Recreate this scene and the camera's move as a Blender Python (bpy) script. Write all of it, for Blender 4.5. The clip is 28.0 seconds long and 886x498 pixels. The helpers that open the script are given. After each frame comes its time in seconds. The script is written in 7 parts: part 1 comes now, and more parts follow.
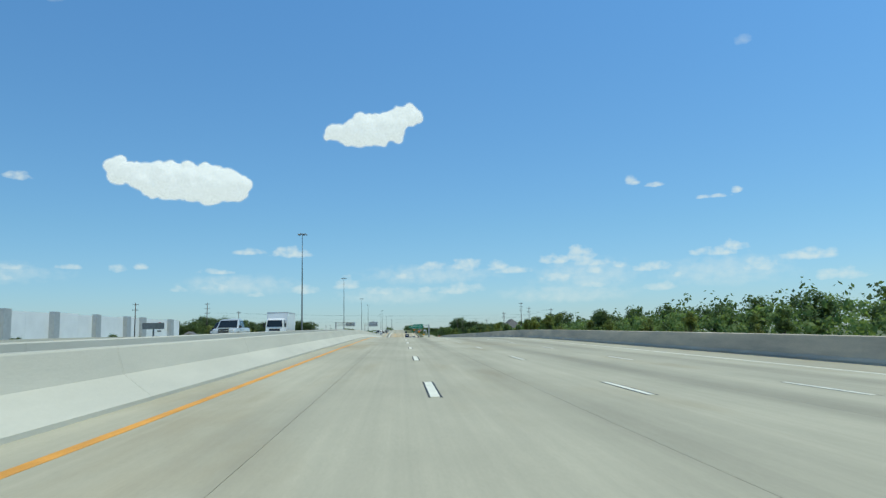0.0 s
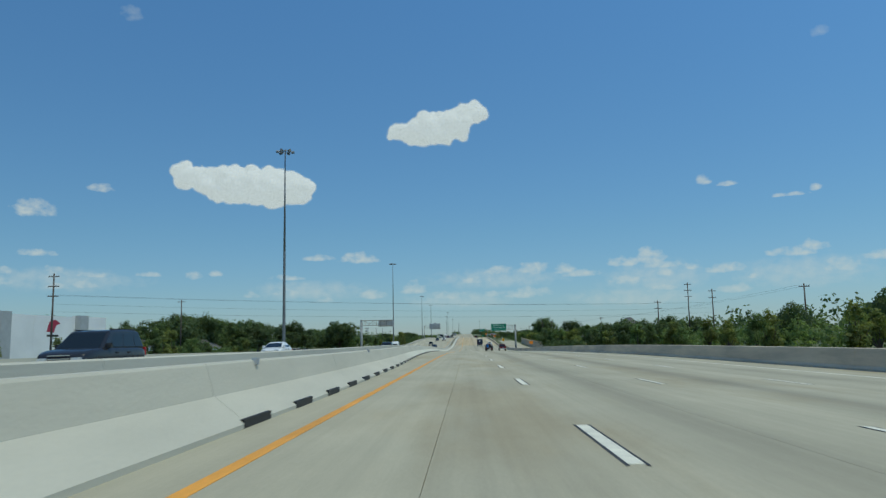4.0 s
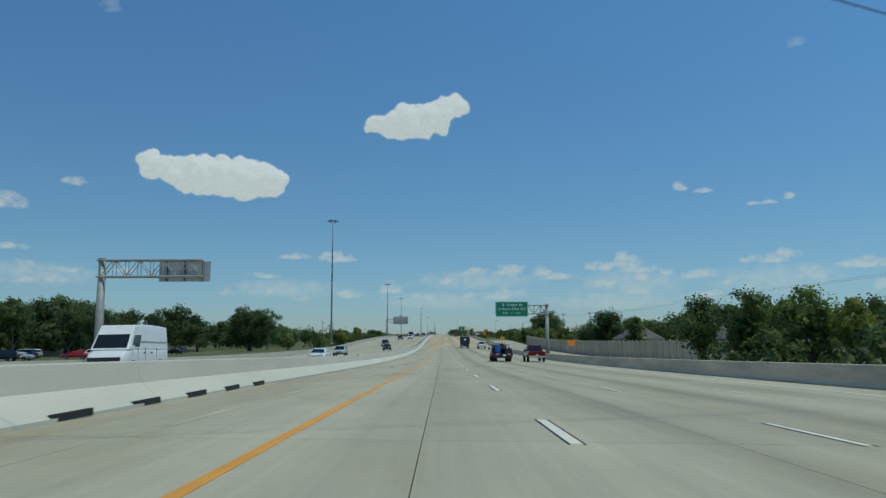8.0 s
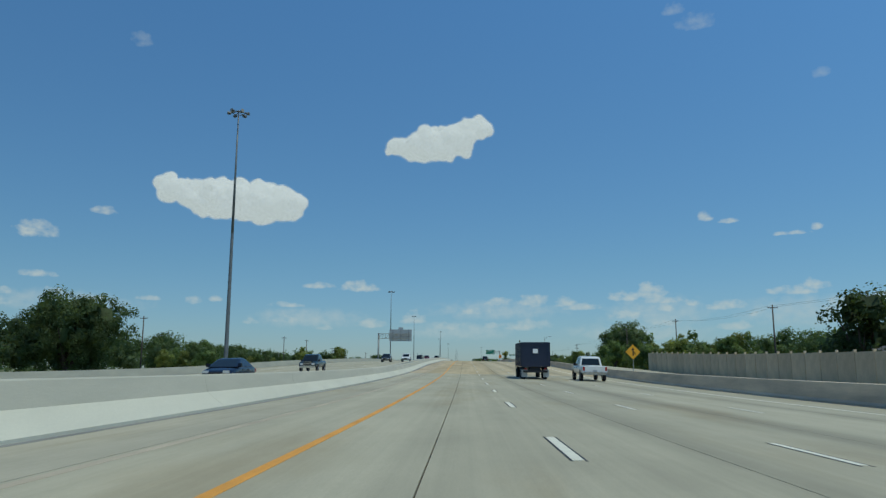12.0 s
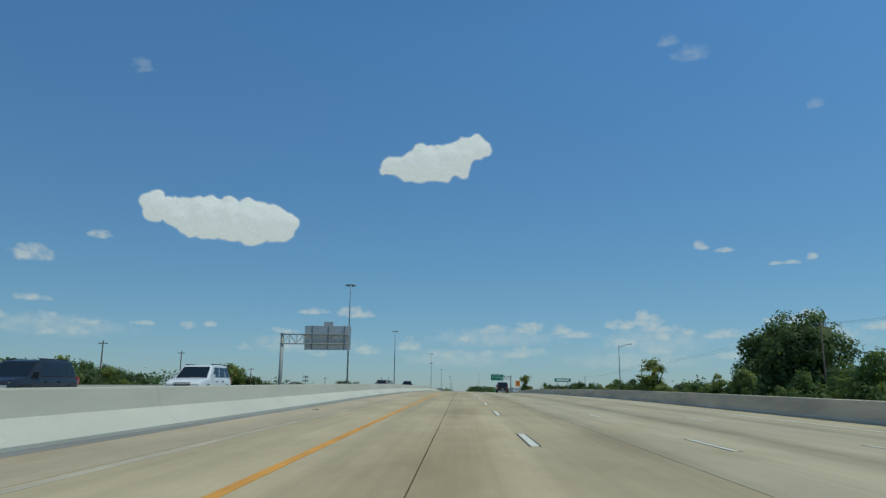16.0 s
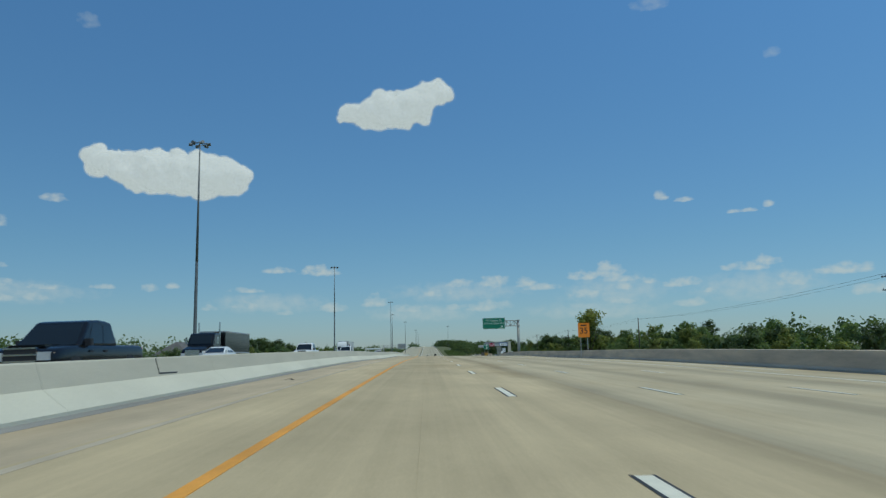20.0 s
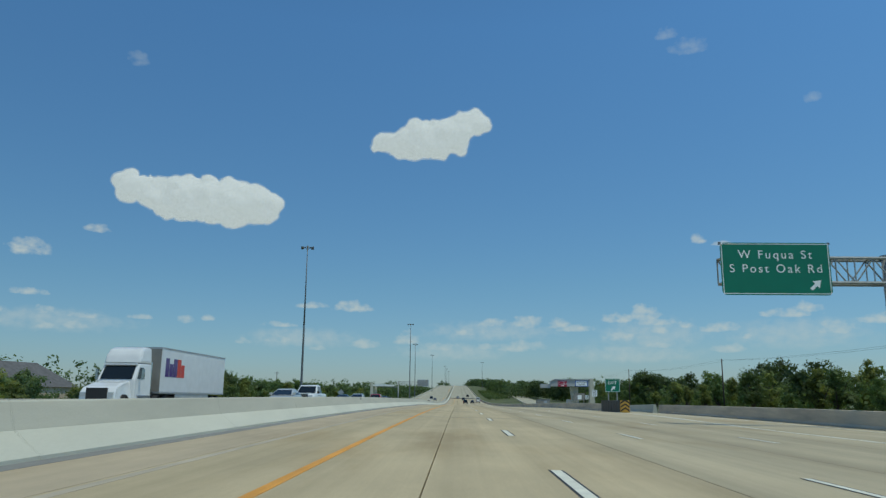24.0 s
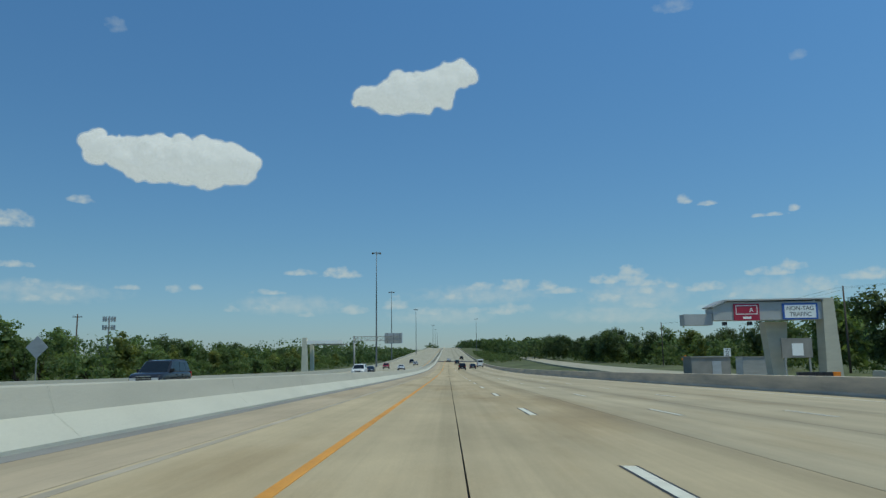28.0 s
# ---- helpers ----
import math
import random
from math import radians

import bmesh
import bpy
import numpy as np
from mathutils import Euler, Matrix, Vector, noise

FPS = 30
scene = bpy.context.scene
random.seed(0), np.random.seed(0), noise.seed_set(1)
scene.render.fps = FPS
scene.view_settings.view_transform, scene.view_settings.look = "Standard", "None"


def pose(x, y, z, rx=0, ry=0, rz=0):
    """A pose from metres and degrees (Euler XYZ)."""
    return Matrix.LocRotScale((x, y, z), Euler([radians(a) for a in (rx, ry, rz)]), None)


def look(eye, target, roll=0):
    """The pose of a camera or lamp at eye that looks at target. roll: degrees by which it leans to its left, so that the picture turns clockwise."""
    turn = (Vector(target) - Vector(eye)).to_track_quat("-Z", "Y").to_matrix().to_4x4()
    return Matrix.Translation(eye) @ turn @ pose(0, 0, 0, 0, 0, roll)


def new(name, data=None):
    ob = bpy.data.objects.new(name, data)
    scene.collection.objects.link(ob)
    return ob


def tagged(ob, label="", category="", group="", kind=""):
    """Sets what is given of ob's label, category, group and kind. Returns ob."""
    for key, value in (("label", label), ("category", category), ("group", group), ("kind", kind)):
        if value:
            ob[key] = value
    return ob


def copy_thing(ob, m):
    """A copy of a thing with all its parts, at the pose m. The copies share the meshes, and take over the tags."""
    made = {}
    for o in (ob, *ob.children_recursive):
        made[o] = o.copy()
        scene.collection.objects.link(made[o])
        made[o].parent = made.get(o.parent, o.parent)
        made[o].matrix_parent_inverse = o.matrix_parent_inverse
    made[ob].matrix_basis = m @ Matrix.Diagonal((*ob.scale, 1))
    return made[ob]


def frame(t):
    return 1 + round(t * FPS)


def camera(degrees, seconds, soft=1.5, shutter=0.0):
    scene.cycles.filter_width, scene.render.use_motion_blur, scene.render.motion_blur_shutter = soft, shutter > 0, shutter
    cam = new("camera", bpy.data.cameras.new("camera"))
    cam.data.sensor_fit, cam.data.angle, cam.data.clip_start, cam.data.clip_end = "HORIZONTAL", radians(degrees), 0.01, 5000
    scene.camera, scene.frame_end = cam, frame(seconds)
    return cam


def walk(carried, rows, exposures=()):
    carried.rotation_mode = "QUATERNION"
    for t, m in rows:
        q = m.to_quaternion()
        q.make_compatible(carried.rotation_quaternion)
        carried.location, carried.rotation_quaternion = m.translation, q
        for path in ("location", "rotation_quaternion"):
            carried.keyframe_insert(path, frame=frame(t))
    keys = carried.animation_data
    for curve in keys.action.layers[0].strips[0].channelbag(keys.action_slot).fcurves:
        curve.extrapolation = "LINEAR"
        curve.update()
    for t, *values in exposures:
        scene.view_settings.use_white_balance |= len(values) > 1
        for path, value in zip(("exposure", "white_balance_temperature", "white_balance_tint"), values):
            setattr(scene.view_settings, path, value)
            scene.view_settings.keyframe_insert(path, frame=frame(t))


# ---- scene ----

# ---------------------------------------------------------------- camera
cam = camera(62.19, 28.0, soft=1.35, shutter=0.08)
# seconds, x, y, z, yaw, pitch, roll
PATH = [
    (0.0, -0.55, 0.00, 1.052, -3.378, 6.876, 1.047),
    (0.5, -0.65, 17.20, 1.306, -2.160, 6.608, 1.730),
    (1.0, -0.73, 34.65, 1.599, 0.703, 5.799, 2.487),
    (1.5, -1.01, 52.40, 1.870, 4.814, 3.912, 1.792),
    (2.0, -1.25, 70.22, 2.121, 6.051, 4.232, 0.863),
    (2.5, -1.26, 87.86, 2.251, 4.613, 4.229, -0.324),
    (3.0, -1.29, 105.24, 2.253, 3.279, 6.779, -0.024),
    (3.5, -1.43, 122.30, 2.239, 3.600, 7.243, 1.411),
    (4.0, -1.45, 139.11, 2.239, 1.832, 7.305, 1.156),
    (4.5, -1.62, 155.65, 2.238, -1.034, 7.124, 2.103),
    (6.5, -1.98, 221.28, 2.168, -0.087, 8.252, 0.651),
    (7.0, -1.89, 237.79, 2.060, -0.135, 7.820, -1.477),
    (7.5, -1.68, 254.40, 1.935, -0.811, 6.683, -1.676),
    (8.0, -1.55, 271.07, 1.787, -0.026, 7.349, 0.267),
    (8.5, -1.44, 287.74, 1.610, 2.184, 9.018, 0.017),
    (9.0, -1.38, 304.39, 1.398, 3.170, 9.615, -0.138),
    (9.5, -1.44, 320.99, 1.205, 3.001, 8.158, -1.006),
    (10.0, -1.34, 337.53, 1.047, 2.911, 7.496, -0.524),
    (10.5, -1.23, 354.05, 0.927, 2.780, 8.231, -0.567),
    (11.0, -1.22, 370.77, 0.876, 2.351, 8.316, 0.377),
    (11.5, -1.32, 387.67, 0.888, 1.810, 9.299, 0.099),
    (12.0, -1.37, 404.70, 0.955, 1.702, 9.669, -0.210),
    (12.5, -1.40, 421.77, 1.072, 1.619, 9.705, -0.324),
    (14.5, -1.26, 485.77, 2.205, 0.742, 13.908, -1.402),
    (15.0, -1.21, 502.21, 2.756, 0.465, 12.013, -1.929),
    (15.5, -1.17, 518.58, 3.309, 1.040, 11.448, -0.607),
    (16.0, -1.29, 534.93, 3.774, 1.343, 11.762, -0.609),
    (16.5, -1.28, 551.30, 4.204, 0.679, 11.413, -0.267),
    (17.0, -1.46, 567.74, 4.630, -0.724, 10.359, 0.146),
    (17.5, -1.63, 584.30, 5.056, -0.471, 9.045, 0.722),
    (18.0, -1.68, 600.92, 5.446, 0.097, 9.284, -0.761),
    (18.5, -1.71, 617.52, 5.775, -0.398, 10.728, -1.334),
    (19.0, -1.75, 634.09, 6.072, -1.686, 10.308, -0.708),
    (19.5, -1.76, 650.61, 6.376, -0.911, 8.862, 0.620),
    (20.0, -1.70, 667.02, 6.677, -1.189, 8.269, 1.226),
    (20.5, -1.65, 683.23, 6.931, -2.454, 9.714, 1.787),
    (22.5, -1.48, 747.07, 7.429, 0.206, 8.502, 1.256),
    (23.0, -1.51, 763.21, 7.486, 2.162, 8.125, 2.366),
    (23.5, -1.47, 779.56, 7.594, 3.219, 7.558, 0.897),
    (24.0, -1.41, 796.13, 7.694, 1.172, 11.276, -0.516),
    (24.5, -1.57, 812.89, 7.736, 0.902, 11.719, 0.698),
    (25.0, -1.68, 829.80, 7.736, 1.100, 8.900, 0.409),
    (25.5, -1.71, 846.86, 7.691, 0.484, 9.406, 0.051),
    (26.0, -1.74, 864.01, 7.596, 1.113, 11.174, 0.002),
    (26.5, -1.85, 881.19, 7.480, 0.972, 10.478, 0.029),
    (27.0, -1.94, 898.42, 7.360, -0.291, 9.011, 0.075),
    (27.5, -1.97, 915.67, 7.217, -0.298, 9.624, -0.315),
    (28.0, -1.96, 932.95, 7.015, 0.388, 8.529, 0.690),
]
walk(cam, [(t, pose(x, y, z, 90 + pitch, roll, yaw)) for t, x, y, z, yaw, pitch, roll in PATH],
     [(0.0, 0.42, 6500, -3), (0.6, 0.15, 6500, -3), (1.2, -0.05, 6500, -3), (2.5, -0.1, 6500, -3), (4.0, -0.04, 6500, -3), (6.5, -0.14, 6500, -3), (28.0, -0.14, 6500, -3)])

# ---------------------------------------------------------------- sky and sun
SUN_DIR = Vector((0.34, -0.28, 1.0)).normalized()
SUN_EL = math.asin(SUN_DIR.z)
SUN_ROT = math.atan2(SUN_DIR.x, SUN_DIR.y)

sun_data = bpy.data.lights.new("sun", "SUN")
sun_data.energy, sun_data.angle, sun_data.color = 2.3, radians(0.53), (1.0, 0.925, 0.77)
sun = new("sun", sun_data)
sun.matrix_world = look((SUN_DIR * 200).to_tuple(), (0, 0, 0))

# small far clouds: azimuth and height in degrees, half width and half height in degrees
CLOUDS_LEFT = [
    (-31.2, 9.5, 1.51, 0.67), (-27.0, 11.3, 0.89, 0.37), (-30.8, 6.6, 1.42, 0.27), (-33.3, 4.6, 1.50, 0.48), (-32.7, 5.3, 0.57, 0.31), (-29.8, 5.4, 0.76, 0.36),
    (-27.3, 5.2, 1.67, 0.28), (-29.5, 4.4, 1.04, 0.41), (-27.9, 4.5, 1.32, 0.41), (-35.7, 5.1, 1.43, 0.43), (-23.7, 5.3, 0.87, 0.24), (-20.5, 5.2, 0.68, 0.39),
    (-19.0, 5.4, 0.55, 0.34), (-13.6, 5.1, 1.34, 0.25), (-11.3, 6.6, 1.22, 0.30), (-8.3, 6.5, 1.58, 0.50), (-13.8, 4.0, 1.29, 0.49), (-16.3, 3.8, 0.70, 0.29),
    (-7.3, 3.7, 1.32, 0.40), (-10.8, 3.4, 0.77, 0.25),
]
CLOUDS_AHEAD = [
    (-4.0, 4.1, 1.08, 0.60), (1.0, 4.7, 1.76, 0.40), (2.6, 5.4, 1.27, 0.45), (5.2, 5.4, 1.45, 0.55), (7.8, 5.3, 0.95, 0.50), (8.9, 5.0, 1.69, 0.34),
    (1.9, 3.6, 1.07, 0.30), (4.7, 3.6, 2.02, 0.50), (-1.2, 3.5, 2.06, 0.40), (12.2, 5.7, 1.46, 0.44), (14.2, 5.9, 1.21, 0.77), (14.0, 6.3, 0.7, 0.55), (14.8, 5.4, 1.86, 0.38),
    (17.0, 5.2, 0.69, 0.33), (12.7, 4.3, 1.90, 0.53), (15.1, 4.8, 1.20, 0.48), (15.2, 3.7, 1.19, 0.33),
]
CLOUDS_RIGHT = [
    (19.3, 4.9, 1.67, 0.42), (21.2, 4.3, 0.45, 0.32), (20.0, 3.4, 1.32, 0.41), (24.1, 5.8, 2.01, 0.40), (25.2, 6.1, 1.07, 0.49), (26.8, 4.6, 1.68, 0.57),
    (18.3, 11.4, 0.61, 0.42), (20.0, 11.1, 0.81, 0.28), (24.0, 9.9, 1.26, 0.18), (25.7, 10.2, 0.46, 0.31), (30.3, 5.2, 2.03, 0.50), (32.0, 3.7, 1.94, 0.49),
    (18.4, 25.3, 1.5, 0.7), (26.8, 20.6, 0.6, 0.45), (16.8, 26.4, 0.9, 0.5), (-25.4, 23.4, 0.8, 0.6),
]
VEILS = [(2.5, 4.9, 6.0, 0.9), (14.5, 4.6, 4.6, 1.5), (-0.5, 3.3, 5.0, 0.8), (13.0, 3.2, 6.0, 0.8), (24.5, 4.5, 5.5, 1.3), (-29.5, 4.9, 6.5, 0.9), (-12.0, 4.2, 5.0, 0.9)]


def make_world():
    w = bpy.data.worlds.new("sky")
    scene.world = w
    w.use_nodes = True
    nt = w.node_tree
    N, L = nt.nodes, nt.links
    N.clear()

    def math_node(op, a, b=None, c=None):
        n = N.new("ShaderNodeMath")
        n.operation = op
        for i, v in enumerate((a, b, c)):
            if v is None:
                continue
            if isinstance(v, bpy.types.NodeSocket):
                L.new(v, n.inputs[i])
            else:
                n.inputs[i].default_value = v
        return n.outputs[0]

    sky = N.new("ShaderNodeTexSky")
    sky.sky_type = "NISHITA"
    sky.sun_disc = False
    sky.sun_elevation, sky.sun_rotation = SUN_EL, SUN_ROT
    sky.air_density, sky.dust_density, sky.ozone_density = 1.0, 0.25, 2.0
    co = N.new("ShaderNodeTexCoord").outputs["Generated"]
    sep = N.new("ShaderNodeSeparateXYZ")
    L.new(co, sep.inputs[0])
    az = math_node("MULTIPLY", math_node("ARCTAN2", sep.outputs[0], sep.outputs[1]), 57.2958)
    el = math_node("MULTIPLY", math_node("ARCSINE", sep.outputs[2]), 57.2958)
    flat = N.new("ShaderNodeCombineXYZ")
    L.new(az, flat.inputs[0])
    L.new(math_node("MULTIPLY", el, 1.4), flat.inputs[1])
    puff = N.new("ShaderNodeTexNoise")
    puff.inputs["Scale"].default_value, puff.inputs["Detail"].default_value, puff.inputs["Roughness"].default_value = 1.15, 5.0, 0.5
    L.new(flat.outputs[0], puff.inputs["Vector"])
    bump = math_node("MULTIPLY", math_node("SUBTRACT", puff.outputs["Fac"], 0.5), 3.4)
    total = None
    for a, e, w2, h2 in CLOUDS_LEFT + CLOUDS_AHEAD + CLOUDS_RIGHT:
        dx = math_node("DIVIDE", math_node("SUBTRACT", az, a), w2)
        up = math_node("DIVIDE", math_node("SUBTRACT", el, e), h2)
        # a heaped top over a flat base
        up = math_node("MAXIMUM", math_node("MULTIPLY", up, 0.75), math_node("MULTIPLY", up, -1.9))
        r = math_node("ADD", math_node("MULTIPLY", dx, dx), math_node("MULTIPLY", up, up))
        m = math_node("SUBTRACT", 1.0, r)
        total = m if total is None else math_node("MAXIMUM", total, m)
    mask = math_node("MULTIPLY", math_node("ADD", total, bump), 0.75)
    cl = N.new("ShaderNodeClamp")
    L.new(mask, cl.inputs[0])
    # the lowest clouds stand farthest off and fade into the air
    dim = N.new("ShaderNodeMapRange")
    dim.inputs["From Min"].default_value, dim.inputs["From Max"].default_value = 2.0, 6.6
    dim.inputs["To Min"].default_value, dim.inputs["To Max"].default_value = 0.40, 0.80
    L.new(el, dim.inputs[0])
    # only where a cloud is near
    near = N.new("ShaderNodeClamp")
    L.new(math_node("MULTIPLY", math_node("ADD", total, 1.6), 0.6), near.inputs[0])
    high = N.new("ShaderNodeMapRange")
    high.inputs["From Min"].default_value, high.inputs["From Max"].default_value = 13.0, 20.0
    high.inputs["To Min"].default_value, high.inputs["To Max"].default_value = 1.0, 0.32
    L.new(el, high.inputs[0])
    fac = math_node("MULTIPLY", math_node("MULTIPLY", cl.outputs[0], near.outputs[0]), math_node("MULTIPLY", dim.outputs[0], high.outputs[0]))
    # thin veils of vapour round and under the heaps
    soft = None
    for a, e, w2, h2 in VEILS:
        dx = math_node("DIVIDE", math_node("SUBTRACT", az, a), w2)
        up = math_node("DIVIDE", math_node("SUBTRACT", el, e), h2)
        m = math_node("SUBTRACT", 1.0, math_node("ADD", math_node("MULTIPLY", dx, dx), math_node("MULTIPLY", up, up)))
        soft = m if soft is None else math_node("MAXIMUM", soft, m)
    thin = N.new("ShaderNodeClamp")
    L.new(math_node("MULTIPLY", math_node("ADD", soft, math_node("MULTIPLY", bump, 0.7)), 0.3), thin.inputs[0])
    held = N.new("ShaderNodeClamp")
    L.new(math_node("ADD", soft, 0.35), held.inputs[0])
    fac = math_node("MAXIMUM", fac, math_node("MULTIPLY", thin.outputs[0], held.outputs[0]))
    mix = N.new("ShaderNodeMix")
    mix.data_type = "RGBA"
    L.new(fac, mix.inputs[0])
    tone = N.new("ShaderNodeMix")
    tone.data_type, tone.blend_type = "RGBA", "MULTIPLY"
    tone.inputs[0].default_value = 1.0
    hz = N.new("ShaderNodeMapRange")
    hz.inputs["From Min"].default_value, hz.inputs["From Max"].default_value = 0.0, 28.0
    L.new(el, hz.inputs[0])
    hue = N.new("ShaderNodeValToRGB")
    e = hue.color_ramp.elements
    e[0].position, e[0].color = 0.0, (0.47, 0.57, 0.81, 1)
    e[1].position, e[1].color = 1.0, (0.68, 1.04, 1.33, 1)
    e.new(0.12).color = (0.505, 0.65, 0.85, 1)
    e.new(0.3).color = (0.535, 0.735, 0.905, 1)
    L.new(hz.outputs[0], hue.inputs[0])
    # paler towards the sunward side, deeper away from it, in place of windscreen haze
    side = N.new("ShaderNodeVectorMath")
    side.operation = "SCALE"
    L.new(hue.outputs[0], side.inputs[0])
    L.new(math_node("ADD", math_node("MULTIPLY", sep.outputs[0], 0.2), 1.03), side.inputs["Scale"])
    L.new(side.outputs[0], tone.inputs[7])
    L.new(sky.outputs[0], tone.inputs[6])
    L.new(tone.outputs[2], mix.inputs[6])
    mix.inputs[7].default_value = (5.4, 5.7, 5.9, 1)
    bg = N.new("ShaderNodeBackground")
    bg.inputs[1].default_value = 0.104
    L.new(mix.outputs[2], bg.inputs[0])
    out = N.new("ShaderNodeOutputWorld")
    L.new(bg.outputs[0], out.inputs[0])


make_world()

# ---------------------------------------------------------------- materials


def material(name, base, rough=0.8, metal=0.0, spread=0.12, scale=3.0, fine=60.0, bump=0.0, tint=None, spec=0.5, coat=0.0, transl=0.0, per_object=0.0, stretch=(1, 1, 1)):
    """A surface with variation at two scales: broad stains and fine grain."""
    m = bpy.data.materials.new(name)
    m.use_nodes = True
    nt = m.node_tree
    N, L = nt.nodes, nt.links
    b = N["Principled BSDF"]
    b.inputs["Roughness"].default_value = rough
    b.inputs["Metallic"].default_value = metal
    b.inputs["Specular IOR Level"].default_value = spec
    b.inputs["Coat Weight"].default_value = coat
    co = N.new("ShaderNodeTexCoord")
    mp = N.new("ShaderNodeMapping")
    mp.inputs["Scale"].default_value = stretch
    L.new(co.outputs["Object"], mp.inputs[0])
    big = N.new("ShaderNodeTexNoise")
    big.inputs["Scale"].default_value, big.inputs["Detail"].default_value, big.inputs["Roughness"].default_value = scale, 5, 0.6
    small = N.new("ShaderNodeTexNoise")
    small.inputs["Scale"].default_value, small.inputs["Detail"].default_value = fine, 3
    L.new(mp.outputs[0], big.inputs["Vector"])
    L.new(co.outputs["Object"], small.inputs["Vector"])
    ramp = N.new("ShaderNodeValToRGB")
    t = tint or base
    ramp.color_ramp.elements[0].position, ramp.color_ramp.elements[1].position = 0.3, 0.7
    ramp.color_ramp.elements[0].color = (*[c * (1 - spread) for c in t], 1)
    ramp.color_ramp.elements[1].color = (*[min(1, c * (1 + spread)) for c in base], 1)
    L.new(big.outputs["Fac"], ramp.inputs[0])
    hsv = N.new("ShaderNodeHueSaturation")
    L.new(ramp.outputs[0], hsv.inputs["Color"])
    mr = N.new("ShaderNodeMapRange")
    mr.inputs["From Min"].default_value, mr.inputs["From Max"].default_value = 0.25, 0.75
    mr.inputs["To Min"].default_value, mr.inputs["To Max"].default_value = 1 - spread * 0.6, 1 + spread * 0.6
    L.new(small.outputs["Fac"], mr.inputs[0])
    val = mr.outputs[0]
    if per_object:
        info = N.new("ShaderNodeObjectInfo")
        m2 = N.new("ShaderNodeMapRange")
        m2.inputs["To Min"].default_value, m2.inputs["To Max"].default_value = 1 - per_object, 1 + per_object
        L.new(info.outputs["Random"], m2.inputs[0])
        mul = N.new("ShaderNodeMath")
        mul.operation = "MULTIPLY"
        L.new(val, mul.inputs[0])
        L.new(m2.outputs[0], mul.inputs[1])
        val = mul.outputs[0]
    L.new(val, hsv.inputs["Value"])
    L.new(hsv.outputs[0], b.inputs["Base Color"])
    if bump:
        bn = N.new("ShaderNodeBump")
        bn.inputs["Strength"].default_value, bn.inputs["Distance"].default_value = bump, 0.02
        L.new(small.outputs["Fac"], bn.inputs["Height"])
        L.new(bn.outputs[0], b.inputs["Normal"])
    if transl:
        tr = N.new("ShaderNodeBsdfTranslucent")
        glow = N.new("ShaderNodeMix")
        glow.data_type, glow.blend_type = "RGBA", "MULTIPLY"
        glow.inputs[0].default_value = 1.0
        glow.inputs[7].default_value = (1.5, 1.5, 1.0, 1) if "leaves" in name else (1, 1, 1, 1)
        L.new(hsv.outputs[0], glow.inputs[6])
        L.new(glow.outputs[2], tr.inputs[0])
        mx = N.new("ShaderNodeMixShader")
        mx.inputs[0].default_value = transl
        L.new(b.outputs[0], mx.inputs[1])
        L.new(tr.outputs[0], mx.inputs[2])
        L.new(mx.outputs[0], N["Material Output"].inputs[0])
    return m


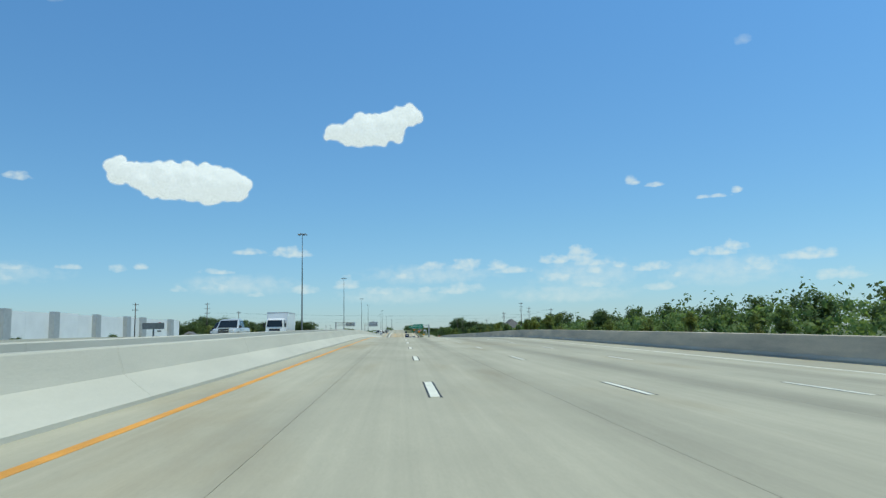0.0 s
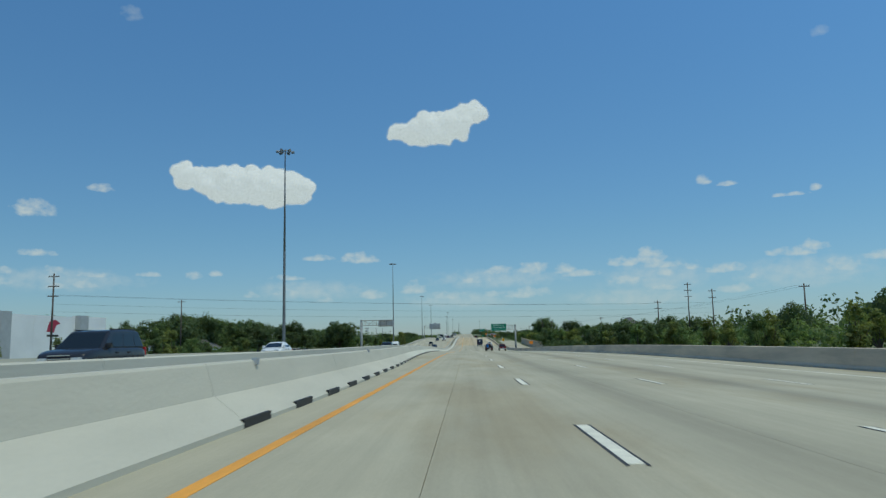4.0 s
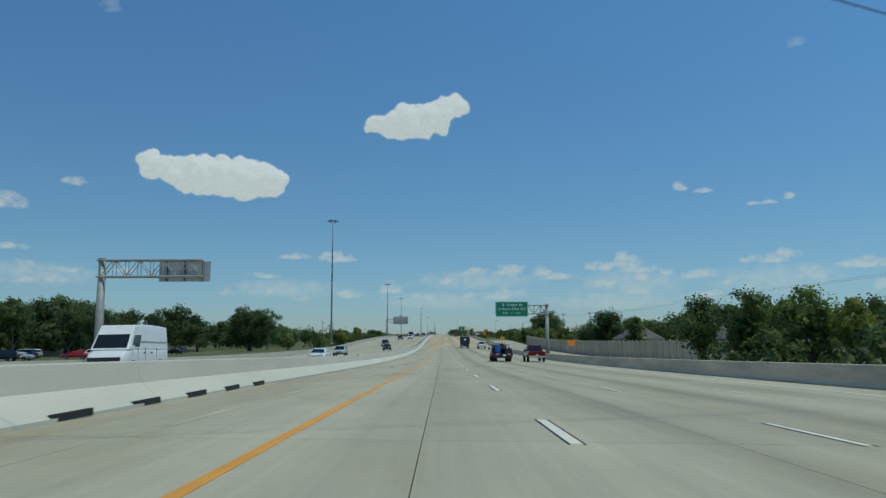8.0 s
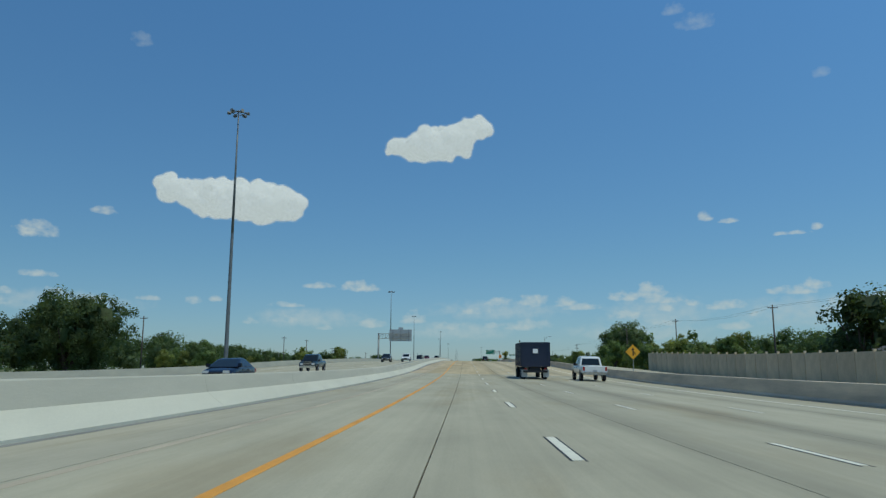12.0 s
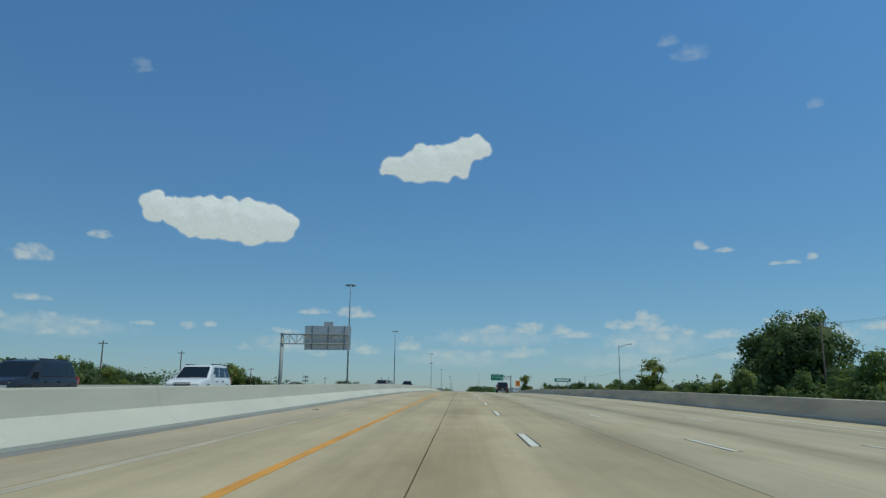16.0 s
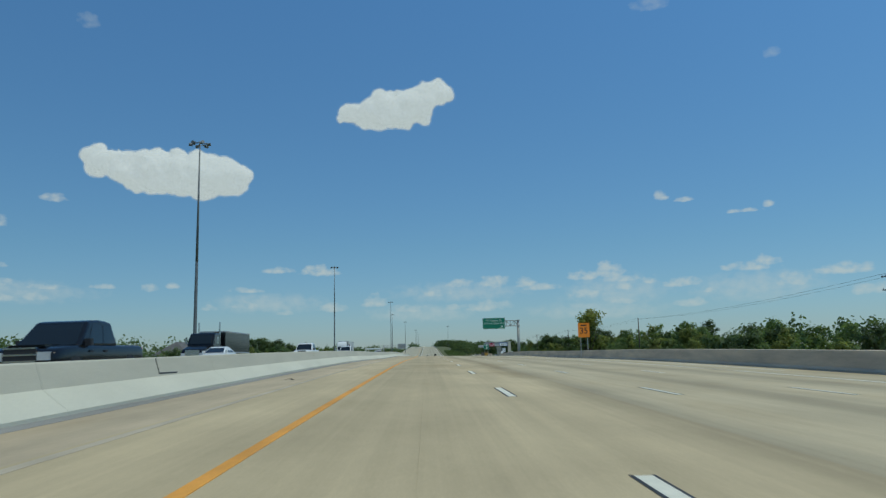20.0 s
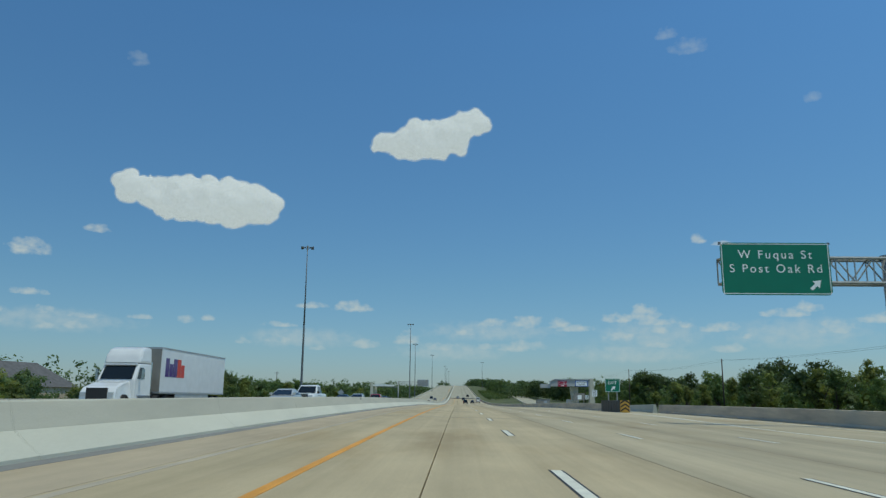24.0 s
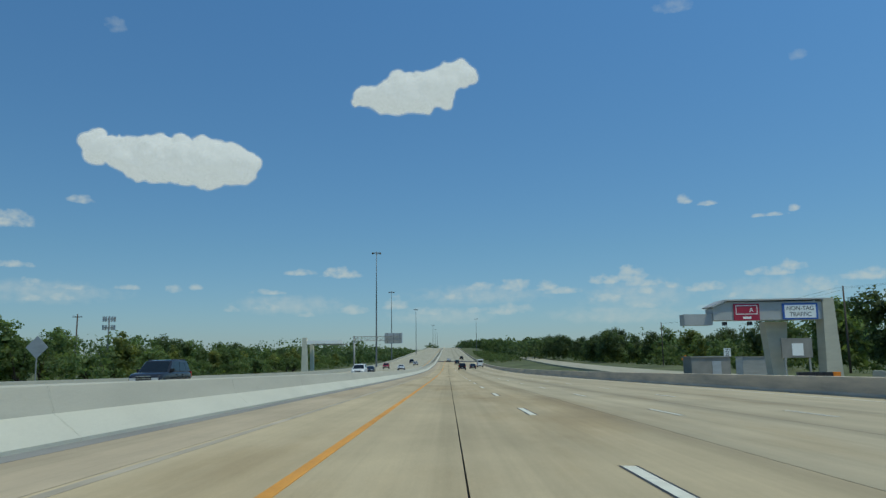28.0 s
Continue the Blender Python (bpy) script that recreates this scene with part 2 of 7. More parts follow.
def pavement(name, base, tint, streak=0.12):
    """Old concrete paving: long wear bands along the lanes, blotches, fine aggregate and dark drips."""
    m = bpy.data.materials.new(name)
    m.use_nodes = True
    nt = m.node_tree
    N, L = nt.nodes, nt.links
    b = N["Principled BSDF"]
    b.inputs["Roughness"].default_value = 0.85
    b.inputs["Specular IOR Level"].default_value = 0.3
    geo = N.new("ShaderNodeTexCoord")

    def noise_of(sx, sy, scale, detail=4, rough=0.6):
        mp = N.new("ShaderNodeMapping")
        mp.inputs["Scale"].default_value = (sx, sy, 1)
        L.new(geo.outputs["Object"], mp.inputs[0])
        n = N.new("ShaderNodeTexNoise")
        n.inputs["Scale"].default_value, n.inputs["Detail"].default_value, n.inputs["Roughness"].default_value = scale, detail, rough
        L.new(mp.outputs[0], n.inputs["Vector"])
        return n.outputs["Fac"]

    bands = noise_of(1.0, 0.006, 0.9, 3)
    blot = noise_of(1.0, 0.35, 0.5, 6, 0.65)
    grain = noise_of(1, 1, 35, 3)
    ramp = N.new("ShaderNodeValToRGB")
    ramp.color_ramp.elements[0].position, ramp.color_ramp.elements[1].position = 0.36, 0.64
    ramp.color_ramp.elements[0].color, ramp.color_ramp.elements[1].color = (*tint, 1), (*base, 1)
    L.new(bands, ramp.inputs[0])
    vals = None
    for src, amt in ((blot, streak), (grain, 0.07)):
        mr = N.new("ShaderNodeMapRange")
        mr.inputs["From Min"].default_value, mr.inputs["From Max"].default_value = 0.3, 0.7
        mr.inputs["To Min"].default_value, mr.inputs["To Max"].default_value = 1 - amt, 1 + amt * 0.8
        L.new(src, mr.inputs[0])
        if vals is None:
            vals = mr.outputs[0]
        else:
            mu = N.new("ShaderNodeMath")
            mu.operation = "MULTIPLY"
            L.new(vals, mu.inputs[0])
            L.new(mr.outputs[0], mu.inputs[1])
            vals = mu.outputs[0]
    # brown patches where dirt has soaked in, and fine streaks along the way of travel
    soak = N.new("ShaderNodeMapRange")
    soak.interpolation_type = "SMOOTHSTEP"
    soak.inputs["From Min"].default_value, soak.inputs["From Max"].default_value = 0.5, 0.72
    soak.inputs["To Max"].default_value = 0.55
    L.new(noise_of(0.55, 0.11, 0.6, 5, 0.6), soak.inputs[0])
    dirt = N.new("ShaderNodeMix")
    dirt.data_type = "RGBA"
    L.new(soak.outputs[0], dirt.inputs[0])
    L.new(ramp.outputs[0], dirt.inputs[6])
    dirt.inputs[7].default_value = (tint[0] * 0.86, tint[1] * 0.76, tint[2] * 0.62, 1)
    fine = N.new("ShaderNodeMapRange")
    fine.inputs["From Min"].default_value, fine.inputs["From Max"].default_value = 0.3, 0.7
    fine.inputs["To Min"].default_value, fine.inputs["To Max"].default_value = 0.95, 1.05
    L.new(noise_of(7.0, 0.04, 1.0, 4, 0.65), fine.inputs[0])
    rub = N.new("ShaderNodeMath")
    rub.operation = "MULTIPLY"
    L.new(vals, rub.inputs[0])
    L.new(fine.outputs[0], rub.inputs[1])
    vals = rub.outputs[0]
    # tyre dust and oil down the middle of each lane
    sx = N.new("ShaderNodeSeparateXYZ")
    L.new(geo.outputs["Object"], sx.inputs[0])

    def calc(op, a, b):
        n = N.new("ShaderNodeMath")
        n.operation = op
        for i, v in enumerate((a, b)):
            if isinstance(v, bpy.types.NodeSocket):
                L.new(v, n.inputs[i])
            else:
                n.inputs[i].default_value = v
        return n.outputs[0]

    wob = calc("MULTIPLY", calc("SUBTRACT", noise_of(0.0, 0.02, 1.0, 2), 0.5), 1.2)
    px = calc("ADD", sx.outputs[0], wob)
    for xc, amt in ((1.75, 0.2), (5.2, 0.24), (8.7, 0.16), (-1.6, 0.05)):
        d = calc("DIVIDE", calc("SUBTRACT", px, xc), 0.55)
        g = calc("POWER", 2.718, calc("MULTIPLY", calc("MULTIPLY", d, d), -1.0))
        vals = calc("MULTIPLY", vals, calc("SUBTRACT", 1.0, calc("MULTIPLY", g, amt)))
    info = N.new("ShaderNodeObjectInfo")
    m2 = N.new("ShaderNodeMapRange")
    m2.inputs["To Min"].default_value, m2.inputs["To Max"].default_value = 0.965, 1.035
    L.new(info.outputs["Random"], m2.inputs[0])
    mu = N.new("ShaderNodeMath")
    mu.operation = "MULTIPLY"
    L.new(vals, mu.inputs[0])
    L.new(m2.outputs[0], mu.inputs[1])
    hsv = N.new("ShaderNodeHueSaturation")
    L.new(dirt.outputs[2], hsv.inputs["Color"])
    L.new(mu.outputs[0], hsv.inputs["Value"])
    L.new(hsv.outputs[0], b.inputs["Base Color"])
    bn = N.new("ShaderNodeBump")
    bn.inputs["Strength"].default_value, bn.inputs["Distance"].default_value = 0.35, 0.006
    L.new(grain, bn.inputs["Height"])
    L.new(bn.outputs[0], b.inputs["Normal"])
    return m


M = {
    "pave_grey": pavement("concrete paving grey", (0.465, 0.43, 0.31), (0.40, 0.37, 0.268)),
    "pave_tan": pavement("concrete paving tan", (0.55, 0.445, 0.27), (0.45, 0.365, 0.22), 0.15),
    "pave_worn": pavement("pale worn concrete paving", (0.545, 0.455, 0.29), (0.455, 0.385, 0.25), 0.13),
    "pave_shoulder": pavement("concrete shoulder", (0.53, 0.43, 0.285), (0.44, 0.36, 0.24), 0.18),
    "pave_pale": pavement("pale concrete shoulder", (0.47, 0.435, 0.325), (0.40, 0.37, 0.275), 0.16),
    "joint": material("joint sealant", (0.035, 0.034, 0.032), 0.9, spread=0.3),
    "barrier": material("barrier concrete", (0.53, 0.505, 0.405), 0.85, spread=0.06, scale=0.6, fine=25, bump=0.3, stretch=(1, 0.35, 2.5), tint=(0.50, 0.48, 0.385)),
    "barrier_toe": material("pale kerb concrete", (0.58, 0.565, 0.455), 0.85, spread=0.08, scale=0.5, fine=25, bump=0.25, stretch=(1, 0.4, 1)),
    # barrier concrete again, its tan cast standing in for warm light off the paving
    "barrier_outer": material("weathered outer wall concrete with bounce tint", (0.60, 0.50, 0.365), 0.88, spread=0.14, scale=0.6, fine=25, bump=0.3, stretch=(1, 0.35, 2.5), tint=(0.45, 0.395, 0.31)),
    "gutter": material("gutter concrete", (0.25, 0.243, 0.22), 0.9, spread=0.2, scale=0.7, stretch=(1, 0.2, 1)),
    "gutter_pale": material("pale worn shoulder line", (0.45, 0.385, 0.28), 0.9, spread=0.2, scale=1.5, stretch=(1, 0.3, 1)),
    "paint_white": material("white road paint", (0.75, 0.72, 0.58), 0.7, spread=0.12, scale=4, fine=30),
    "paint_yellow": material("yellow road paint", (0.72, 0.325, 0.045), 0.7, spread=0.16, scale=2.0, fine=30, stretch=(1, 0.3, 1)),
    "paint_black": material("black contrast paint", (0.05, 0.05, 0.05), 0.8, spread=0.3),
    "steel": material("galvanised steel", (0.33, 0.34, 0.32), 0.6, 0.25, spread=0.18, scale=2.0, fine=14),
    "mast": material("weathered mast steel", (0.17, 0.185, 0.19), 0.6, 0.4, spread=0.2, scale=0.8, fine=12),
    "sign_back": material("bare aluminium sign back", (0.42, 0.44, 0.45), 0.5, 0.5, spread=0.12, scale=0.8, fine=20, stretch=(1, 1, 4)),
    "sign_green": material("green sign sheeting", (0.005, 0.175, 0.10), 0.45, spread=0.08, scale=1.0),
    "sign_orange": material("orange sign sheeting", (0.85, 0.25, 0.015), 0.5, spread=0.06),
    # scuffed and dirty, and darkened further in place of shade on the nose
    "nose_worn_dimmed": material("scuffed yellow sheeting dimmed for shade", (0.46, 0.27, 0.035), 0.6, spread=0.25, scale=3.0),
    "sign_yellow": material("yellow sign sheeting", (0.85, 0.40, 0.02), 0.5, spread=0.06),
    "sign_white": material("white sign lettering", (0.86, 0.88, 0.86), 0.4, spread=0.03),
    "sign_red": material("maroon sign sheeting", (0.36, 0.02, 0.05), 0.5, spread=0.08),
    "logo_red": material("orange red film", (0.55, 0.05, 0.03), 0.5, spread=0.05),
    "sign_blue": material("blue sign border", (0.04, 0.12, 0.42), 0.5, spread=0.08),
    "black": material("black lettering", (0.015, 0.015, 0.015), 0.6, spread=0.2),
    "grass": material("dry grass", (0.115, 0.125, 0.045), 0.95, spread=0.35, scale=0.12, fine=3.0, bump=0.6, tint=(0.085, 0.105, 0.03)),
    "bark": material("bark", (0.10, 0.075, 0.055), 0.95, spread=0.3, scale=3, fine=20, bump=0.6, stretch=(1, 1, 0.2)),
    "leaf_dark": material("dark oak leaves", (0.098, 0.136, 0.056), 0.7, spread=0.35, scale=0.5, fine=9, transl=0.5, per_object=0.25, tint=(0.084, 0.13, 0.048)),
    "leaf_mid": material("green leaves", (0.138, 0.188, 0.064), 0.7, spread=0.35, scale=0.5, fine=9, transl=0.5, per_object=0.25, tint=(0.108, 0.162, 0.052)),
    "leaf_light": material("yellow green leaves", (0.22, 0.245, 0.07), 0.7, spread=0.35, scale=0.5, fine=9, transl=0.5, per_object=0.2, tint=(0.15, 0.188, 0.055)),
    "wood_pole": material("weathered pole wood", (0.085, 0.07, 0.058), 0.9, spread=0.25, scale=2, fine=16, stretch=(1, 1, 0.1)),
    "cloud": material("sunlit cloud with emission", (0.16, 0.162, 0.16), 1.0, spread=0.04, scale=0.006, fine=0.02, spec=0.0),
    "wall_white": material("pale tilt wall concrete", (0.80, 0.80, 0.77), 0.85, spread=0.06, scale=0.15, fine=6),
    "panel_grey": material("pale grey metal cladding", (0.42, 0.43, 0.42), 0.6, 0.1, spread=0.1, scale=0.8, fine=12),
    "roof": material("grey shingle roof", (0.13, 0.125, 0.12), 0.9, spread=0.25, scale=1.0, fine=12),
    "fence": material("weathered concrete panel fence", (0.60, 0.48, 0.335), 0.9, spread=0.18, scale=0.6, fine=14, per_object=0.1),
    "rubber": material("tyre rubber", (0.018, 0.018, 0.019), 0.8, spread=0.25, scale=6),
    "rim": material("alloy rim", (0.45, 0.45, 0.46), 0.35, 0.8, spread=0.1),
    "trim": material("black plastic trim", (0.02, 0.02, 0.022), 0.55, spread=0.2),
    "chrome": material("chrome", (0.62, 0.63, 0.65), 0.15, 1.0, spread=0.05),
    "tail": material("red tail lens", (0.35, 0.012, 0.01), 0.25, spread=0.1, coat=0.6),
    "lens": material("clear lamp lens", (0.62, 0.65, 0.68), 0.12, 0.3, spread=0.08, coat=0.8),
    "wire": material("power line", (0.03, 0.03, 0.035), 0.6, spread=0.1),
}


def paint(name, rgb, metal=0.15):
    return material("car paint " + name, rgb, 0.2, metal, spread=0.05, scale=1.5, fine=40, spec=0.3, coat=0.15)


P = {
    "white": paint("white", (0.72, 0.73, 0.72), 0.0), "silver": paint("silver", (0.50, 0.51, 0.50), 0.25), "black": paint("black", (0.009, 0.010, 0.012)),
    "navy": paint("navy", (0.010, 0.016, 0.034)), "grey": paint("grey", (0.03, 0.032, 0.038), 0.2), "red": paint("red", (0.32, 0.012, 0.02)),
    "maroon": paint("maroon", (0.13, 0.010, 0.014)), "teal": paint("dark teal", (0.03, 0.05, 0.06), 0.3), "bin": paint("dark blue", (0.022, 0.032, 0.062), 0.0),
    "violet": paint("violet", (0.055, 0.02, 0.16), 0.0), "cargo": paint("box white", (0.68, 0.70, 0.71), 0.0), "drum": paint("drum blue", (0.02, 0.125, 0.42), 0.0),
}
# the two heaped clouds belong to the sky backdrop, kilometres off: emission stands in for daylight scattered through
# them
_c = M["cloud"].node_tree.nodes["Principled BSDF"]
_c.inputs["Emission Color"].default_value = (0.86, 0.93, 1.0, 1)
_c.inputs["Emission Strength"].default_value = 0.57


def wisp(name, low, high, most):
    """Thin cloud edge: the same glowing vapour, torn into threads with clear air between them."""
    m = M["cloud"].copy()
    m.name = name
    N, L = m.node_tree.nodes, m.node_tree.links
    out = N["Material Output"]
    lit = out.inputs[0].links[0].from_socket
    co = N.new("ShaderNodeTexCoord")
    n = N.new("ShaderNodeTexNoise")
    n.inputs["Scale"].default_value, n.inputs["Detail"].default_value, n.inputs["Roughness"].default_value = 0.016, 2, 0.45
    L.new(co.outputs["Object"], n.inputs["Vector"])
    mr = N.new("ShaderNodeMapRange")
    mr.interpolation_type = "SMOOTHSTEP"
    mr.inputs["From Min"].default_value, mr.inputs["From Max"].default_value = low, high
    mr.inputs["To Max"].default_value = most
    L.new(n.outputs["Fac"], mr.inputs[0])
    mx = N.new("ShaderNodeMixShader")
    L.new(mr.outputs[0], mx.inputs[0])
    L.new(N.new("ShaderNodeBsdfTransparent").outputs[0], mx.inputs[1])
    L.new(lit, mx.inputs[2])
    L.new(mx.outputs[0], out.inputs[0])
    return m


M["wisp_dense"], M["wisp_thin"] = wisp("torn wisp", 0.25, 0.62, 0.75), wisp("thin wisp", 0.4, 0.72, 0.42)
glass_m = bpy.data.materials.new("tinted glass")
glass_m.use_nodes = True
_b = glass_m.node_tree.nodes["Principled BSDF"]
_b.inputs["Base Color"].default_value = (0.012, 0.016, 0.018, 1)
_b.inputs["Roughness"].default_value = 0.06
_b.inputs["Specular IOR Level"].default_value = 0.45
M["glass"] = glass_m

# ---------------------------------------------------------------- mesh helpers


def mesh_of(name, verts, faces, mat, smooth=False):
    me = bpy.data.meshes.new(name)
    me.from_pydata([tuple(v) for v in verts], [], faces)
    me.materials.append(mat)
    me.update()
    if smooth:
        me.shade_smooth()
    return me


def link(name, me, parent=None, label="", loc=None):
    ob = new(name, me)
    if parent is not None:
        ob.parent = parent
    if loc is not None:
        ob.location = loc
    if label:
        ob["label"] = label
    return ob


def part(name, bm, mat, parent=None, label="", smooth=False, bevel=0.0):
    if bevel:
        bmesh.ops.bevel(bm, geom=[e for e in bm.edges if e.calc_face_angle(0) > 0.5], offset=bevel, segments=3 if bevel > 0.05 else 2, affect="EDGES", profile=0.5)
    bmesh.ops.recalc_face_normals(bm, faces=bm.faces)
    me = bpy.data.meshes.new(name)
    bm.to_mesh(me)
    bm.free()
    me.materials.append(mat)
    if smooth:
        me.shade_smooth()
    return link(name, me, parent, label)


def box(bm, x0, x1, y0, y1, z0, z1):
    v = [bm.verts.new((x, y, z)) for z in (z0, z1) for x, y in ((x0, y0), (x1, y0), (x1, y1), (x0, y1))]
    for f in ((0, 3, 2, 1), (4, 5, 6, 7), (0, 1, 5, 4), (1, 2, 6, 5), (2, 3, 7, 6), (3, 0, 4, 7)):
        bm.faces.new([v[i] for i in f])
    return v


def boxes(*specs):
    bm = bmesh.new()
    for s in specs:
        box(bm, *s)
    return bm


def tube(bm, a, b, r0, r1=None, n=10, caps=True):
    r1 = r0 if r1 is None else r1
    a, b = Vector(a), Vector(b)
    q = (b - a).to_track_quat("Z", "Y")
    rings = []
    for c, r in ((a, r0), (b, r1)):
        rings.append([bm.verts.new(c + q @ Vector((r * math.cos(2 * math.pi * i / n), r * math.sin(2 * math.pi * i / n), 0))) for i in range(n)])
    for i in range(n):
        bm.faces.new((rings[0][i], rings[0][(i + 1) % n], rings[1][(i + 1) % n], rings[1][i]))
    if caps:
        bm.faces.new(rings[0][::-1])
        bm.faces.new(rings[1])


def lathe_path(bm, pts, radii, n):
    """One closed skin of rings along a path."""
    pts = [Vector(p) for p in pts]
    rings = []
    for i, (p, r) in enumerate(zip(pts, radii)):
        q = (pts[min(i + 1, len(pts) - 1)] - pts[max(i - 1, 0)]).to_track_quat("Z", "Y")
        rings.append([bm.verts.new(p + q @ Vector((r * math.cos(2 * math.pi * k / n), r * math.sin(2 * math.pi * k / n), 0))) for k in range(n)])
    for a, b in zip(rings, rings[1:]):
        for k in range(n):
            bm.faces.new((a[k], a[(k + 1) % n], b[(k + 1) % n], b[k]))
    bm.faces.new(rings[0][::-1])
    bm.faces.new(rings[-1])


def empty(name, x, y, z, rz=0.0):
    ob = new(name)
    ob.matrix_world = pose(x, y, z, 0, 0, rz)
    return ob


# ---------------------------------------------------------------- lie of the road and the land
ROAD_Y = [-400, -40, 0, 40, 80, 120, 160, 200, 240, 280, 320, 360, 400, 440, 480, 520, 560, 600, 640, 680, 720, 760, 800, 840, 880, 920, 960, 1000, 1060, 1140, 1240, 1400, 1650, 2000, 2600, 4800]
ROAD_Z = [-0.6, -0.33, 0.0, 0.63, 1.16, 1.19, 1.19, 1.21, 0.99, 0.65, 0.16, -0.15, -0.12, 0.22, 0.99, 2.3, 3.38, 4.37, 5.13, 5.83, 6.28, 6.42, 6.66, 6.66, 6.44, 6.12, 5.61, 5.1, 4.5, 4.2, 5.0, 8.5, 15.0, 23.0, 30.0, 40.0]
LAND_Y = [-1500, 0, 160, 280, 400, 480, 560, 700, 800, 880, 960, 1060, 1240, 1400, 2000, 4800]
LAND_Z = [-1.0, -0.5, 0.5, 0.2, -0.7, -0.5, -0.2, 0.4, 1.4, 3.0, 4.2, 3.7, 4.2, 5.0, 8.0, 12.0]


def hermite(ks, vs):
    ks, vs = np.array(ks, float), np.array(vs, float)
    d = np.gradient(vs, ks)

    def f(y):
        y = min(max(y, ks[0]), ks[-1] - 1e-6)
        i = int(np.searchsorted(ks, y, side="right")) - 1
        h = ks[i + 1] - ks[i]
        s = (y - ks[i]) / h
        return float((2 * s**3 - 3 * s**2 + 1) * vs[i] + (s**3 - 2 * s**2 + s) * h * d[i] + (3 * s**2 - 2 * s**3) * vs[i + 1] + (s**3 - s**2) * h * d[i + 1])

    return f


zr = hermite(ROAD_Y, ROAD_Z)
zl = hermite(LAND_Y, LAND_Z)
FALL = -0.016  # cross fall of the paving to the right
LANE = 3.475


def deck(x, y):
    """Height of the paving."""
    if x > -8.4:
        return zr(y) + FALL * (x + 1.8)
    return zr(y) + 0.09 + 0.014 * (x + 9.0)


def lerp(v, ks, vs):
    return float(np.interp(v, ks, vs))


def toe_x(y):
    """Foot of the median wall."""
    return lerp(y, [0, 155, 172, 235, 285, 330, 5000], [-4.25, -4.25, -4.5, -6.35, -7.0, -7.2, -7.25])


def right_x(y):
    """Foot of the outer wall."""
    return lerp(y, [0, 645, 700, 780, 830, 872, 876, 930, 965, 1010, 1080, 1200, 5000], [12.65, 12.65, 13.6, 15.2, 16.8, 18.6, 14.2, 14.7, 14.4, 13.6, 12.2, 11.6, 11.6])


RAMP_Y = [874, 930, 1000, 1050, 1100, 1150, 1250, 1400]


def ramp_l(y):
    return lerp(y, RAMP_Y, [14.9, 16.6, 20.0, 24.0, 25.5, 28.0, 34.0, 42.0])


def ramp_r(y):
    return lerp(y, RAMP_Y, [18.6, 26.0, 36.0, 34.0, 34.5, 37.0, 43.0, 51.0])


def ramp_z(y):
    return lerp(y, RAMP_Y, [zr(874) - 0.3, zr(930) - 0.6, 4.75, 4.7, 4.95, 5.25, 5.9, 7.6])


def land(x, y):
    """Height of the open ground: falls from the road's edge to the land beside it."""
    r, l = zr(y) - 0.45, zl(y)
    if x > 12 and 874 < y < 1400:
        edge = right_x(y) + 1.0
        w = min(max((x - edge) / max(ramp_l(y) - edge, 0.5), 0.0), 1.0)
        r = r * (1 - w) + (ramp_z(y) - 0.25) * w
    if x > 0:
        k = (x - 24) / 14 if y < 860 else (x - 52) / 20
    else:
        k = (-x - 31) / 16
    k = min(max(k, 0.0), 1.0)
    k = k * k * (3 - 2 * k)
    far = min(max((abs(x) - 200) / 1500, 0), 1)
    return r * (1 - k) + l * k - 0.25 * far

# ---------------------------------------------------------------- ground, paving, walls


def spaced(edges):
    out = []
    for a, b, step in edges:
        n = max(1, round((b - a) / step))
        out += [a + (b - a) * i / n for i in range(n)]
    return out + [edges[-1][1]]


def make_ground():
    xs = spaced([(-3600, -400, 400), (-400, -80, 40), (-80, -31, 5), (-31, 12.6, 43.6), (12.6, 22, 3.1), (22, 84, 4), (84, 400, 40), (400, 3600, 400)])
    ys = spaced([(-1500, -200, 260), (-200, 1400, 16), (1400, 4900, 250)])
    verts = []
    for y in ys:
        for x in xs:
            z = land(x, y) + (0.25 * noise.noise((x * 0.03, y * 0.03, 0.0)) if abs(x) > 45 else 0)
            verts.append((x, y, z - 0.12))
    n = len(xs)
    faces = [(j * n + i, j * n + i + 1, (j + 1) * n + i + 1, (j + 1) * n + i) for j in range(len(ys) - 1) for i in range(n - 1)]
    ob = link("ground", mesh_of("ground", verts, faces, M["grass"], True))
    tagged(ob, "dry mown grass verge and open land beside the highway", "ground", kind="structure")


make_ground()


def sweep(name, section, ys, at_x, at_z, mat, parent=None, label="", scale_of=None):
    """A solid drawn along the road: section is a closed ring of (x, z), each moved by at_x(y) and at_z(x, y)."""
    k = len(section)
    verts, faces = [], []
    for y in ys:
        ox = at_x(y)
        for x, z in section:
            verts.append((ox + x, y, at_z(ox + x, y) + z))
    for j in range(len(ys) - 1):
        for i in range(k):
            a, b = j * k + i, j * k + (i + 1) % k
            faces.append((a, b, b + k, a + k))
    faces.append(tuple(range(k))[::-1])
    faces.append(tuple((len(ys) - 1) * k + i for i in range(k)))
    me = mesh_of(name, verts, faces, mat)
    bm = bmesh.new()
    bm.from_mesh(me)
    bmesh.ops.recalc_face_normals(bm, faces=bm.faces)
    bm.to_mesh(me)
    bm.free()
    return link(name, me, parent, label)


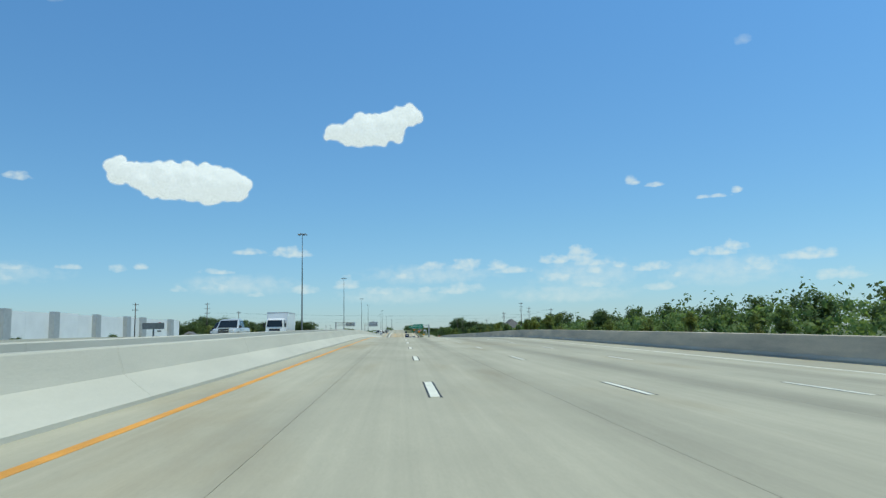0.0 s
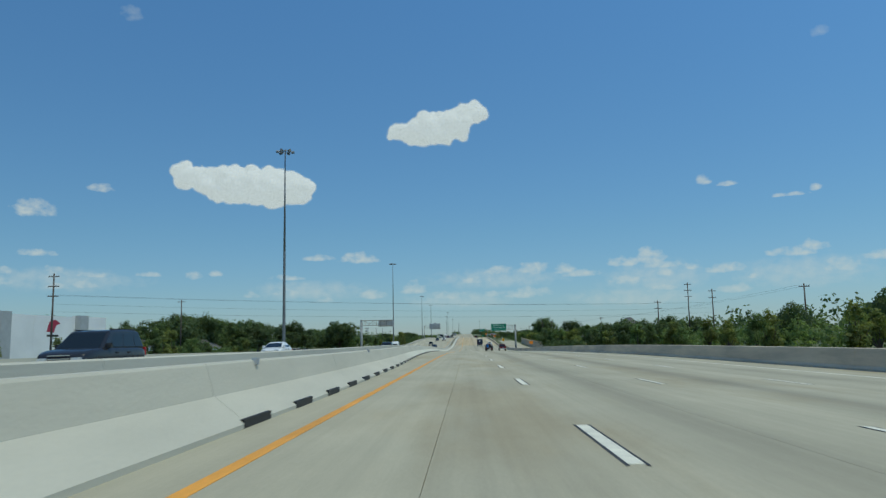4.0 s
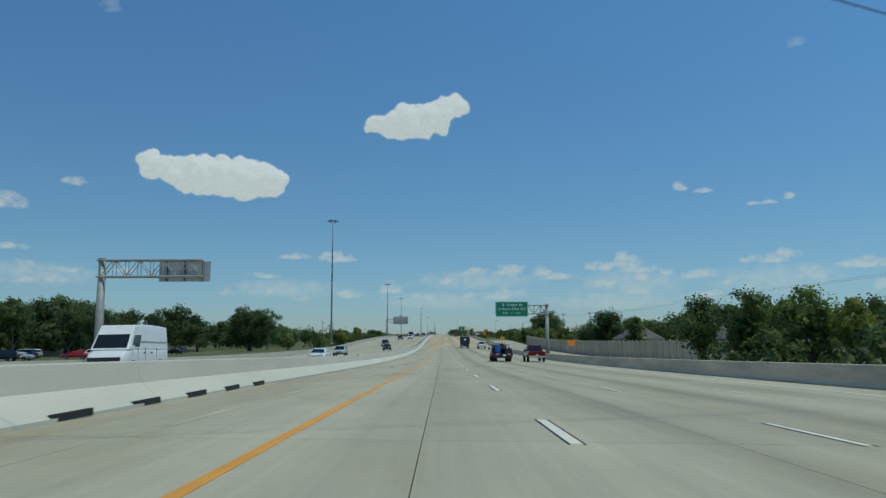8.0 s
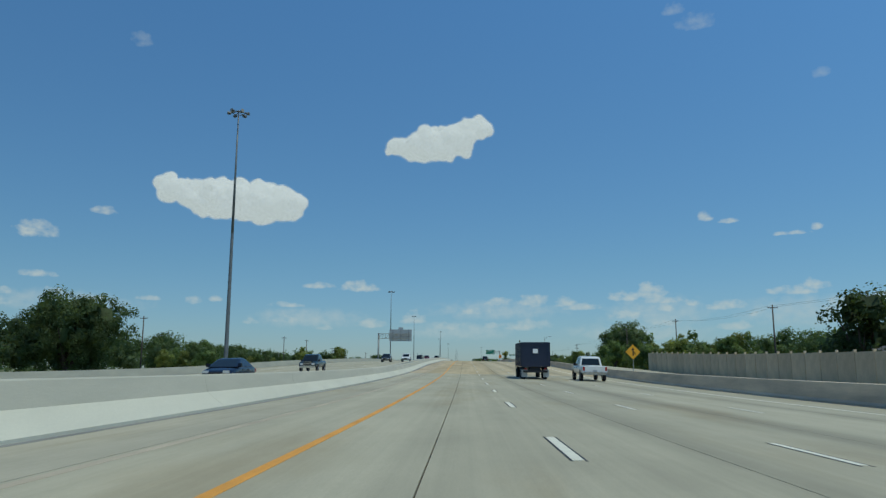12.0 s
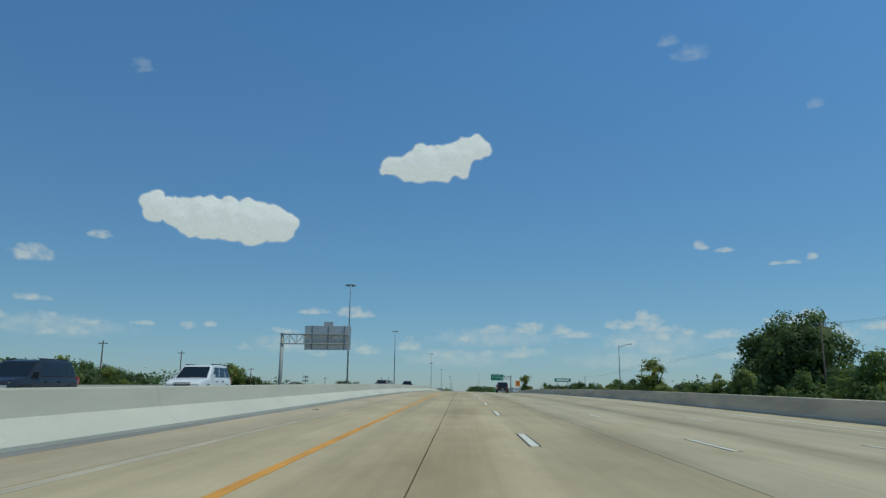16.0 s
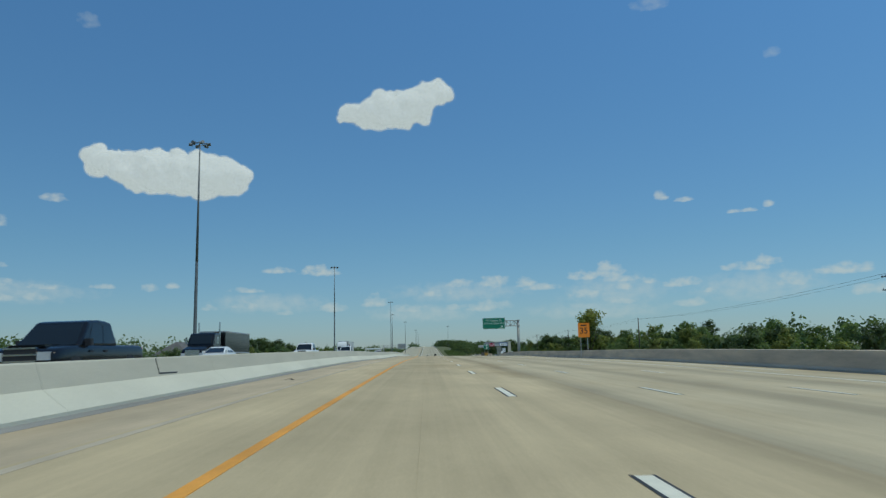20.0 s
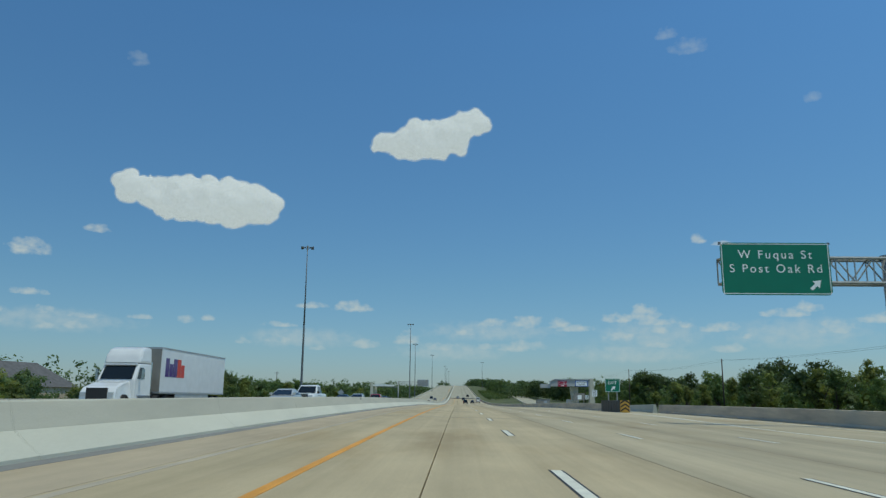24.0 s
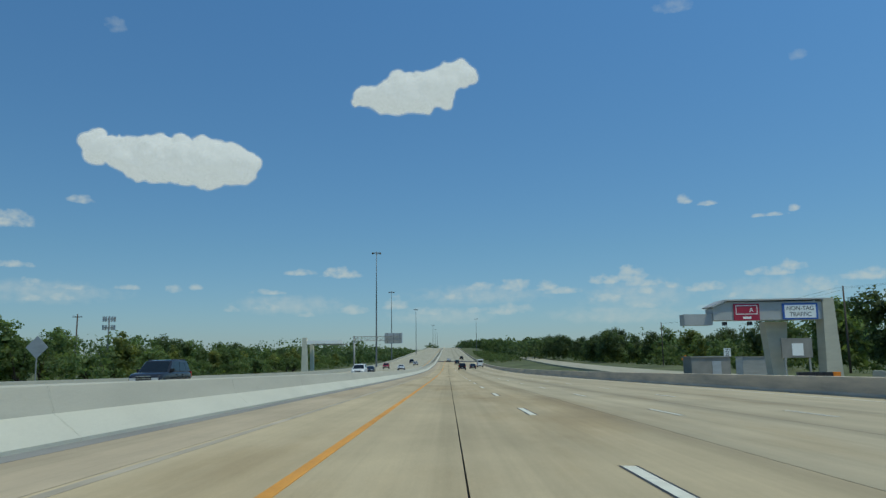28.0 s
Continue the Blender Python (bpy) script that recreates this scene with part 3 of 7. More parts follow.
def band(name, xa, xb, ys, lift, mat, parent=None, thick=0.2, label=""):
    """A strip of paving or paint between two lines xa(y), xb(y)."""
    verts, faces = [], []
    for y in ys:
        a, b = xa(y), xb(y)
        for x in (a, b):
            z = deck(x, y) + lift
            verts += [(x, y, z), (x, y, z - thick)]
    for j in range(len(ys) - 1):
        p, q = j * 4, j * 4 + 4
        faces += [(p, p + 2, q + 2, q), (p + 1, q + 1, q + 3, p + 3), (p, q, q + 1, p + 1), (p + 2, p + 3, q + 3, q + 2)]
    e = (len(ys) - 1) * 4
    faces += [(0, 1, 3, 2), (e, e + 2, e + 3, e + 1)]
    return link(name, mesh_of(name, verts, faces, mat), parent, label)


def const(v):
    return lambda y: v


road = tagged(empty("road", 0, 0, 0), "four lane pale concrete motorway carriageway with sealed joints", "road", kind="structure")
road_back = tagged(empty("road", 0, 0, 0), "opposite concrete motorway carriageway behind the median wall", "road", kind="structure")
LONG = [-80, -40, 0, *range(20, 1301, 20), *range(1340, 1700, 60), *range(1700, 4800, 300)]
bed = band("roadbed", lambda y: toe_x(y) - 1.0, lambda y: right_x(y) + 0.9, [y for y in LONG], -0.035, M["joint"], road, 0.3, "dark joint filler under the slabs")
band("roadbed", const(-30.2), const(-9.2), LONG, -0.035, M["joint"], road_back, 0.3, "dark joint filler under the slabs")

JOINTS = [(-5.45, 0.008), (-1.80, 0.010), (1.86, 0.008), (5.2, 0.008), (8.75, 0.008)]
# transverse breaks: paving, approach slab from 645, bridge deck from 659.5, paving again from 776
BREAKS = [y for y in range(-80, 1301, 40) if not 630 < y < 790] + [645.2, 659.5, 698.0, 737.0, 776.3, 783.0]
BREAKS.sort()
for start, stop in zip(BREAKS, BREAKS[1:]):
    ys = [start + 0.008] + [start + (stop - start) * i / 5 for i in range(1, 5)] + [stop - 0.008]
    edges = [(lambda y: toe_x(y) - 0.05, 0.0)] + [(const(x), g * (0.3 if start < 200 else 0.6 if start < 320 else 0.05 if 650 < start < 776 else 1.0)) for x, g in JOINTS] + [(lambda y: right_x(y) + 0.05, 0.0)]
    for i in range(6):
        (fa, ga), (fb, gb) = edges[i], edges[i + 1]
        if i == 0:
            if start < 200:
                continue
            mat = M["pave_shoulder"] if start > 450 else M["pave_pale"] if start > 280 else M["pave_grey"]
        elif start < 460:
            mat = M["pave_grey"]
        else:
            mat = M["pave_tan"] if i < 3 else M["pave_worn"]
        if start == 645.2:
            mat = M["pave_grey"]
        if start == 776.3 and i < 3:
            mat = M["pave_shoulder"]
        if start < 200 and i == 1:
            fa, ga = (lambda y: toe_x(y) - 0.05), 0.0
        band("slab", lambda y, f=fa, g=ga: f(y) + g, lambda y, f=fb, g=gb: f(y) - g, ys, 0, mat, road)
for x0, x1 in ((-12.6, -9.3), (-16.1, -12.62), (-19.6, -16.12), (-23.1, -19.62), (-26.6, -23.12), (-30.0, -26.62)):
    for start in range(-80, 1300, 60):
        band("slab", const(x0), const(x1), [start + 0.01, start + 15, start + 30, start + 45, start + 59.99], 0, M["pave_grey"], road_back)
band("slab", lambda y: toe_x(y) - 0.05, lambda y: right_x(y) + 0.05, [y for y in LONG if y >= 1300], 0, M["pave_grey"], road)
band("slab", const(-30.0), const(-9.3), [y for y in LONG if y >= 1300], 0, M["pave_grey"], road_back)

# lane paint
YS20 = list(range(-80, 1300, 4)) + [y for y in LONG if 1300 <= y <= 1700]
for ya, yb in ((-80, 645.2), (649.6, 654.4), (659.6, 1300)):
    band("edge_line", const(-3.55), const(-3.41), [ya] + [y for y in YS20 if ya < y < yb] + [yb], 0.005, M["paint_yellow"], road, 0.01, "solid yellow edge line, worn")
band("edge_line", const(-5.37), const(-5.23), [y for y in YS20 if y >= 280], 0.004, M["paint_white"], road, 0.006, "faded pale line on the inner shoulder").data.materials[0] = M["gutter_pale"]
band("edge_line", const(10.33), const(10.48), [y for y in YS20 if y <= 700], 0.005, M["paint_white"], road, 0.01, "solid white edge line")
band("edge_line", lambda y: lerp(y, [870, 1010, 1080, 1200], [13.4, 12.4, 10.6, 10.4]), lambda y: lerp(y, [870, 1010, 1080, 1200], [13.55, 12.55, 10.75, 10.55]), [y for y in YS20 if y >= 880], 0.005, M["paint_white"], road, 0.01, "solid white edge line")
# the exit lane opens: its own edge line, and the two lines of the gore
GORE = [y for y in YS20 if 696 <= y <= 872]
band("edge_line", lambda y: lerp(y, [700, 826, 846, 870], [10.33, 10.5, 12.1, 13.35]), lambda y: lerp(y, [700, 826, 846, 870], [10.48, 10.68, 12.3, 13.55]), GORE, 0.005, M["paint_white"], road, 0.01, "solid white line at the gore")
band("edge_line", lambda y: lerp(y, [832, 850, 872], [10.9, 12.9, 14.6]), lambda y: lerp(y, [832, 850, 872], [11.1, 13.1, 14.8]), [y for y in GORE if y >= 832], 0.005, M["paint_white"], road, 0.01, "solid white line of the exit lane")
band("edge_line", lambda y: right_x(y) - 1.35, lambda y: right_x(y) - 1.2, GORE, 0.005, M["paint_white"], road, 0.01, "solid white edge line of the exit lane")
DASH = 12.192
for n in range(0, 106):
    y0 = -0.58 + DASH * n
    for k, x in enumerate((0.0, LANE, 2 * LANE)):
        y1 = y0 + (0.0, 0.15, -0.2)[k]
        w, long = (0.075, 3.05) if k == 0 else (0.058, 2.7)
        d = band("dash", const(x - w), const(x + w), [y1, y1 + long], 0.006, M["paint_white"], road, 0.008)
        bm = bmesh.new()
        for s in (-1, 1):
            a, b = x + s * w, x + s * (w + 0.035)
            vs = [bm.verts.new((px, py, deck(px, py) + 0.004)) for px, py in ((a, y1 - 0.1), (b, y1 - 0.1), (b, y1 + long + 0.05), (a, y1 + long + 0.05))]
            bm.faces.new(vs)
        part("border", bm, M["paint_black"], d)
verts, faces = [], []
for n in range(-4, 130):
    for x in (-13.0, -16.5, -20.0, -23.5):
        y0 = DASH * n + 3
        b0 = len(verts)
        verts += [(px, py, deck(px, py) + 0.006) for px, py in ((x - 0.075, y0), (x + 0.075, y0), (x + 0.075, y0 + 3), (x - 0.075, y0 + 3))]
        faces.append((b0, b0 + 1, b0 + 2, b0 + 3))
tagged(link("lane_dashes", mesh_of("lane_dashes", verts, faces, M["paint_white"]), road_back), kind="stuff")
band("edge_line", const(-11.1), const(-10.95), YS20, 0.005, M["paint_yellow"], road_back, 0.01)
band("edge_line", const(-27.3), const(-27.15), YS20, 0.005, M["paint_white"], road_back, 0.01)
# dark strips along the foot of the walls
band("gutter", lambda y: right_x(y) - 0.14, lambda y: right_x(y) + 0.04, [y for y in YS20 if y < 872], 0.004, M["gutter"], road, 0.01, "dark gutter strip at the outer wall")
band("gutter", lambda y: right_x(y) - 0.16, lambda y: right_x(y) + 0.04, [y for y in YS20 if 876 <= y <= 1260], 0.004, M["gutter"], road, 0.01, "dark gutter strip at the outer wall")
band("gutter", lambda y: toe_x(y) - 0.04, lambda y: toe_x(y) + lerp(y, [292, 460, 500], [0.12, 0.14, 0.34]), [y for y in YS20 if y > 292], 0.004, M["gutter"], road, 0.01, "dark gutter strip at the median wall")
# bridge joints across the deck
for y in (645.14, 659.44, 776.24):
    band("bridge_joint", const(-7.0), const(12.5), [y, y + 0.08], 0.004, M["gutter"], road, 0.02, "dark rubber bridge joint")


for y in (832.0, 848.0):
    band("repair_strip", const(-5.2), const(1.8), [y, y + 0.3], 0.004, M["gutter_pale"], road, 0.01, "pale repaired joint across the lanes")


def wall_pieces(name, section, toe_section, y0, y1, step, at_x, label, side_label, mat="barrier"):
    holder = tagged(empty(name, 0, 0, 0), label, "barrier", kind="structure")
    y = y0
    while y < y1 - 0.01:
        e = min(y + step, y1)
        ys = [y + 0.005] + ([(y + e) / 2] if step < 20 else list(np.linspace(y, e, 6)[1:-1])) + [e - 0.005]
        sweep("wall_panel", section, ys, at_x, lambda x, yy: deck(at_x(yy), yy), M[mat], holder)
        if toe_section:
            sweep("sloping_foot", toe_section, ys, at_x, lambda x, yy: deck(at_x(yy), yy), M["barrier_toe"] if y > 185 else M["barrier"], holder)
        y = e
    return holder


WALL = [(-0.42, 0.40), (-0.53, 0.785), (-0.55, 0.81), (-0.77, 0.81), (-0.80, 0.78), (-0.98, -0.1), (-0.5, -0.1)]
FOOT = [(0.0, -0.1), (0.0, 0.06), (-0.42, 0.397), (-0.5, 0.397), (-0.6, -0.1)]
median = wall_pieces("wall_median", WALL, FOOT, -80, 1260, 9.14, toe_x, "pale concrete median wall with a sloping foot", "")
wall_pieces("wall_median", WALL, FOOT, 1260, 4000, 400, toe_x, "pale concrete median wall in the distance", "")
WALL2 = [(0.0, -0.1), (-0.05, 0.3), (-0.12, 0.85), (-0.15, 0.87), (-0.33, 0.87), (-0.36, 0.84), (-0.5, -0.1)]
wall_pieces("wall_opposite", WALL2, None, -80, 240, 9.14, lambda y: toe_x(y) - 1.75, "second concrete median wall of the opposite carriageway", "")
WALL3 = [(x, z if z < 0.5 else z - 0.15) for x, z in WALL2]
wall_pieces("wall_opposite", WALL3, None, 240, 1260, 9.14, lambda y: toe_x(y) - 1.75, "lower second median wall of the opposite carriageway", "")
wall_pieces("wall_opposite", WALL2, None, 1260, 4000, 400, lambda y: toe_x(y) - 1.75, "second concrete median wall in the distance", "")
WALLR = [(0.0, -0.1), (0.0, 0.07), (0.06, 0.16), (0.12, 0.78), (0.15, 0.80), (0.36, 0.80), (0.39, 0.77), (0.5, -0.1)]
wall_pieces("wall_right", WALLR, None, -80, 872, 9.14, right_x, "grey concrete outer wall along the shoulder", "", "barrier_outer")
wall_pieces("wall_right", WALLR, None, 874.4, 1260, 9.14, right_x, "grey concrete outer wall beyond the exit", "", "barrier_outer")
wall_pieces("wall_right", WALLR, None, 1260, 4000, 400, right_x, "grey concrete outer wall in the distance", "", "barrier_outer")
WALLL = [(0.0, -0.1), (0.0, 0.8), (-0.25, 0.8), (-0.4, -0.1)]
wall_pieces("wall_left", WALLL, None, -80, 4000, 60, const(-30.1), "low concrete wall on the far edge", "")

# ---------------------------------------------------------------- masts


def lighting_mast(height):
    root = empty("high_mast_light", 0, 0, 0)
    bm = bmesh.new()
    tube(bm, (0, 0, 0), (0, 0, height * 0.5), 0.34, 0.23, 14, False)
    tube(bm, (0, 0, height * 0.5), (0, 0, height), 0.23, 0.10, 14)
    part("pole", bm, M["mast"], root, smooth=True)
    part("base_flange", boxes((-0.5, 0.5, -0.5, 0.5, -0.6, 0.08)), M["gutter"], root)
    bm = bmesh.new()
    for i in range(24):
        a, b = 2 * math.pi * i / 24, 2 * math.pi * (i + 1) / 24
        tube(bm, (1.0 * math.cos(a), 1.0 * math.sin(a), height - 0.5), (1.0 * math.cos(b), 1.0 * math.sin(b), height - 0.5), 0.06, n=6, caps=False)
    for i in range(6):
        a = 2 * math.pi * i / 6 + 0.3
        tube(bm, (0, 0, height - 0.2), (1.0 * math.cos(a), 1.0 * math.sin(a), height - 0.5), 0.05, n=6)
    part("lamp_ring", bm, M["mast"], root)
    for i in range(6):
        a = 2 * math.pi * i / 6 + 0.3
        bm = bmesh.new()
        c = Vector((1.25 * math.cos(a), 1.25 * math.sin(a), height - 0.62))
        tube(bm, c, c + Vector((0.55 * math.cos(a), 0.55 * math.sin(a), 0.1)), 0.24, 0.30, 8)
        tube(bm, c + Vector((0, 0, 0.15)), c + Vector((-0.25 * math.cos(a), -0.25 * math.sin(a), 0.2)), 0.16, 0.12, 8)
        part("floodlight", bm, M["mast"], root)
    return root


mast_lab = "tall grey steel high mast light with a ring of floodlights"
MASTS = [(-37.6, 284.5, 42.2), (-39.2, 521.0, 44.4), (-40.4, 791.0, 44.3), (-41.7, 987.0, 46.4), (-27.8, 1200.6, 46.4), (-34.0, 1355, 46.0), (-26.5, 1506, 46.0), (-18.8, 1775, 46.0), (26.0, 1655, 46.0), (-21, 2050, 52), (-21, 2300, 55)]
first_mast = None
for x, y, top in MASTS:
    base = land(x, y) if abs(x) > 31 else deck(x, y)
    if first_mast is None:
        first_mast = tagged(lighting_mast(42.0), mast_lab, "light mast", "high mast lights")
        first_mast.matrix_world = pose(x, y, top - 42.0)
    else:
        copy_thing(first_mast, pose(x, y, top - 42.0, 0, 0, random.uniform(0, 60)))

# ---------------------------------------------------------------- trees


def leaf_mesh(name, verts, faces, normals, mat):
    """Leaves shaded by the roundness of the clump that they grow on."""
    me = mesh_of(name, verts, faces, mat)
    me.shade_smooth()
    me.normals_split_custom_set_from_vertices([tuple(n.normalized()) for n in normals])
    return me


CROWN_NORMALS = {}


def tree_meshes(seed, height, width, leaf, clumps, per, leaf_size, trunk_h, cone=0.0, fine=False, tuft=1.0):
    rng = random.Random(seed)
    bm = bmesh.new()
    top = height * 0.62
    tube(bm, (0, 0, -0.8), (0.05, 0, trunk_h), width * 0.045 + 0.06, width * 0.032 + 0.04, 8)
    tips = []
    for i in range(7):
        a = i * 2.4 + rng.uniform(-0.4, 0.4)
        r = width * rng.uniform(0.18, 0.34)
        tip = (r * math.cos(a), r * math.sin(a), trunk_h + (height - trunk_h) * rng.uniform(0.25, 0.75))
        tube(bm, (0.03, 0, trunk_h * rng.uniform(0.7, 1.0)), tip, width * 0.02 + 0.03, 0.02, 6)
        tips.append(tip)
    tube(bm, (0.05, 0, trunk_h), (0, 0, top), width * 0.03 + 0.03, 0.03, 6)
    bmesh.ops.recalc_face_normals(bm, faces=bm.faces)
    trunk = bpy.data.meshes.new("trunk")
    bm.to_mesh(trunk)
    bm.free()
    trunk.materials.append(M["bark"])
    verts, faces, nrm = [], [], []
    lobes = []
    for k in range(7):
        a = k * 2.4 + rng.uniform(-0.5, 0.5)
        up = rng.uniform(0.15, 0.8)
        r = width * rng.uniform(0.12, 0.27) * (1 - cone * up)
        lobes.append((Vector((r * math.cos(a), r * math.sin(a), trunk_h * 0.7 + (height - trunk_h * 0.7) * up)), width * rng.uniform(0.2, 0.3) * (1 - 0.45 * cone * up)))
    lobes.append((Vector((rng.uniform(-0.06, 0.06) * width, 0, height * 0.84)), min(width * 0.2, height * 0.16)))
    lobes.append((Vector((0, 0, height * 0.45)), width * 0.3))
    for centre, big in lobes:
        for _ in range(24):
            u = Vector((rng.gauss(0, 1), rng.gauss(0, 1), rng.gauss(0, 1))).normalized()
            q = centre + u * big * rng.uniform(0.2, 0.62)
            t = (u + Vector((rng.uniform(-1, 1), rng.uniform(-1, 1), rng.uniform(-1, 1)))).normalized().orthogonal().normalized()
            b = u.cross(t).normalized()
            s = big * rng.uniform(0.18, 0.3)
            i0 = len(verts)
            if fine:
                verts += [q - t * s, q + t * s, q + b * s * 1.4]
                faces.append((i0, i0 + 1, i0 + 2))
                nrm += [u] * 3
                continue
            verts += [q - t * s, q - b * s, q + t * s, q + b * s]
            faces.append((i0, i0 + 1, i0 + 2, i0 + 3))
            nrm += [u] * 4
    for _ in range(clumps):
        centre, big = rng.choice(lobes)
        u = Vector((rng.gauss(0, 1), rng.gauss(0, 1), rng.gauss(0, 1))).normalized() * rng.uniform(0.45, 1.0)
        c = centre + Vector((u.x * big, u.y * big, u.z * big * 0.85))
        R = rng.uniform(0.07, 0.14) * width * tuft * (1 - 0.4 * cone) + 0.12
        for _ in range(per):
            d = Vector((rng.gauss(0, 1), rng.gauss(0, 1), rng.gauss(0, 0.8)))
            d = d.normalized() * R * rng.uniform(0.45, 1.05)
            q = c + d
            n = (d.normalized() + Vector((rng.uniform(-1, 1), rng.uniform(-1, 1), rng.uniform(-0.3, 1.2))) * 0.9).normalized()
            t = n.orthogonal().normalized()
            t.rotate(Matrix.Rotation(rng.uniform(0, 6.28), 3, n))
            b = n.cross(t)
            s = leaf_size * rng.uniform(0.6, 1.3)
            i0 = len(verts)
            soft = (d.normalized() + (q - centre).normalized() * 0.8 + n * 0.5).normalized()
            if fine:
                verts += [q - t * s, q + t * s, q + b * s * 1.3]
                faces.append((i0, i0 + 1, i0 + 2))
                nrm += [soft] * 3
                continue
            verts += [q - t * s, q - b * s * 0.75, q + t * s + n * s * 0.2, q + b * s * 0.75]
            faces.append((i0, i0 + 1, i0 + 2, i0 + 3))
            nrm += [soft] * 4
    crown = leaf_mesh("crown", verts, faces, nrm, leaf)
    CROWN_NORMALS[crown.name] = np.array([tuple(v) for v in nrm])
    return trunk, crown


TREES = {
    "oak": [tree_meshes(s, 10, 10, M["leaf_dark"], 92, 46, 0.18, 2.0) for s in (1, 2, 3, 11, 12)],
    "green": [tree_meshes(s, 9, 7, M["leaf_mid"], 78, 46, 0.152, 1.6, 0.25) for s in (4, 5, 6, 13, 14)],
    "light": [tree_meshes(s, 7, 5, M["leaf_light"], 70, 44, 0.12, 0.9, 0.45) for s in (7, 8, 9, 15, 16)],
    "bush": [tree_meshes(s, 3.2, 4.2, M["leaf_mid"], 40, 38, 0.1, 0.3) for s in (10, 17)],
}
BROAD = tree_meshes(31, 13.6, 20, M["leaf_dark"], 520, 80, 0.2, 2.0, tuft=0.55)
THIN = {
    "oak": [tree_meshes(s, 10, 10, M["leaf_dark"], 62, 46, 0.23, 1.0, fine=True) for s in (21, 22, 23, 24)],
    "green": [tree_meshes(s, 9, 7, M["leaf_mid"], 56, 46, 0.195, 0.8, 0.25, fine=True) for s in (25, 26, 27, 28)],
    "light": [tree_meshes(s, 7, 5, M["leaf_light"], 52, 46, 0.15, 0.5, 0.4, fine=True) for s in (29, 30, 31)],
}
TREE_LABEL = {"oak": ("broad dark green oak tree", "tree"), "green": ("full green tree beside the road", "tree"), "light": ("young yellow green tree beside the road", "tree"), "bush": ("low green bush on the verge", "bush")}


def tree(kind, x, y, h, rng, z=None):
    tm, cm = rng.choice(TREES[kind])
    std = {"oak": 10, "green": 9, "light": 7, "bush": 3.2}[kind]
    s = h / std
    root = empty("bush" if kind == "bush" else "tree", x, y, land(x, y) - 0.15 if z is None else z, rng.uniform(0, 360))
    sx = s * rng.uniform(0.9, 1.15)
    root.scale = (sx, sx, s)
    tagged(root, *TREE_LABEL[kind], group="roadside trees")
    link("trunk", tm, root)
    link("crown", cm, root)
    return root


def joined_row(side, y0, y1, step, x_near, x_far, h0, h1, kind, seed, label="row of full green trees standing back from the road"):
    """Trees farther off, joined into one mass."""
    rng = random.Random(seed)
    src = []
    for _, crown in THIN[kind]:
        a = np.empty(len(crown.vertices) * 3)
        crown.vertices.foreach_get("co", a)
        src.append((a.reshape(-1, 3), CROWN_NORMALS[crown.name]))
    std = {"oak": 10, "green": 9, "light": 7}[kind]
    out, turned = [], []
    y = y0
    while y < y1:
        x, h = side * rng.uniform(x_near, x_far), rng.uniform(h0, h1)
        s, a = h / std, rng.uniform(0, 6.28)
        w = s * rng.uniform(0.9, 1.2)
        v, vn = rng.choice(src)
        c, n = math.cos(a), math.sin(a)
        turned.append(np.stack([vn[:, 0] * c - vn[:, 1] * n, vn[:, 0] * n + vn[:, 1] * c, vn[:, 2]], 1))
        out.append(np.stack([(v[:, 0] * c - v[:, 1] * n) * w + x, (v[:, 0] * n + v[:, 1] * c) * w + y, v[:, 2] * s + land(x, y) - 0.15], 1))
        y += step * rng.uniform(0.7, 1.3)
    v = np.concatenate(out)
    me = bpy.data.meshes.new("woods")
    me.vertices.add(len(v))
    me.vertices.foreach_set("co", v.ravel())
    k = len(v) // 3
    me.loops.add(k * 3)
    me.polygons.add(k)
    me.loops.foreach_set("vertex_index", np.arange(k * 3))
    me.polygons.foreach_set("loop_start", np.arange(0, k * 3, 3))
    me.materials.append({"oak": M["leaf_dark"], "green": M["leaf_mid"], "light": M["leaf_light"]}[kind])
    me.update(calc_edges=True)
    me.shade_smooth()
    me.normals_split_custom_set_from_vertices(np.concatenate(turned))
    tagged(link("woods", me), label, "woods", kind="stuff")


def tree_row(side, y0, y1, step, x_near, x_far, h0, h1, kinds, seed):
    rng = random.Random(seed)
    y = y0
    while y < y1:
        x = side * rng.uniform(x_near, x_far)
        tree(rng.choice(kinds), x, y + rng.uniform(-step * 0.3, step * 0.3), rng.uniform(h0, h1), rng)
        y += step * rng.uniform(0.7, 1.3)

# left side: kind lists follow what grows on each stretch
tree_row(-1, 262, 335, 8, 58, 76, 4.0, 5.6, ("green", "oak", "light"), 21)
tree_row(-1, 120, 215, 16, 47, 60, 1.4, 2.4, ("bush", "bush", "bush"), 22)
for tx, ty, th in ((-52, 204.5, 5.4), (-50, 193, 4.0), (-50, 257, 5.2)):
    tree("light", tx, ty, th, random.Random(int(ty)))
for tx, ty, th in ((-51, 180, 2.9), (-56, 222, 4.8), (-57, 238, 4.1), (-55, 272, 5.6)):
    tree("light", tx, ty, th, random.Random(int(ty)))
tree_row(-1, 245, 330, 11, 48, 57, 2.8, 4.2, ("light", "green", "light"), 28)
tree_row(-1, 368, 480, 8, 86, 106, 11.0, 14.5, ("oak", "green", "oak"), 23)
joined_row(-1, 560, 800, 22.0, 66, 90, 7.5, 11.0, "green", 240)
joined_row(-1, 560, 800, 22.0, 66, 90, 7.5, 11.0, "oak", 241)
tree_row(-1, 548, 620, 15, 52, 62, 4.5, 6.5, ("green", "oak", "light"), 24)
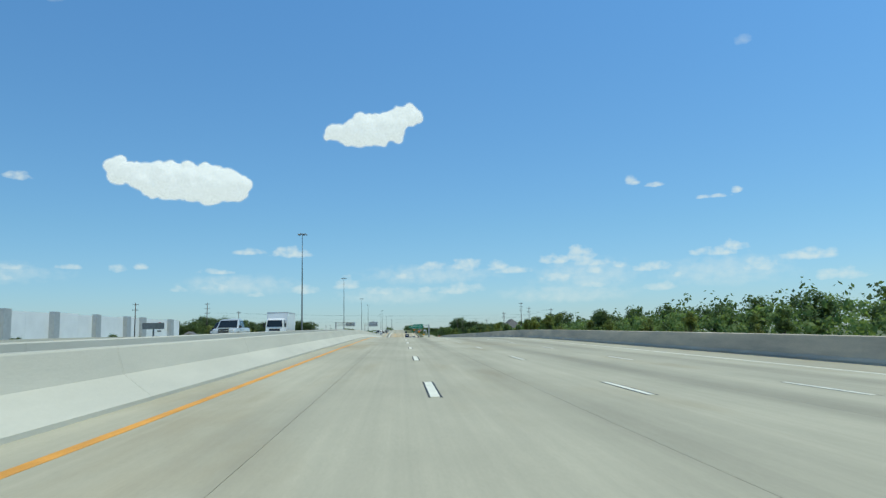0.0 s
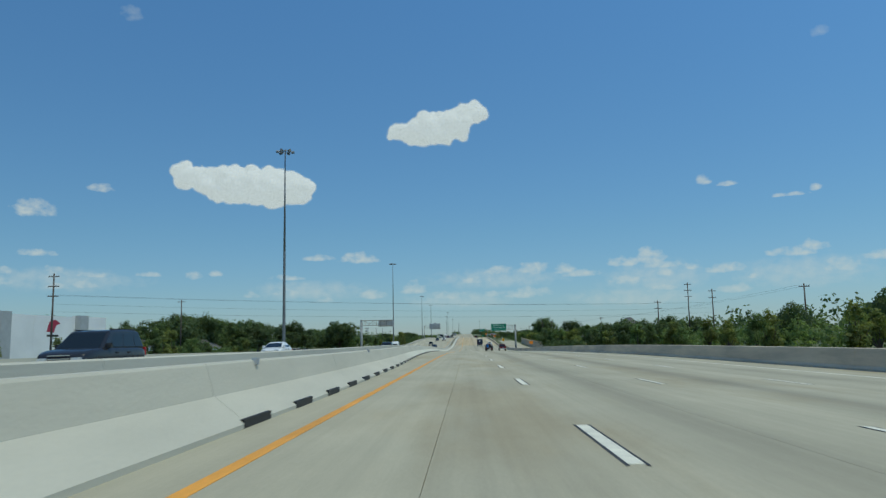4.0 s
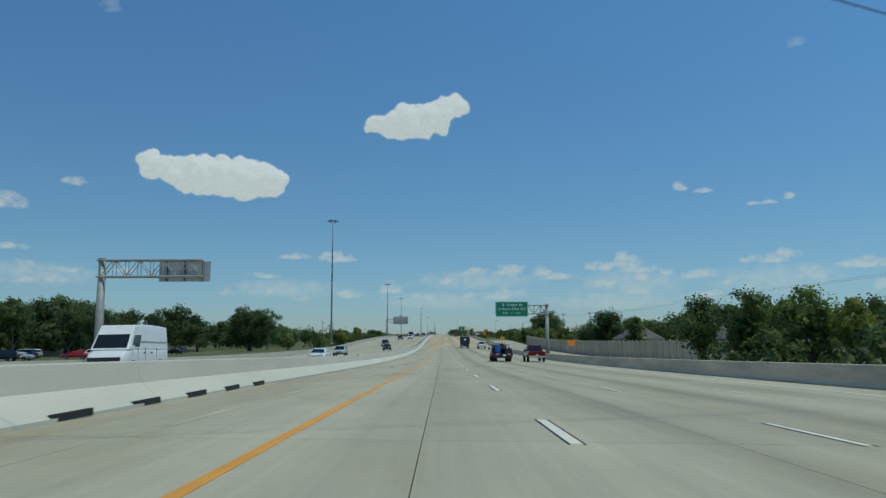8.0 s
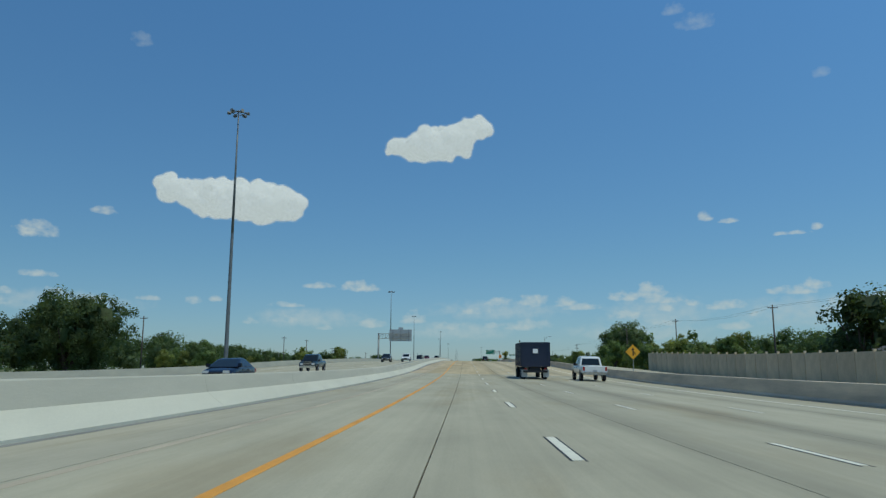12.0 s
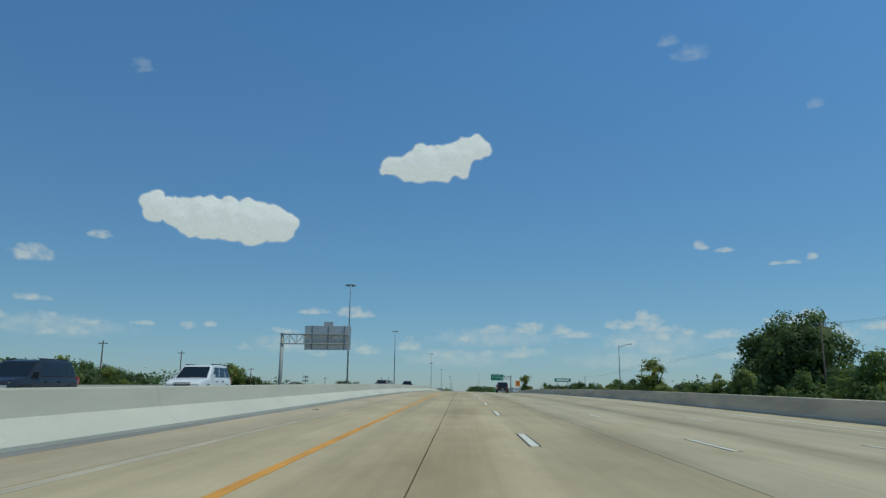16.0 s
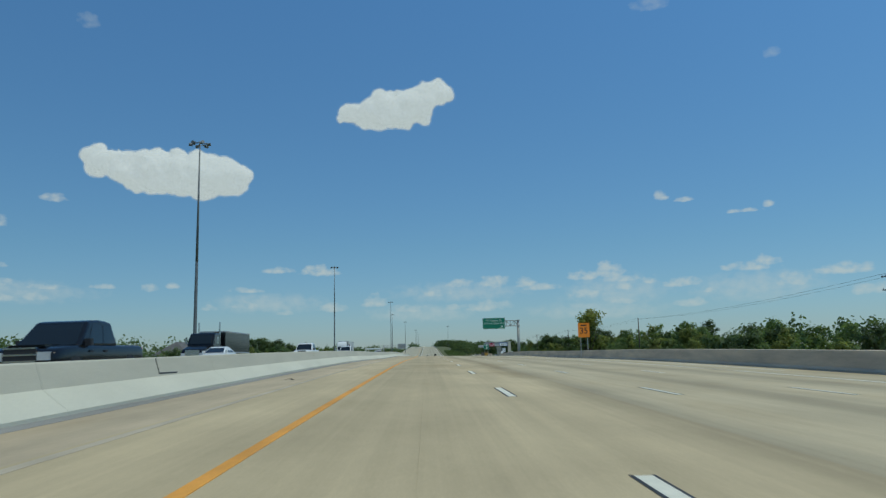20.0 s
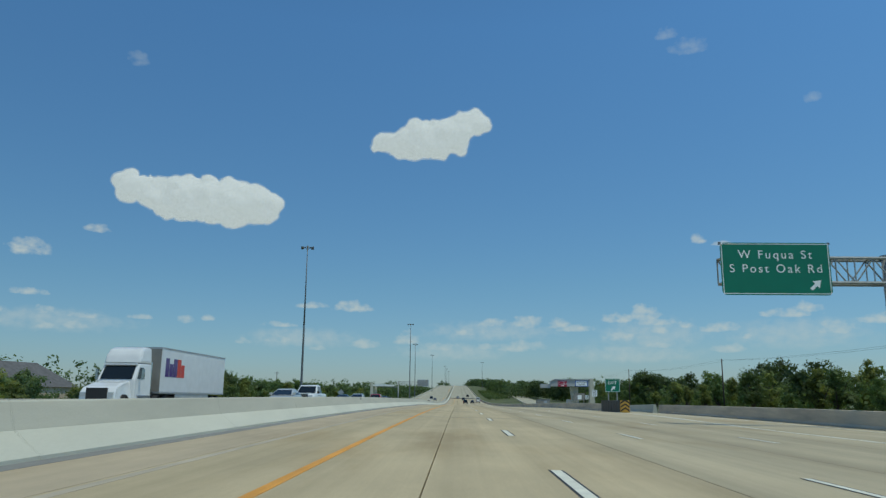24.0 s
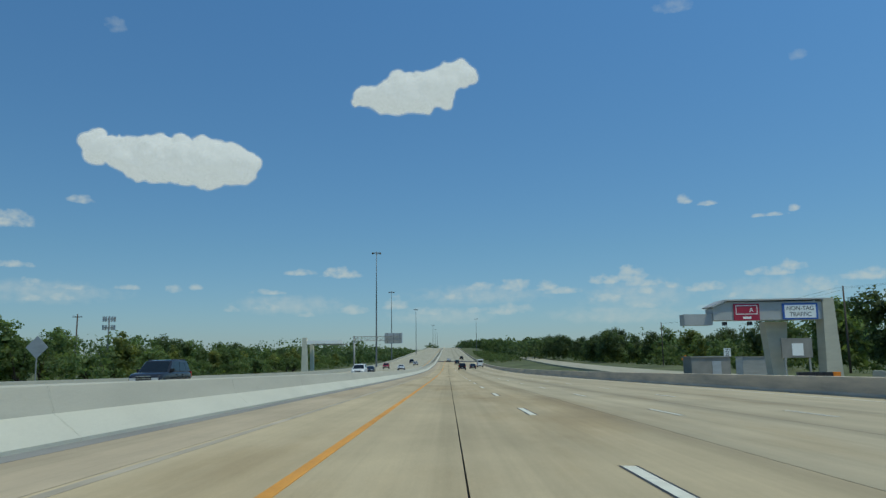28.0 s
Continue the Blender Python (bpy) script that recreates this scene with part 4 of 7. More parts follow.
for tx, ty, th in ((-50, 624, 9.8), (-51, 639, 8.6), (-50, 685, 11.0), (-50.5, 694, 11.6), (-54, 712, 9.0)):
    tree("light", tx, ty, th, random.Random(int(ty)))
tree_row(-1, 640, 780, 15, 50, 62, 5.0, 7.5, ("oak", "light", "green"), 25)
joined_row(-1, 800, 950, 16.0, 54, 74, 6.5, 9.0, "oak", 260)
joined_row(-1, 985, 1250, 13.0, 54, 76, 7.0, 9.6, "green", 261)
joined_row(-1, 975, 1250, 16.0, 56, 76, 7.0, 10.0, "oak", 262)
tree_row(-1, 820, 1150, 12, 44, 52, 3.5, 6.5, ("bush", "light", "green"), 27)
rng = random.Random(99)
big = tree("oak", -68.5, 528, 14.6, rng)
big.children[1].data = BROAD[1]
big.children[0].data = BROAD[0]
big.scale, big.rotation_euler[2] = (1, 1, 1), 0.4
tagged(big, "huge broad dark green oak with a rounded crown", "tree")
tree("oak", -84, 520, 9.0, rng)
tree("oak", 48.8, 500, 12.5, rng)
tree("green", 55, 488, 11.0, rng)
tree("oak", -62, 966, 10.4, rng)
tree("oak", -67, 954, 11.2, rng)
tree("oak", -60, 984, 9.0, rng)
tree("light", 17.4, 753.7, 6.2, rng)
for tx, ty, th in ((-46.5, 921, 11.3), (-45.5, 932, 9.4), (-44.5, 946, 9.2), (-45.0, 964, 8.8), (-44.5, 988, 8.8)):
    tree("light", tx, ty, th - land(tx, ty), random.Random(int(ty)))
big = tree("oak", 53, 655, 16.4, rng)
big.children[1].data = BROAD[1]
big.children[0].data = BROAD[0]
big.scale, big.rotation_euler[2] = (1.15, 1.3, 1.2), 2.0
tagged(big, "huge broad dark green oak beyond the frontage road", "tree")
tree("oak", 60, 676, 12.0, rng)
cone = tree("light", 18.4, 611.8, 8.8 - land(18.4, 611.8), rng)
cone.scale[0] = cone.scale[1] = max(1.05, cone.scale[2])
tree("light", 22.5, 746, 3.9, rng)
# right side
joined_row(1, 20, 130, 14.0, 40, 60, 3.8, 5.6, "green", 300)
joined_row(1, 20, 130, 14.0, 40, 60, 3.8, 6.0, "oak", 301)
joined_row(1, 130, 300, 14.0, 38, 58, 4.8, 6.8, "green", 310)
joined_row(1, 130, 300, 14.0, 38, 58, 4.8, 6.8, "oak", 311)
tree_row(1, 60, 130, 10, 28, 35, 2.6, 3.6, ("light", "green", "light"), 29)
tree_row(1, 130, 292, 8, 25, 33, 3.4, 4.9, ("light", "green", "light"), 32)
joined_row(1, 296, 348, 7.0, 30, 46, 5.5, 7.5, "green", 312)
joined_row(1, 285, 336, 4.4, 31, 44, 5.2, 7.0, "oak", 313)
tree_row(1, 317, 329, 2.8, 18.5, 23, 5.0, 6.1, ("green", "oak", "green"), 33)
for tx, ty, th in ((22.0, 303, 5.0), (23.5, 309, 5.5), (22.5, 314, 5.2)):
    tree("light", tx, ty, th, random.Random(int(ty)))
tree("green", 35, 381, 4.9, random.Random(381)).scale[0] *= 1.3
tree("green", 39.5, 387, 4.4, random.Random(387)).scale[0] *= 1.3
UNDER_NEAR = (1, 296, 329, 17.5, 24, 1.6, 3.6)
tree_row(1, 440, 560, 13, 84, 100, 8.0, 11.0, ("oak", "green"), 34)
joined_row(1, 540, 700, 9.0, 74, 92, 10.5, 13.5, "oak", 340)
joined_row(1, 512, 640, 9.0, 31, 45, 6.5, 9.0, "green", 341)
joined_row(1, 516, 640, 14.0, 29, 40, 5.0, 7.5, "light", 342)
tree_row(1, 500, 560, 10, 29, 40, 5.5, 8.0, ("light", "green"), 39)
tree_row(1, 690, 780, 9, 40, 58, 6.5, 8.8, ("green", "oak", "light"), 35)
joined_row(1, 760, 1300, 24.0, 60, 82, 9.0, 13.0, "oak", 360)
joined_row(1, 760, 1300, 24.0, 60, 82, 9.0, 13.0, "green", 361)
tree_row(1, 760, 1000, 11, 46, 56, 5.0, 8.0, ("light", "green"), 37)
tree_row(1, 560, 640, 10, 30, 48, 5.0, 8.0, ("light", "green"), 38)
joined_row(1, 1180, 1500, 10.0, 50, 64, 10.0, 13.0, "oak", 443)
joined_row(1, 1400, 1620, 10.0, 28, 48, 9.0, 12.0, "green", 444)
joined_row(1, 780, 1300, 18.0, 56, 70, 7.0, 10.5, "light", 440)
joined_row(1, 780, 1300, 18.0, 56, 70, 7.0, 10.5, "green", 441)
joined_row(-1, 820, 1250, 18.0, 46, 58, 5.0, 8.5, "green", 450)
joined_row(-1, 820, 1250, 18.0, 46, 58, 5.0, 8.5, "light", 451)
tree_row(-1, 610, 760, 14, 48, 60, 5.0, 8.0, ("light", "green"), 46)


# dense bushes that close the gaps below the crowns
def undergrowth(side, y0, y1, xa, xb, h0, h1, mat, seed, label):
    rng = random.Random(seed)
    verts, faces, nrm = [], [], []
    y = y0
    while y < y1:
        h = h0 + (h1 - h0) * min(max(0.5 + 0.9 * noise.noise((y * 0.06, seed, 0.0)), 0), 1)
        for k in range(6):
            x = side * rng.uniform(xa, xb)
            z = land(x, y) + h * rng.uniform(0.12, 0.9)
            R = h * rng.uniform(0.16, 0.3)
            for k2 in range(30):
                d = Vector((rng.gauss(0, 1), rng.gauss(0, 1), rng.gauss(0, 0.8))).normalized() * R * rng.uniform(0.4, 1.1)
                n = (d.normalized() + Vector((rng.uniform(-1, 1), rng.uniform(-1, 1), rng.uniform(-0.3, 1.2)))).normalized()
                t = n.orthogonal().normalized()
                t.rotate(Matrix.Rotation(rng.uniform(0, 6.28), 3, n))
                b = n.cross(t)
                s = rng.uniform(0.11, 0.21) if k2 > 5 else R * 0.36
                q_in = 1.0 if k2 > 5 else 0.6
                q = Vector((x, y, z)) + d * q_in
                i0 = len(verts)
                verts += [q - t * s, q - b * s * 0.6, q + t * s, q + b * s * 0.6]
                faces.append((i0, i0 + 1, i0 + 2, i0 + 3))
                nrm += [d.normalized() + n * 0.4 + Vector((0, 0, 0.3))] * 4
        y += rng.uniform(1.0, 2.2)
    tagged(link("undergrowth", leaf_mesh("undergrowth", verts, faces, nrm, mat)), label, "bushes", kind="stuff")


undergrowth(-1, 262, 335, 56, 66, 1.5, 3.5, M["leaf_mid"], 61, "dense green bushes along the far frontage road")
joined_row(-1, 505, 600, 8, 90, 112, 12.0, 15.5, "oak", 673)
joined_row(-1, 600, 770, 10, 95, 115, 11.0, 14.5, "oak", 674)
joined_row(-1, 368, 505, 7, 90, 112, 12.0, 15.5, "oak", 671, "dense dark green trees behind the parked cars")
joined_row(-1, 362, 500, 9, 86, 98, 5.0, 8.0, "green", 672, "dense green trees behind the parked cars")
undergrowth(-1, 600, 800, 52, 64, 1.5, 4.5, M["leaf_mid"], 62, "dense green bushes behind the far wall")
undergrowth(-1, 800, 1280, 45, 58, 2.6, 5.2, M["leaf_mid"], 63, "dense green thicket behind the far wall")
undergrowth(1, 30, 296, 35, 48, 2.5, 5.0, M["leaf_mid"], 64, "dense green thicket behind the outer wall")
undergrowth(1, 284, 340, 29, 40, 2.5, 4.5, M["leaf_dark"], 69, "dense dark green bushes behind the outer wall")
undergrowth(*UNDER_NEAR, M["leaf_dark"], 68, "dense dark green bushes under the near trees")
undergrowth(1, 560, 800, 30, 46, 2.0, 5.0, M["leaf_mid"], 65, "dense green bushes beside the frontage road")
undergrowth(1, 1260, 1500, 17, 30, 1.5, 4.0, M["leaf_mid"], 67, "low green bushes on the slope beside the motorway")
undergrowth(1, 780, 1320, 56, 72, 4.0, 8.0, M["leaf_mid"], 66, "dense green thicket beyond the exit ramp")

# the trees that stand farther off, as one wood on either side


def far_wood(side, rows, seed):
    rng = random.Random(seed)
    verts, faces, nrm = [], [], []
    for y0, y1, step, xa, xb, h0, h1 in rows:
        y = y0
        while y < y1:
            x = side * rng.uniform(xa, xb)
            h = rng.uniform(h0, h1)
            w = h * rng.uniform(0.8, 1.25)
            z0 = land(x, y)
            big = 0.7 if y < 1500 else 1.1
            for _ in range(14):
                c = Vector((x + rng.gauss(0, w * 0.28), y + rng.gauss(0, w * 0.28), z0 + h * rng.uniform(0.12, 0.86)))
                R = w * rng.uniform(0.13, 0.24)
                for _ in range(12):
                    d = Vector((rng.gauss(0, 1), rng.gauss(0, 1), rng.gauss(0, 0.8))).normalized() * R * rng.uniform(0.5, 1.05)
                    n = (d.normalized() + Vector((rng.uniform(-1, 1), rng.uniform(-1, 1), rng.uniform(-0.3, 1.2)))).normalized()
                    t = n.orthogonal().normalized()
                    t.rotate(Matrix.Rotation(rng.uniform(0, 6.28), 3, n))
                    b = n.cross(t)
                    s = big * rng.uniform(0.7, 1.4)
                    q = c + d
                    i0 = len(verts)
                    verts += [q - t * s, q - b * s * 0.6, q + t * s, q + b * s * 0.6]
                    faces.append((i0, i0 + 1, i0 + 2, i0 + 3))
                    nrm += [d.normalized() + n * 0.4 + Vector((0, 0, 0.3))] * 4
            y += step * rng.uniform(0.7, 1.3)
    ob = link("woods", leaf_mesh("woods", verts, faces, nrm, M["leaf_dark"]))
    tagged(ob, "dense green wood behind the roadside trees", "woods", kind="stuff")


far_wood(-1, [(350, 1400, 8, 115, 170, 11, 16), (1250, 2200, 10, 44, 75, 8, 14), (1300, 3000, 14, 75, 260, 10, 17), (2200, 3600, 12, 34, 70, 10, 16)], 41)
far_wood(1, [(0, 1400, 8, 92, 150, 10, 15), (1300, 2200, 9, 30, 60, 8, 13), (1300, 3000, 14, 60, 260, 10, 17), (2200, 3600, 12, 26, 60, 10, 16)], 42)

# ---------------------------------------------------------------- signs


def words(name, text, size, mat, parent, x, y, z, face=-1, align="CENTER", depth=0.004, spread=1.0):
    cu = bpy.data.curves.new(name, "FONT")
    cu.space_character = spread
    cu.body, cu.size, cu.align_x, cu.align_y, cu.extrude = text, size, align, "CENTER", depth
    tmp = bpy.data.objects.new("tmp", cu)
    me = bpy.data.meshes.new_from_object(tmp)
    bpy.data.objects.remove(tmp)
    bpy.data.curves.remove(cu)
    me.materials.clear()
    me.materials.append(mat)
    me.transform(pose(0, 0, 0, 90, 0, 0 if face < 0 else 180))
    return link(name, me, parent, "", (x, y, z))


def rounded_panel(x0, x1, z0, z1, y0, y1, r=0.12, n=4):
    bm = bmesh.new()
    ring = []
    for cx, cz, a0 in ((x1 - r, z1 - r, 0), (x0 + r, z1 - r, 90), (x0 + r, z0 + r, 180), (x1 - r, z0 + r, 270)):
        for i in range(n + 1):
            a = radians(a0 + 90 * i / n)
            ring.append((cx + r * math.cos(a), cz + r * math.sin(a)))
    A = [bm.verts.new((x, y0, z)) for x, z in ring]
    B = [bm.verts.new((x, y1, z)) for x, z in ring]
    bm.faces.new(A)
    bm.faces.new(B[::-1])
    for i in range(len(ring)):
        j = (i + 1) % len(ring)
        bm.faces.new((A[i], B[i], B[j], A[j]))
    return bm


def outline(x0, x1, z0, z1, y, w):
    return boxes((x0, x1, y, y + 0.006, z1 - w, z1), (x0, x1, y, y + 0.006, z0, z0 + w), (x0, x0 + w, y, y + 0.006, z0 + w, z1 - w), (x1 - w, x1, y, y + 0.006, z0 + w, z1 - w))


def arrow_mesh(s):
    bm = bmesh.new()
    pts = [(-0.5, -0.12), (0.0, -0.12), (0.0, -0.36), (0.5, 0.0), (0.0, 0.36), (0.0, 0.12), (-0.5, 0.12)]
    c, d = math.cos(radians(42)), math.sin(radians(42))
    A = [bm.verts.new(((x * c - z * d) * s, -0.004, (x * d + z * c) * s)) for x, z in pts]
    B = [bm.verts.new((v.co.x, 0.004, v.co.z)) for v in A]
    bm.faces.new(A[:3] + A[5:])
    bm.faces.new(A[2:6])
    bm.faces.new((B[:3] + B[5:])[::-1])
    bm.faces.new(B[2:6][::-1])
    for i in range(7):
        j = (i + 1) % 7
        bm.faces.new((A[i], B[i], B[j], A[j]))
    return bm


def cantilever(y, post_x, base_z, top_z, arm_x, low_z, label):
    """A steel post with a lattice arm that reaches from post_x to arm_x."""
    root = tagged(empty("sign_gantry", post_x, y, base_z), label, "sign gantry", "sign gantries")
    s = 1 if arm_x > post_x else -1
    L = abs(arm_x - post_x)
    bm = bmesh.new()
    tube(bm, (0, 0, -1.2), (0, 0, top_z - base_z + 0.1), 0.34, 0.28, 16)
    part("post", bm, M["steel"], root, smooth=True)
    bm = bmesh.new()
    tube(bm, (0, 0, top_z - base_z + 0.1), (0, 0, top_z - base_z + 0.18), 0.33, 0.33, 16)
    part("post_cap", bm, M["steel"], root)
    lo, hi = low_z - base_z, top_z - base_z
    for yy in (-0.32, 0.32):
        for z in (lo, hi):
            bm = bmesh.new()
            tube(bm, (-0.3 * s, yy, z), (s * L, yy, z), 0.075, n=8)
            part("chord", bm, M["steel"], root)
    n = max(3, round(L / (hi - lo) * 1.3))
    for i in range(n + 1):
        x = s * L * i / n
        bm = bmesh.new()
        for yy in (-0.32, 0.32):
            tube(bm, (x, yy, lo), (x, yy, hi), 0.035, n=6)
            if i < n:
                x2 = s * L * (i + 1) / n
                tube(bm, (x, yy, hi if i % 2 else lo), (x2, yy, lo if i % 2 else hi), 0.035, n=6)
        tube(bm, (x, -0.32, lo), (x, 0.32, lo), 0.03, n=6)
        tube(bm, (x, -0.32, hi), (x, 0.32, hi), 0.03, n=6)
        part("lattice_bay", bm, M["steel"], root)
    return root


def guide_sign(y, x0, x1, z0, z1, lines, arrow=None):
    root = tagged(empty("guide_sign", (x0 + x1) / 2, y - 0.55, z0), "green overhead guide sign with white lettering", "road sign", "guide signs")
    hw, h = (x1 - x0) / 2, z1 - z0
    part("panel", rounded_panel(-hw, hw, 0, h, -0.03, 0.0, 0.22), M["sign_green"], root)
    part("border", outline(-hw + 0.05, hw - 0.05, 0.05, h - 0.05, -0.037, 0.032), M["sign_white"], root)
    for t, size, z, dx in lines:
        words("lettering", t, size * 0.88, M["sign_white"], root, dx, -0.036, z, spread=1.3)
    if arrow:
        a = part("arrow", arrow_mesh(0.62), M["sign_white"], root)
        a.location = (arrow[0], -0.036, arrow[1])
    for x in (-hw * 0.7, 0, hw * 0.7):
        part("bracket", boxes((x - 0.05, x + 0.05, 0.0, 0.24, 0.1, h - 0.1)), M["steel"], root)
    for k in (-1, 1):
        part("corner_bolt", boxes((k * hw - 0.06, k * hw + 0.06, 0.002, 0.03, h - 0.1, h + 0.03)), M["mast"], root)
    return root


cantilever(388.0, 15.0, deck(13, 388) - 0.5, 7.78, 6.9, 6.42, "grey steel cantilever gantry carrying a green guide sign")
guide_sign(388.0, 6.85, 11.95, 5.98, 8.34, [("W Fuqua St", 0.62, 1.86, 0), ("S Post Oak Rd", 0.62, 1.2, 0), ("EXIT  1/2  MILE", 0.36, 0.55, 0)])
cantilever(830.0, 18.45, deck(18, 830) - 1.2, 14.05, 10.7, 12.9, "grey steel cantilever gantry carrying a green exit sign")
guide_sign(830.0, 10.55, 15.5, 12.28, 14.7, [("W Fuqua St", 0.62, 1.85, 0), ("S Post Oak Rd", 0.62, 1.2, 0)], (1.75, 0.48))


def back_sign(y, post_x, base_z, top_z, low_z, x0, x1, z0, z1, tab=None):
    cantilever(y, post_x, base_z, top_z, x1 - 0.5, low_z, "weathered steel cantilever gantry over the opposite carriageway")
    root = tagged(empty("guide_sign", (x0 + x1) / 2, y + 0.6, z0), "bare aluminium back of an overhead guide sign", "road sign", "guide signs")
    hw, h = (x1 - x0) / 2, z1 - z0
    n = max(4, round(h / 0.3))
    for i in range(n):
        part("extrusion", boxes((-hw, hw, 0.0, 0.03, h * i / n + 0.004, h * (i + 1) / n - 0.004)), M["sign_back"], root)
    for k in (-0.68, 0.02, 0.72):
        part("stiffener", boxes((k * hw - 0.06, k * hw + 0.06, -0.16, -0.002, 0.05, h - 0.05)), M["mast"], root)
    if tab:
        part("exit_tab", boxes((tab[0] - (x0 + x1) / 2, tab[1] - (x0 + x1) / 2, 0.0, 0.03, h, h + tab[2])), M["sign_back"], root)
    return root


back_sign(329.0, -28.5, deck(-28, 329) - 0.3, 8.45, 7.15, -24.2, -20.1, 6.8, 8.42)
back_sign(656.5, -30.9, deck(-29, 656) - 2.5, 14.5, 12.95, -27.3, -19.6, 12.0, 16.0, (-24.2, -22.6, 0.68))
back_sign(1161.0, -30.8, deck(-29, 1161) - 1.0, 14.2, 12.9, -21.5, -16.0, 12.0, 15.2)


def ground_sign(name, x, y, z_mid, size, kind, label):
    base = deck(min(x, right_x(y)), y) + (0.75 if kind != "exit" else 0.0)
    root = tagged(empty(name, x, y, base), label, "road sign", "roadside signs")
    h = z_mid - base
    if kind in ("merge", "work", "bump", "back"):
        bm = bmesh.new()
        q = size * 0.7071
        A = [bm.verts.new((px, -0.03, h + pz)) for px, pz in ((0, q), (-q, 0), (0, -q), (q, 0))]
        B = [bm.verts.new((v.co.x, -0.01, v.co.z)) for v in A]
        bm.faces.new(A)
        bm.faces.new(B[::-1])
        for i in range(4):
            bm.faces.new((A[i], B[i], B[(i + 1) % 4], A[(i + 1) % 4]))
        part("panel", bm, {"merge": M["sign_yellow"], "work": M["sign_orange"], "bump": M["sign_orange"], "back": M["sign_back"]}[kind], root)
    if kind == "merge":
        bm = boxes((-0.045, 0.045, -0.04, -0.032, h - 0.38, h + 0.2))
        vs = [bm.verts.new(p) for p in ((-0.15, -0.036, h + 0.18), (0.15, -0.036, h + 0.18), (0, -0.036, h + 0.42))]
        bm.faces.new(vs)
        vs = [bm.verts.new(p) for p in ((0.0, -0.036, h - 0.02), (0.0, -0.036, h + 0.1), (0.24, -0.036, h - 0.14), (0.24, -0.036, h - 0.27))]
        bm.faces.new(vs)
        part("arrow", bm, M["black"], root)
    if kind == "work":
        for i, w in enumerate((0.34, 0.62, 0.62, 0.34)):
            part("lettering_bar", boxes((-w / 2, w / 2, -0.04, -0.032, h + 0.24 - i * 0.17, h + 0.32 - i * 0.17)), M["black"], root)
    if kind == "bump":
        part("lettering_bar", boxes((-0.25, 0.25, -0.04, -0.032, h - 0.06, h + 0.06)), M["black"], root)
    if kind == "speed":
        part("panel", rounded_panel(-size / 2, size / 2, h - size * 0.62, h + size * 0.62, -0.03, -0.01, 0.06), M["sign_orange"], root)
        words("lettering", "35", size * 0.72, M["black"], root, 0, -0.034, h - 0.08)
        part("lettering_bar", boxes((-0.3, 0.3, -0.036, -0.031, h + size * 0.36, h + size * 0.46)), M["black"], root)
    if kind == "limit":
        part("panel", rounded_panel(-size / 2, size / 2, h - size * 0.62, h + size * 0.62, -0.03, -0.01, 0.06), M["sign_white"], root)
        words("lettering", "SPEED", size * 0.27, M["black"], root, 0, -0.034, h + size * 0.42)
        words("lettering", "LIMIT", size * 0.27, M["black"], root, 0, -0.034, h + size * 0.18)
        words("lettering", "35", size * 0.66, M["black"], root, 0, -0.034, h - size * 0.24)
    for px in ((0,) if kind in ("merge", "work", "back", "limit", "bump") else (-size * 0.3, size * 0.3)):
        part("post", boxes((px - 0.035, px + 0.035, 0.0, 0.06, -0.9, h + size * 0.45)), M["steel"], root)
    return root


ground_sign("merge_sign", 15.3, 478.9, 3.2, 1.05, "merge", "yellow diamond merge sign with a black arrow")
ground_sign("work_sign", 13.95, 545.8, 5.62, 1.15, "work", "orange diamond roadwork sign with black lettering")
ground_sign("speed_sign", 14.6, 743.6, 9.0, 1.2, "speed", "orange exit speed plate behind the wall")
ground_sign("speed_sign", 28.95, 963.7, 8.48, 1.15, "limit", "white speed limit sign on a post beyond the outer wall")
ground_sign("speed_sign", 42.0, 1050.0, 7.5, 1.1, "limit", "white speed limit sign beside the ramp")
wb_z = land(21.55, 403.8)
wb = tagged(empty("work_board", 21.55, 403.8, wb_z), "bright orange rectangular roadwork board on a low stand", "sign")
part("panel", rounded_panel(-0.62, 0.62, 1.83 - wb_z - 0.5, 1.83 - wb_z + 0.5, -0.03, -0.01, 0.05), M["sign_orange"], wb)
for s in (-1, 1):
    part("post", boxes((s * 0.42 - 0.03, s * 0.42 + 0.03, -0.008, 0.045, -0.2, 1.83 - wb_z + 0.45)), M["steel"], wb)
    part("foot", boxes((s * 0.42 - 0.05, s * 0.42 + 0.05, -0.5, 0.5, -0.05, 0.06)), M["steel"], wb)
ground_sign("warning_sign", 37.8, 1057.6, 6.5, 1.0, "bump", "orange diamond warning sign beside the ramp")
ground_sign("warning_sign", -31.2, 985.5, 8.2, 1.15, "back", "grey back of a diamond sign at the far edge")

# green place name board before the crest
board = tagged(empty("street_sign", 14.55, 651.3, deck(13, 651)), "long low green sign board on the outer wall", "road sign", "roadside signs")
part("panel", rounded_panel(-1.25, 1.25, 1.95, 2.45, -0.03, 0, 0.06), M["sign_green"], board)
part("lettering_bar", boxes((-0.95, 0.95, -0.037, -0.031, 2.1, 2.3)), M["sign_white"], board)
for px in (-0.8, 0.8):
    part("post", boxes((px - 0.05, px + 0.05, 0.0, 0.08, -0.6, 2.4)), M["steel"], board)

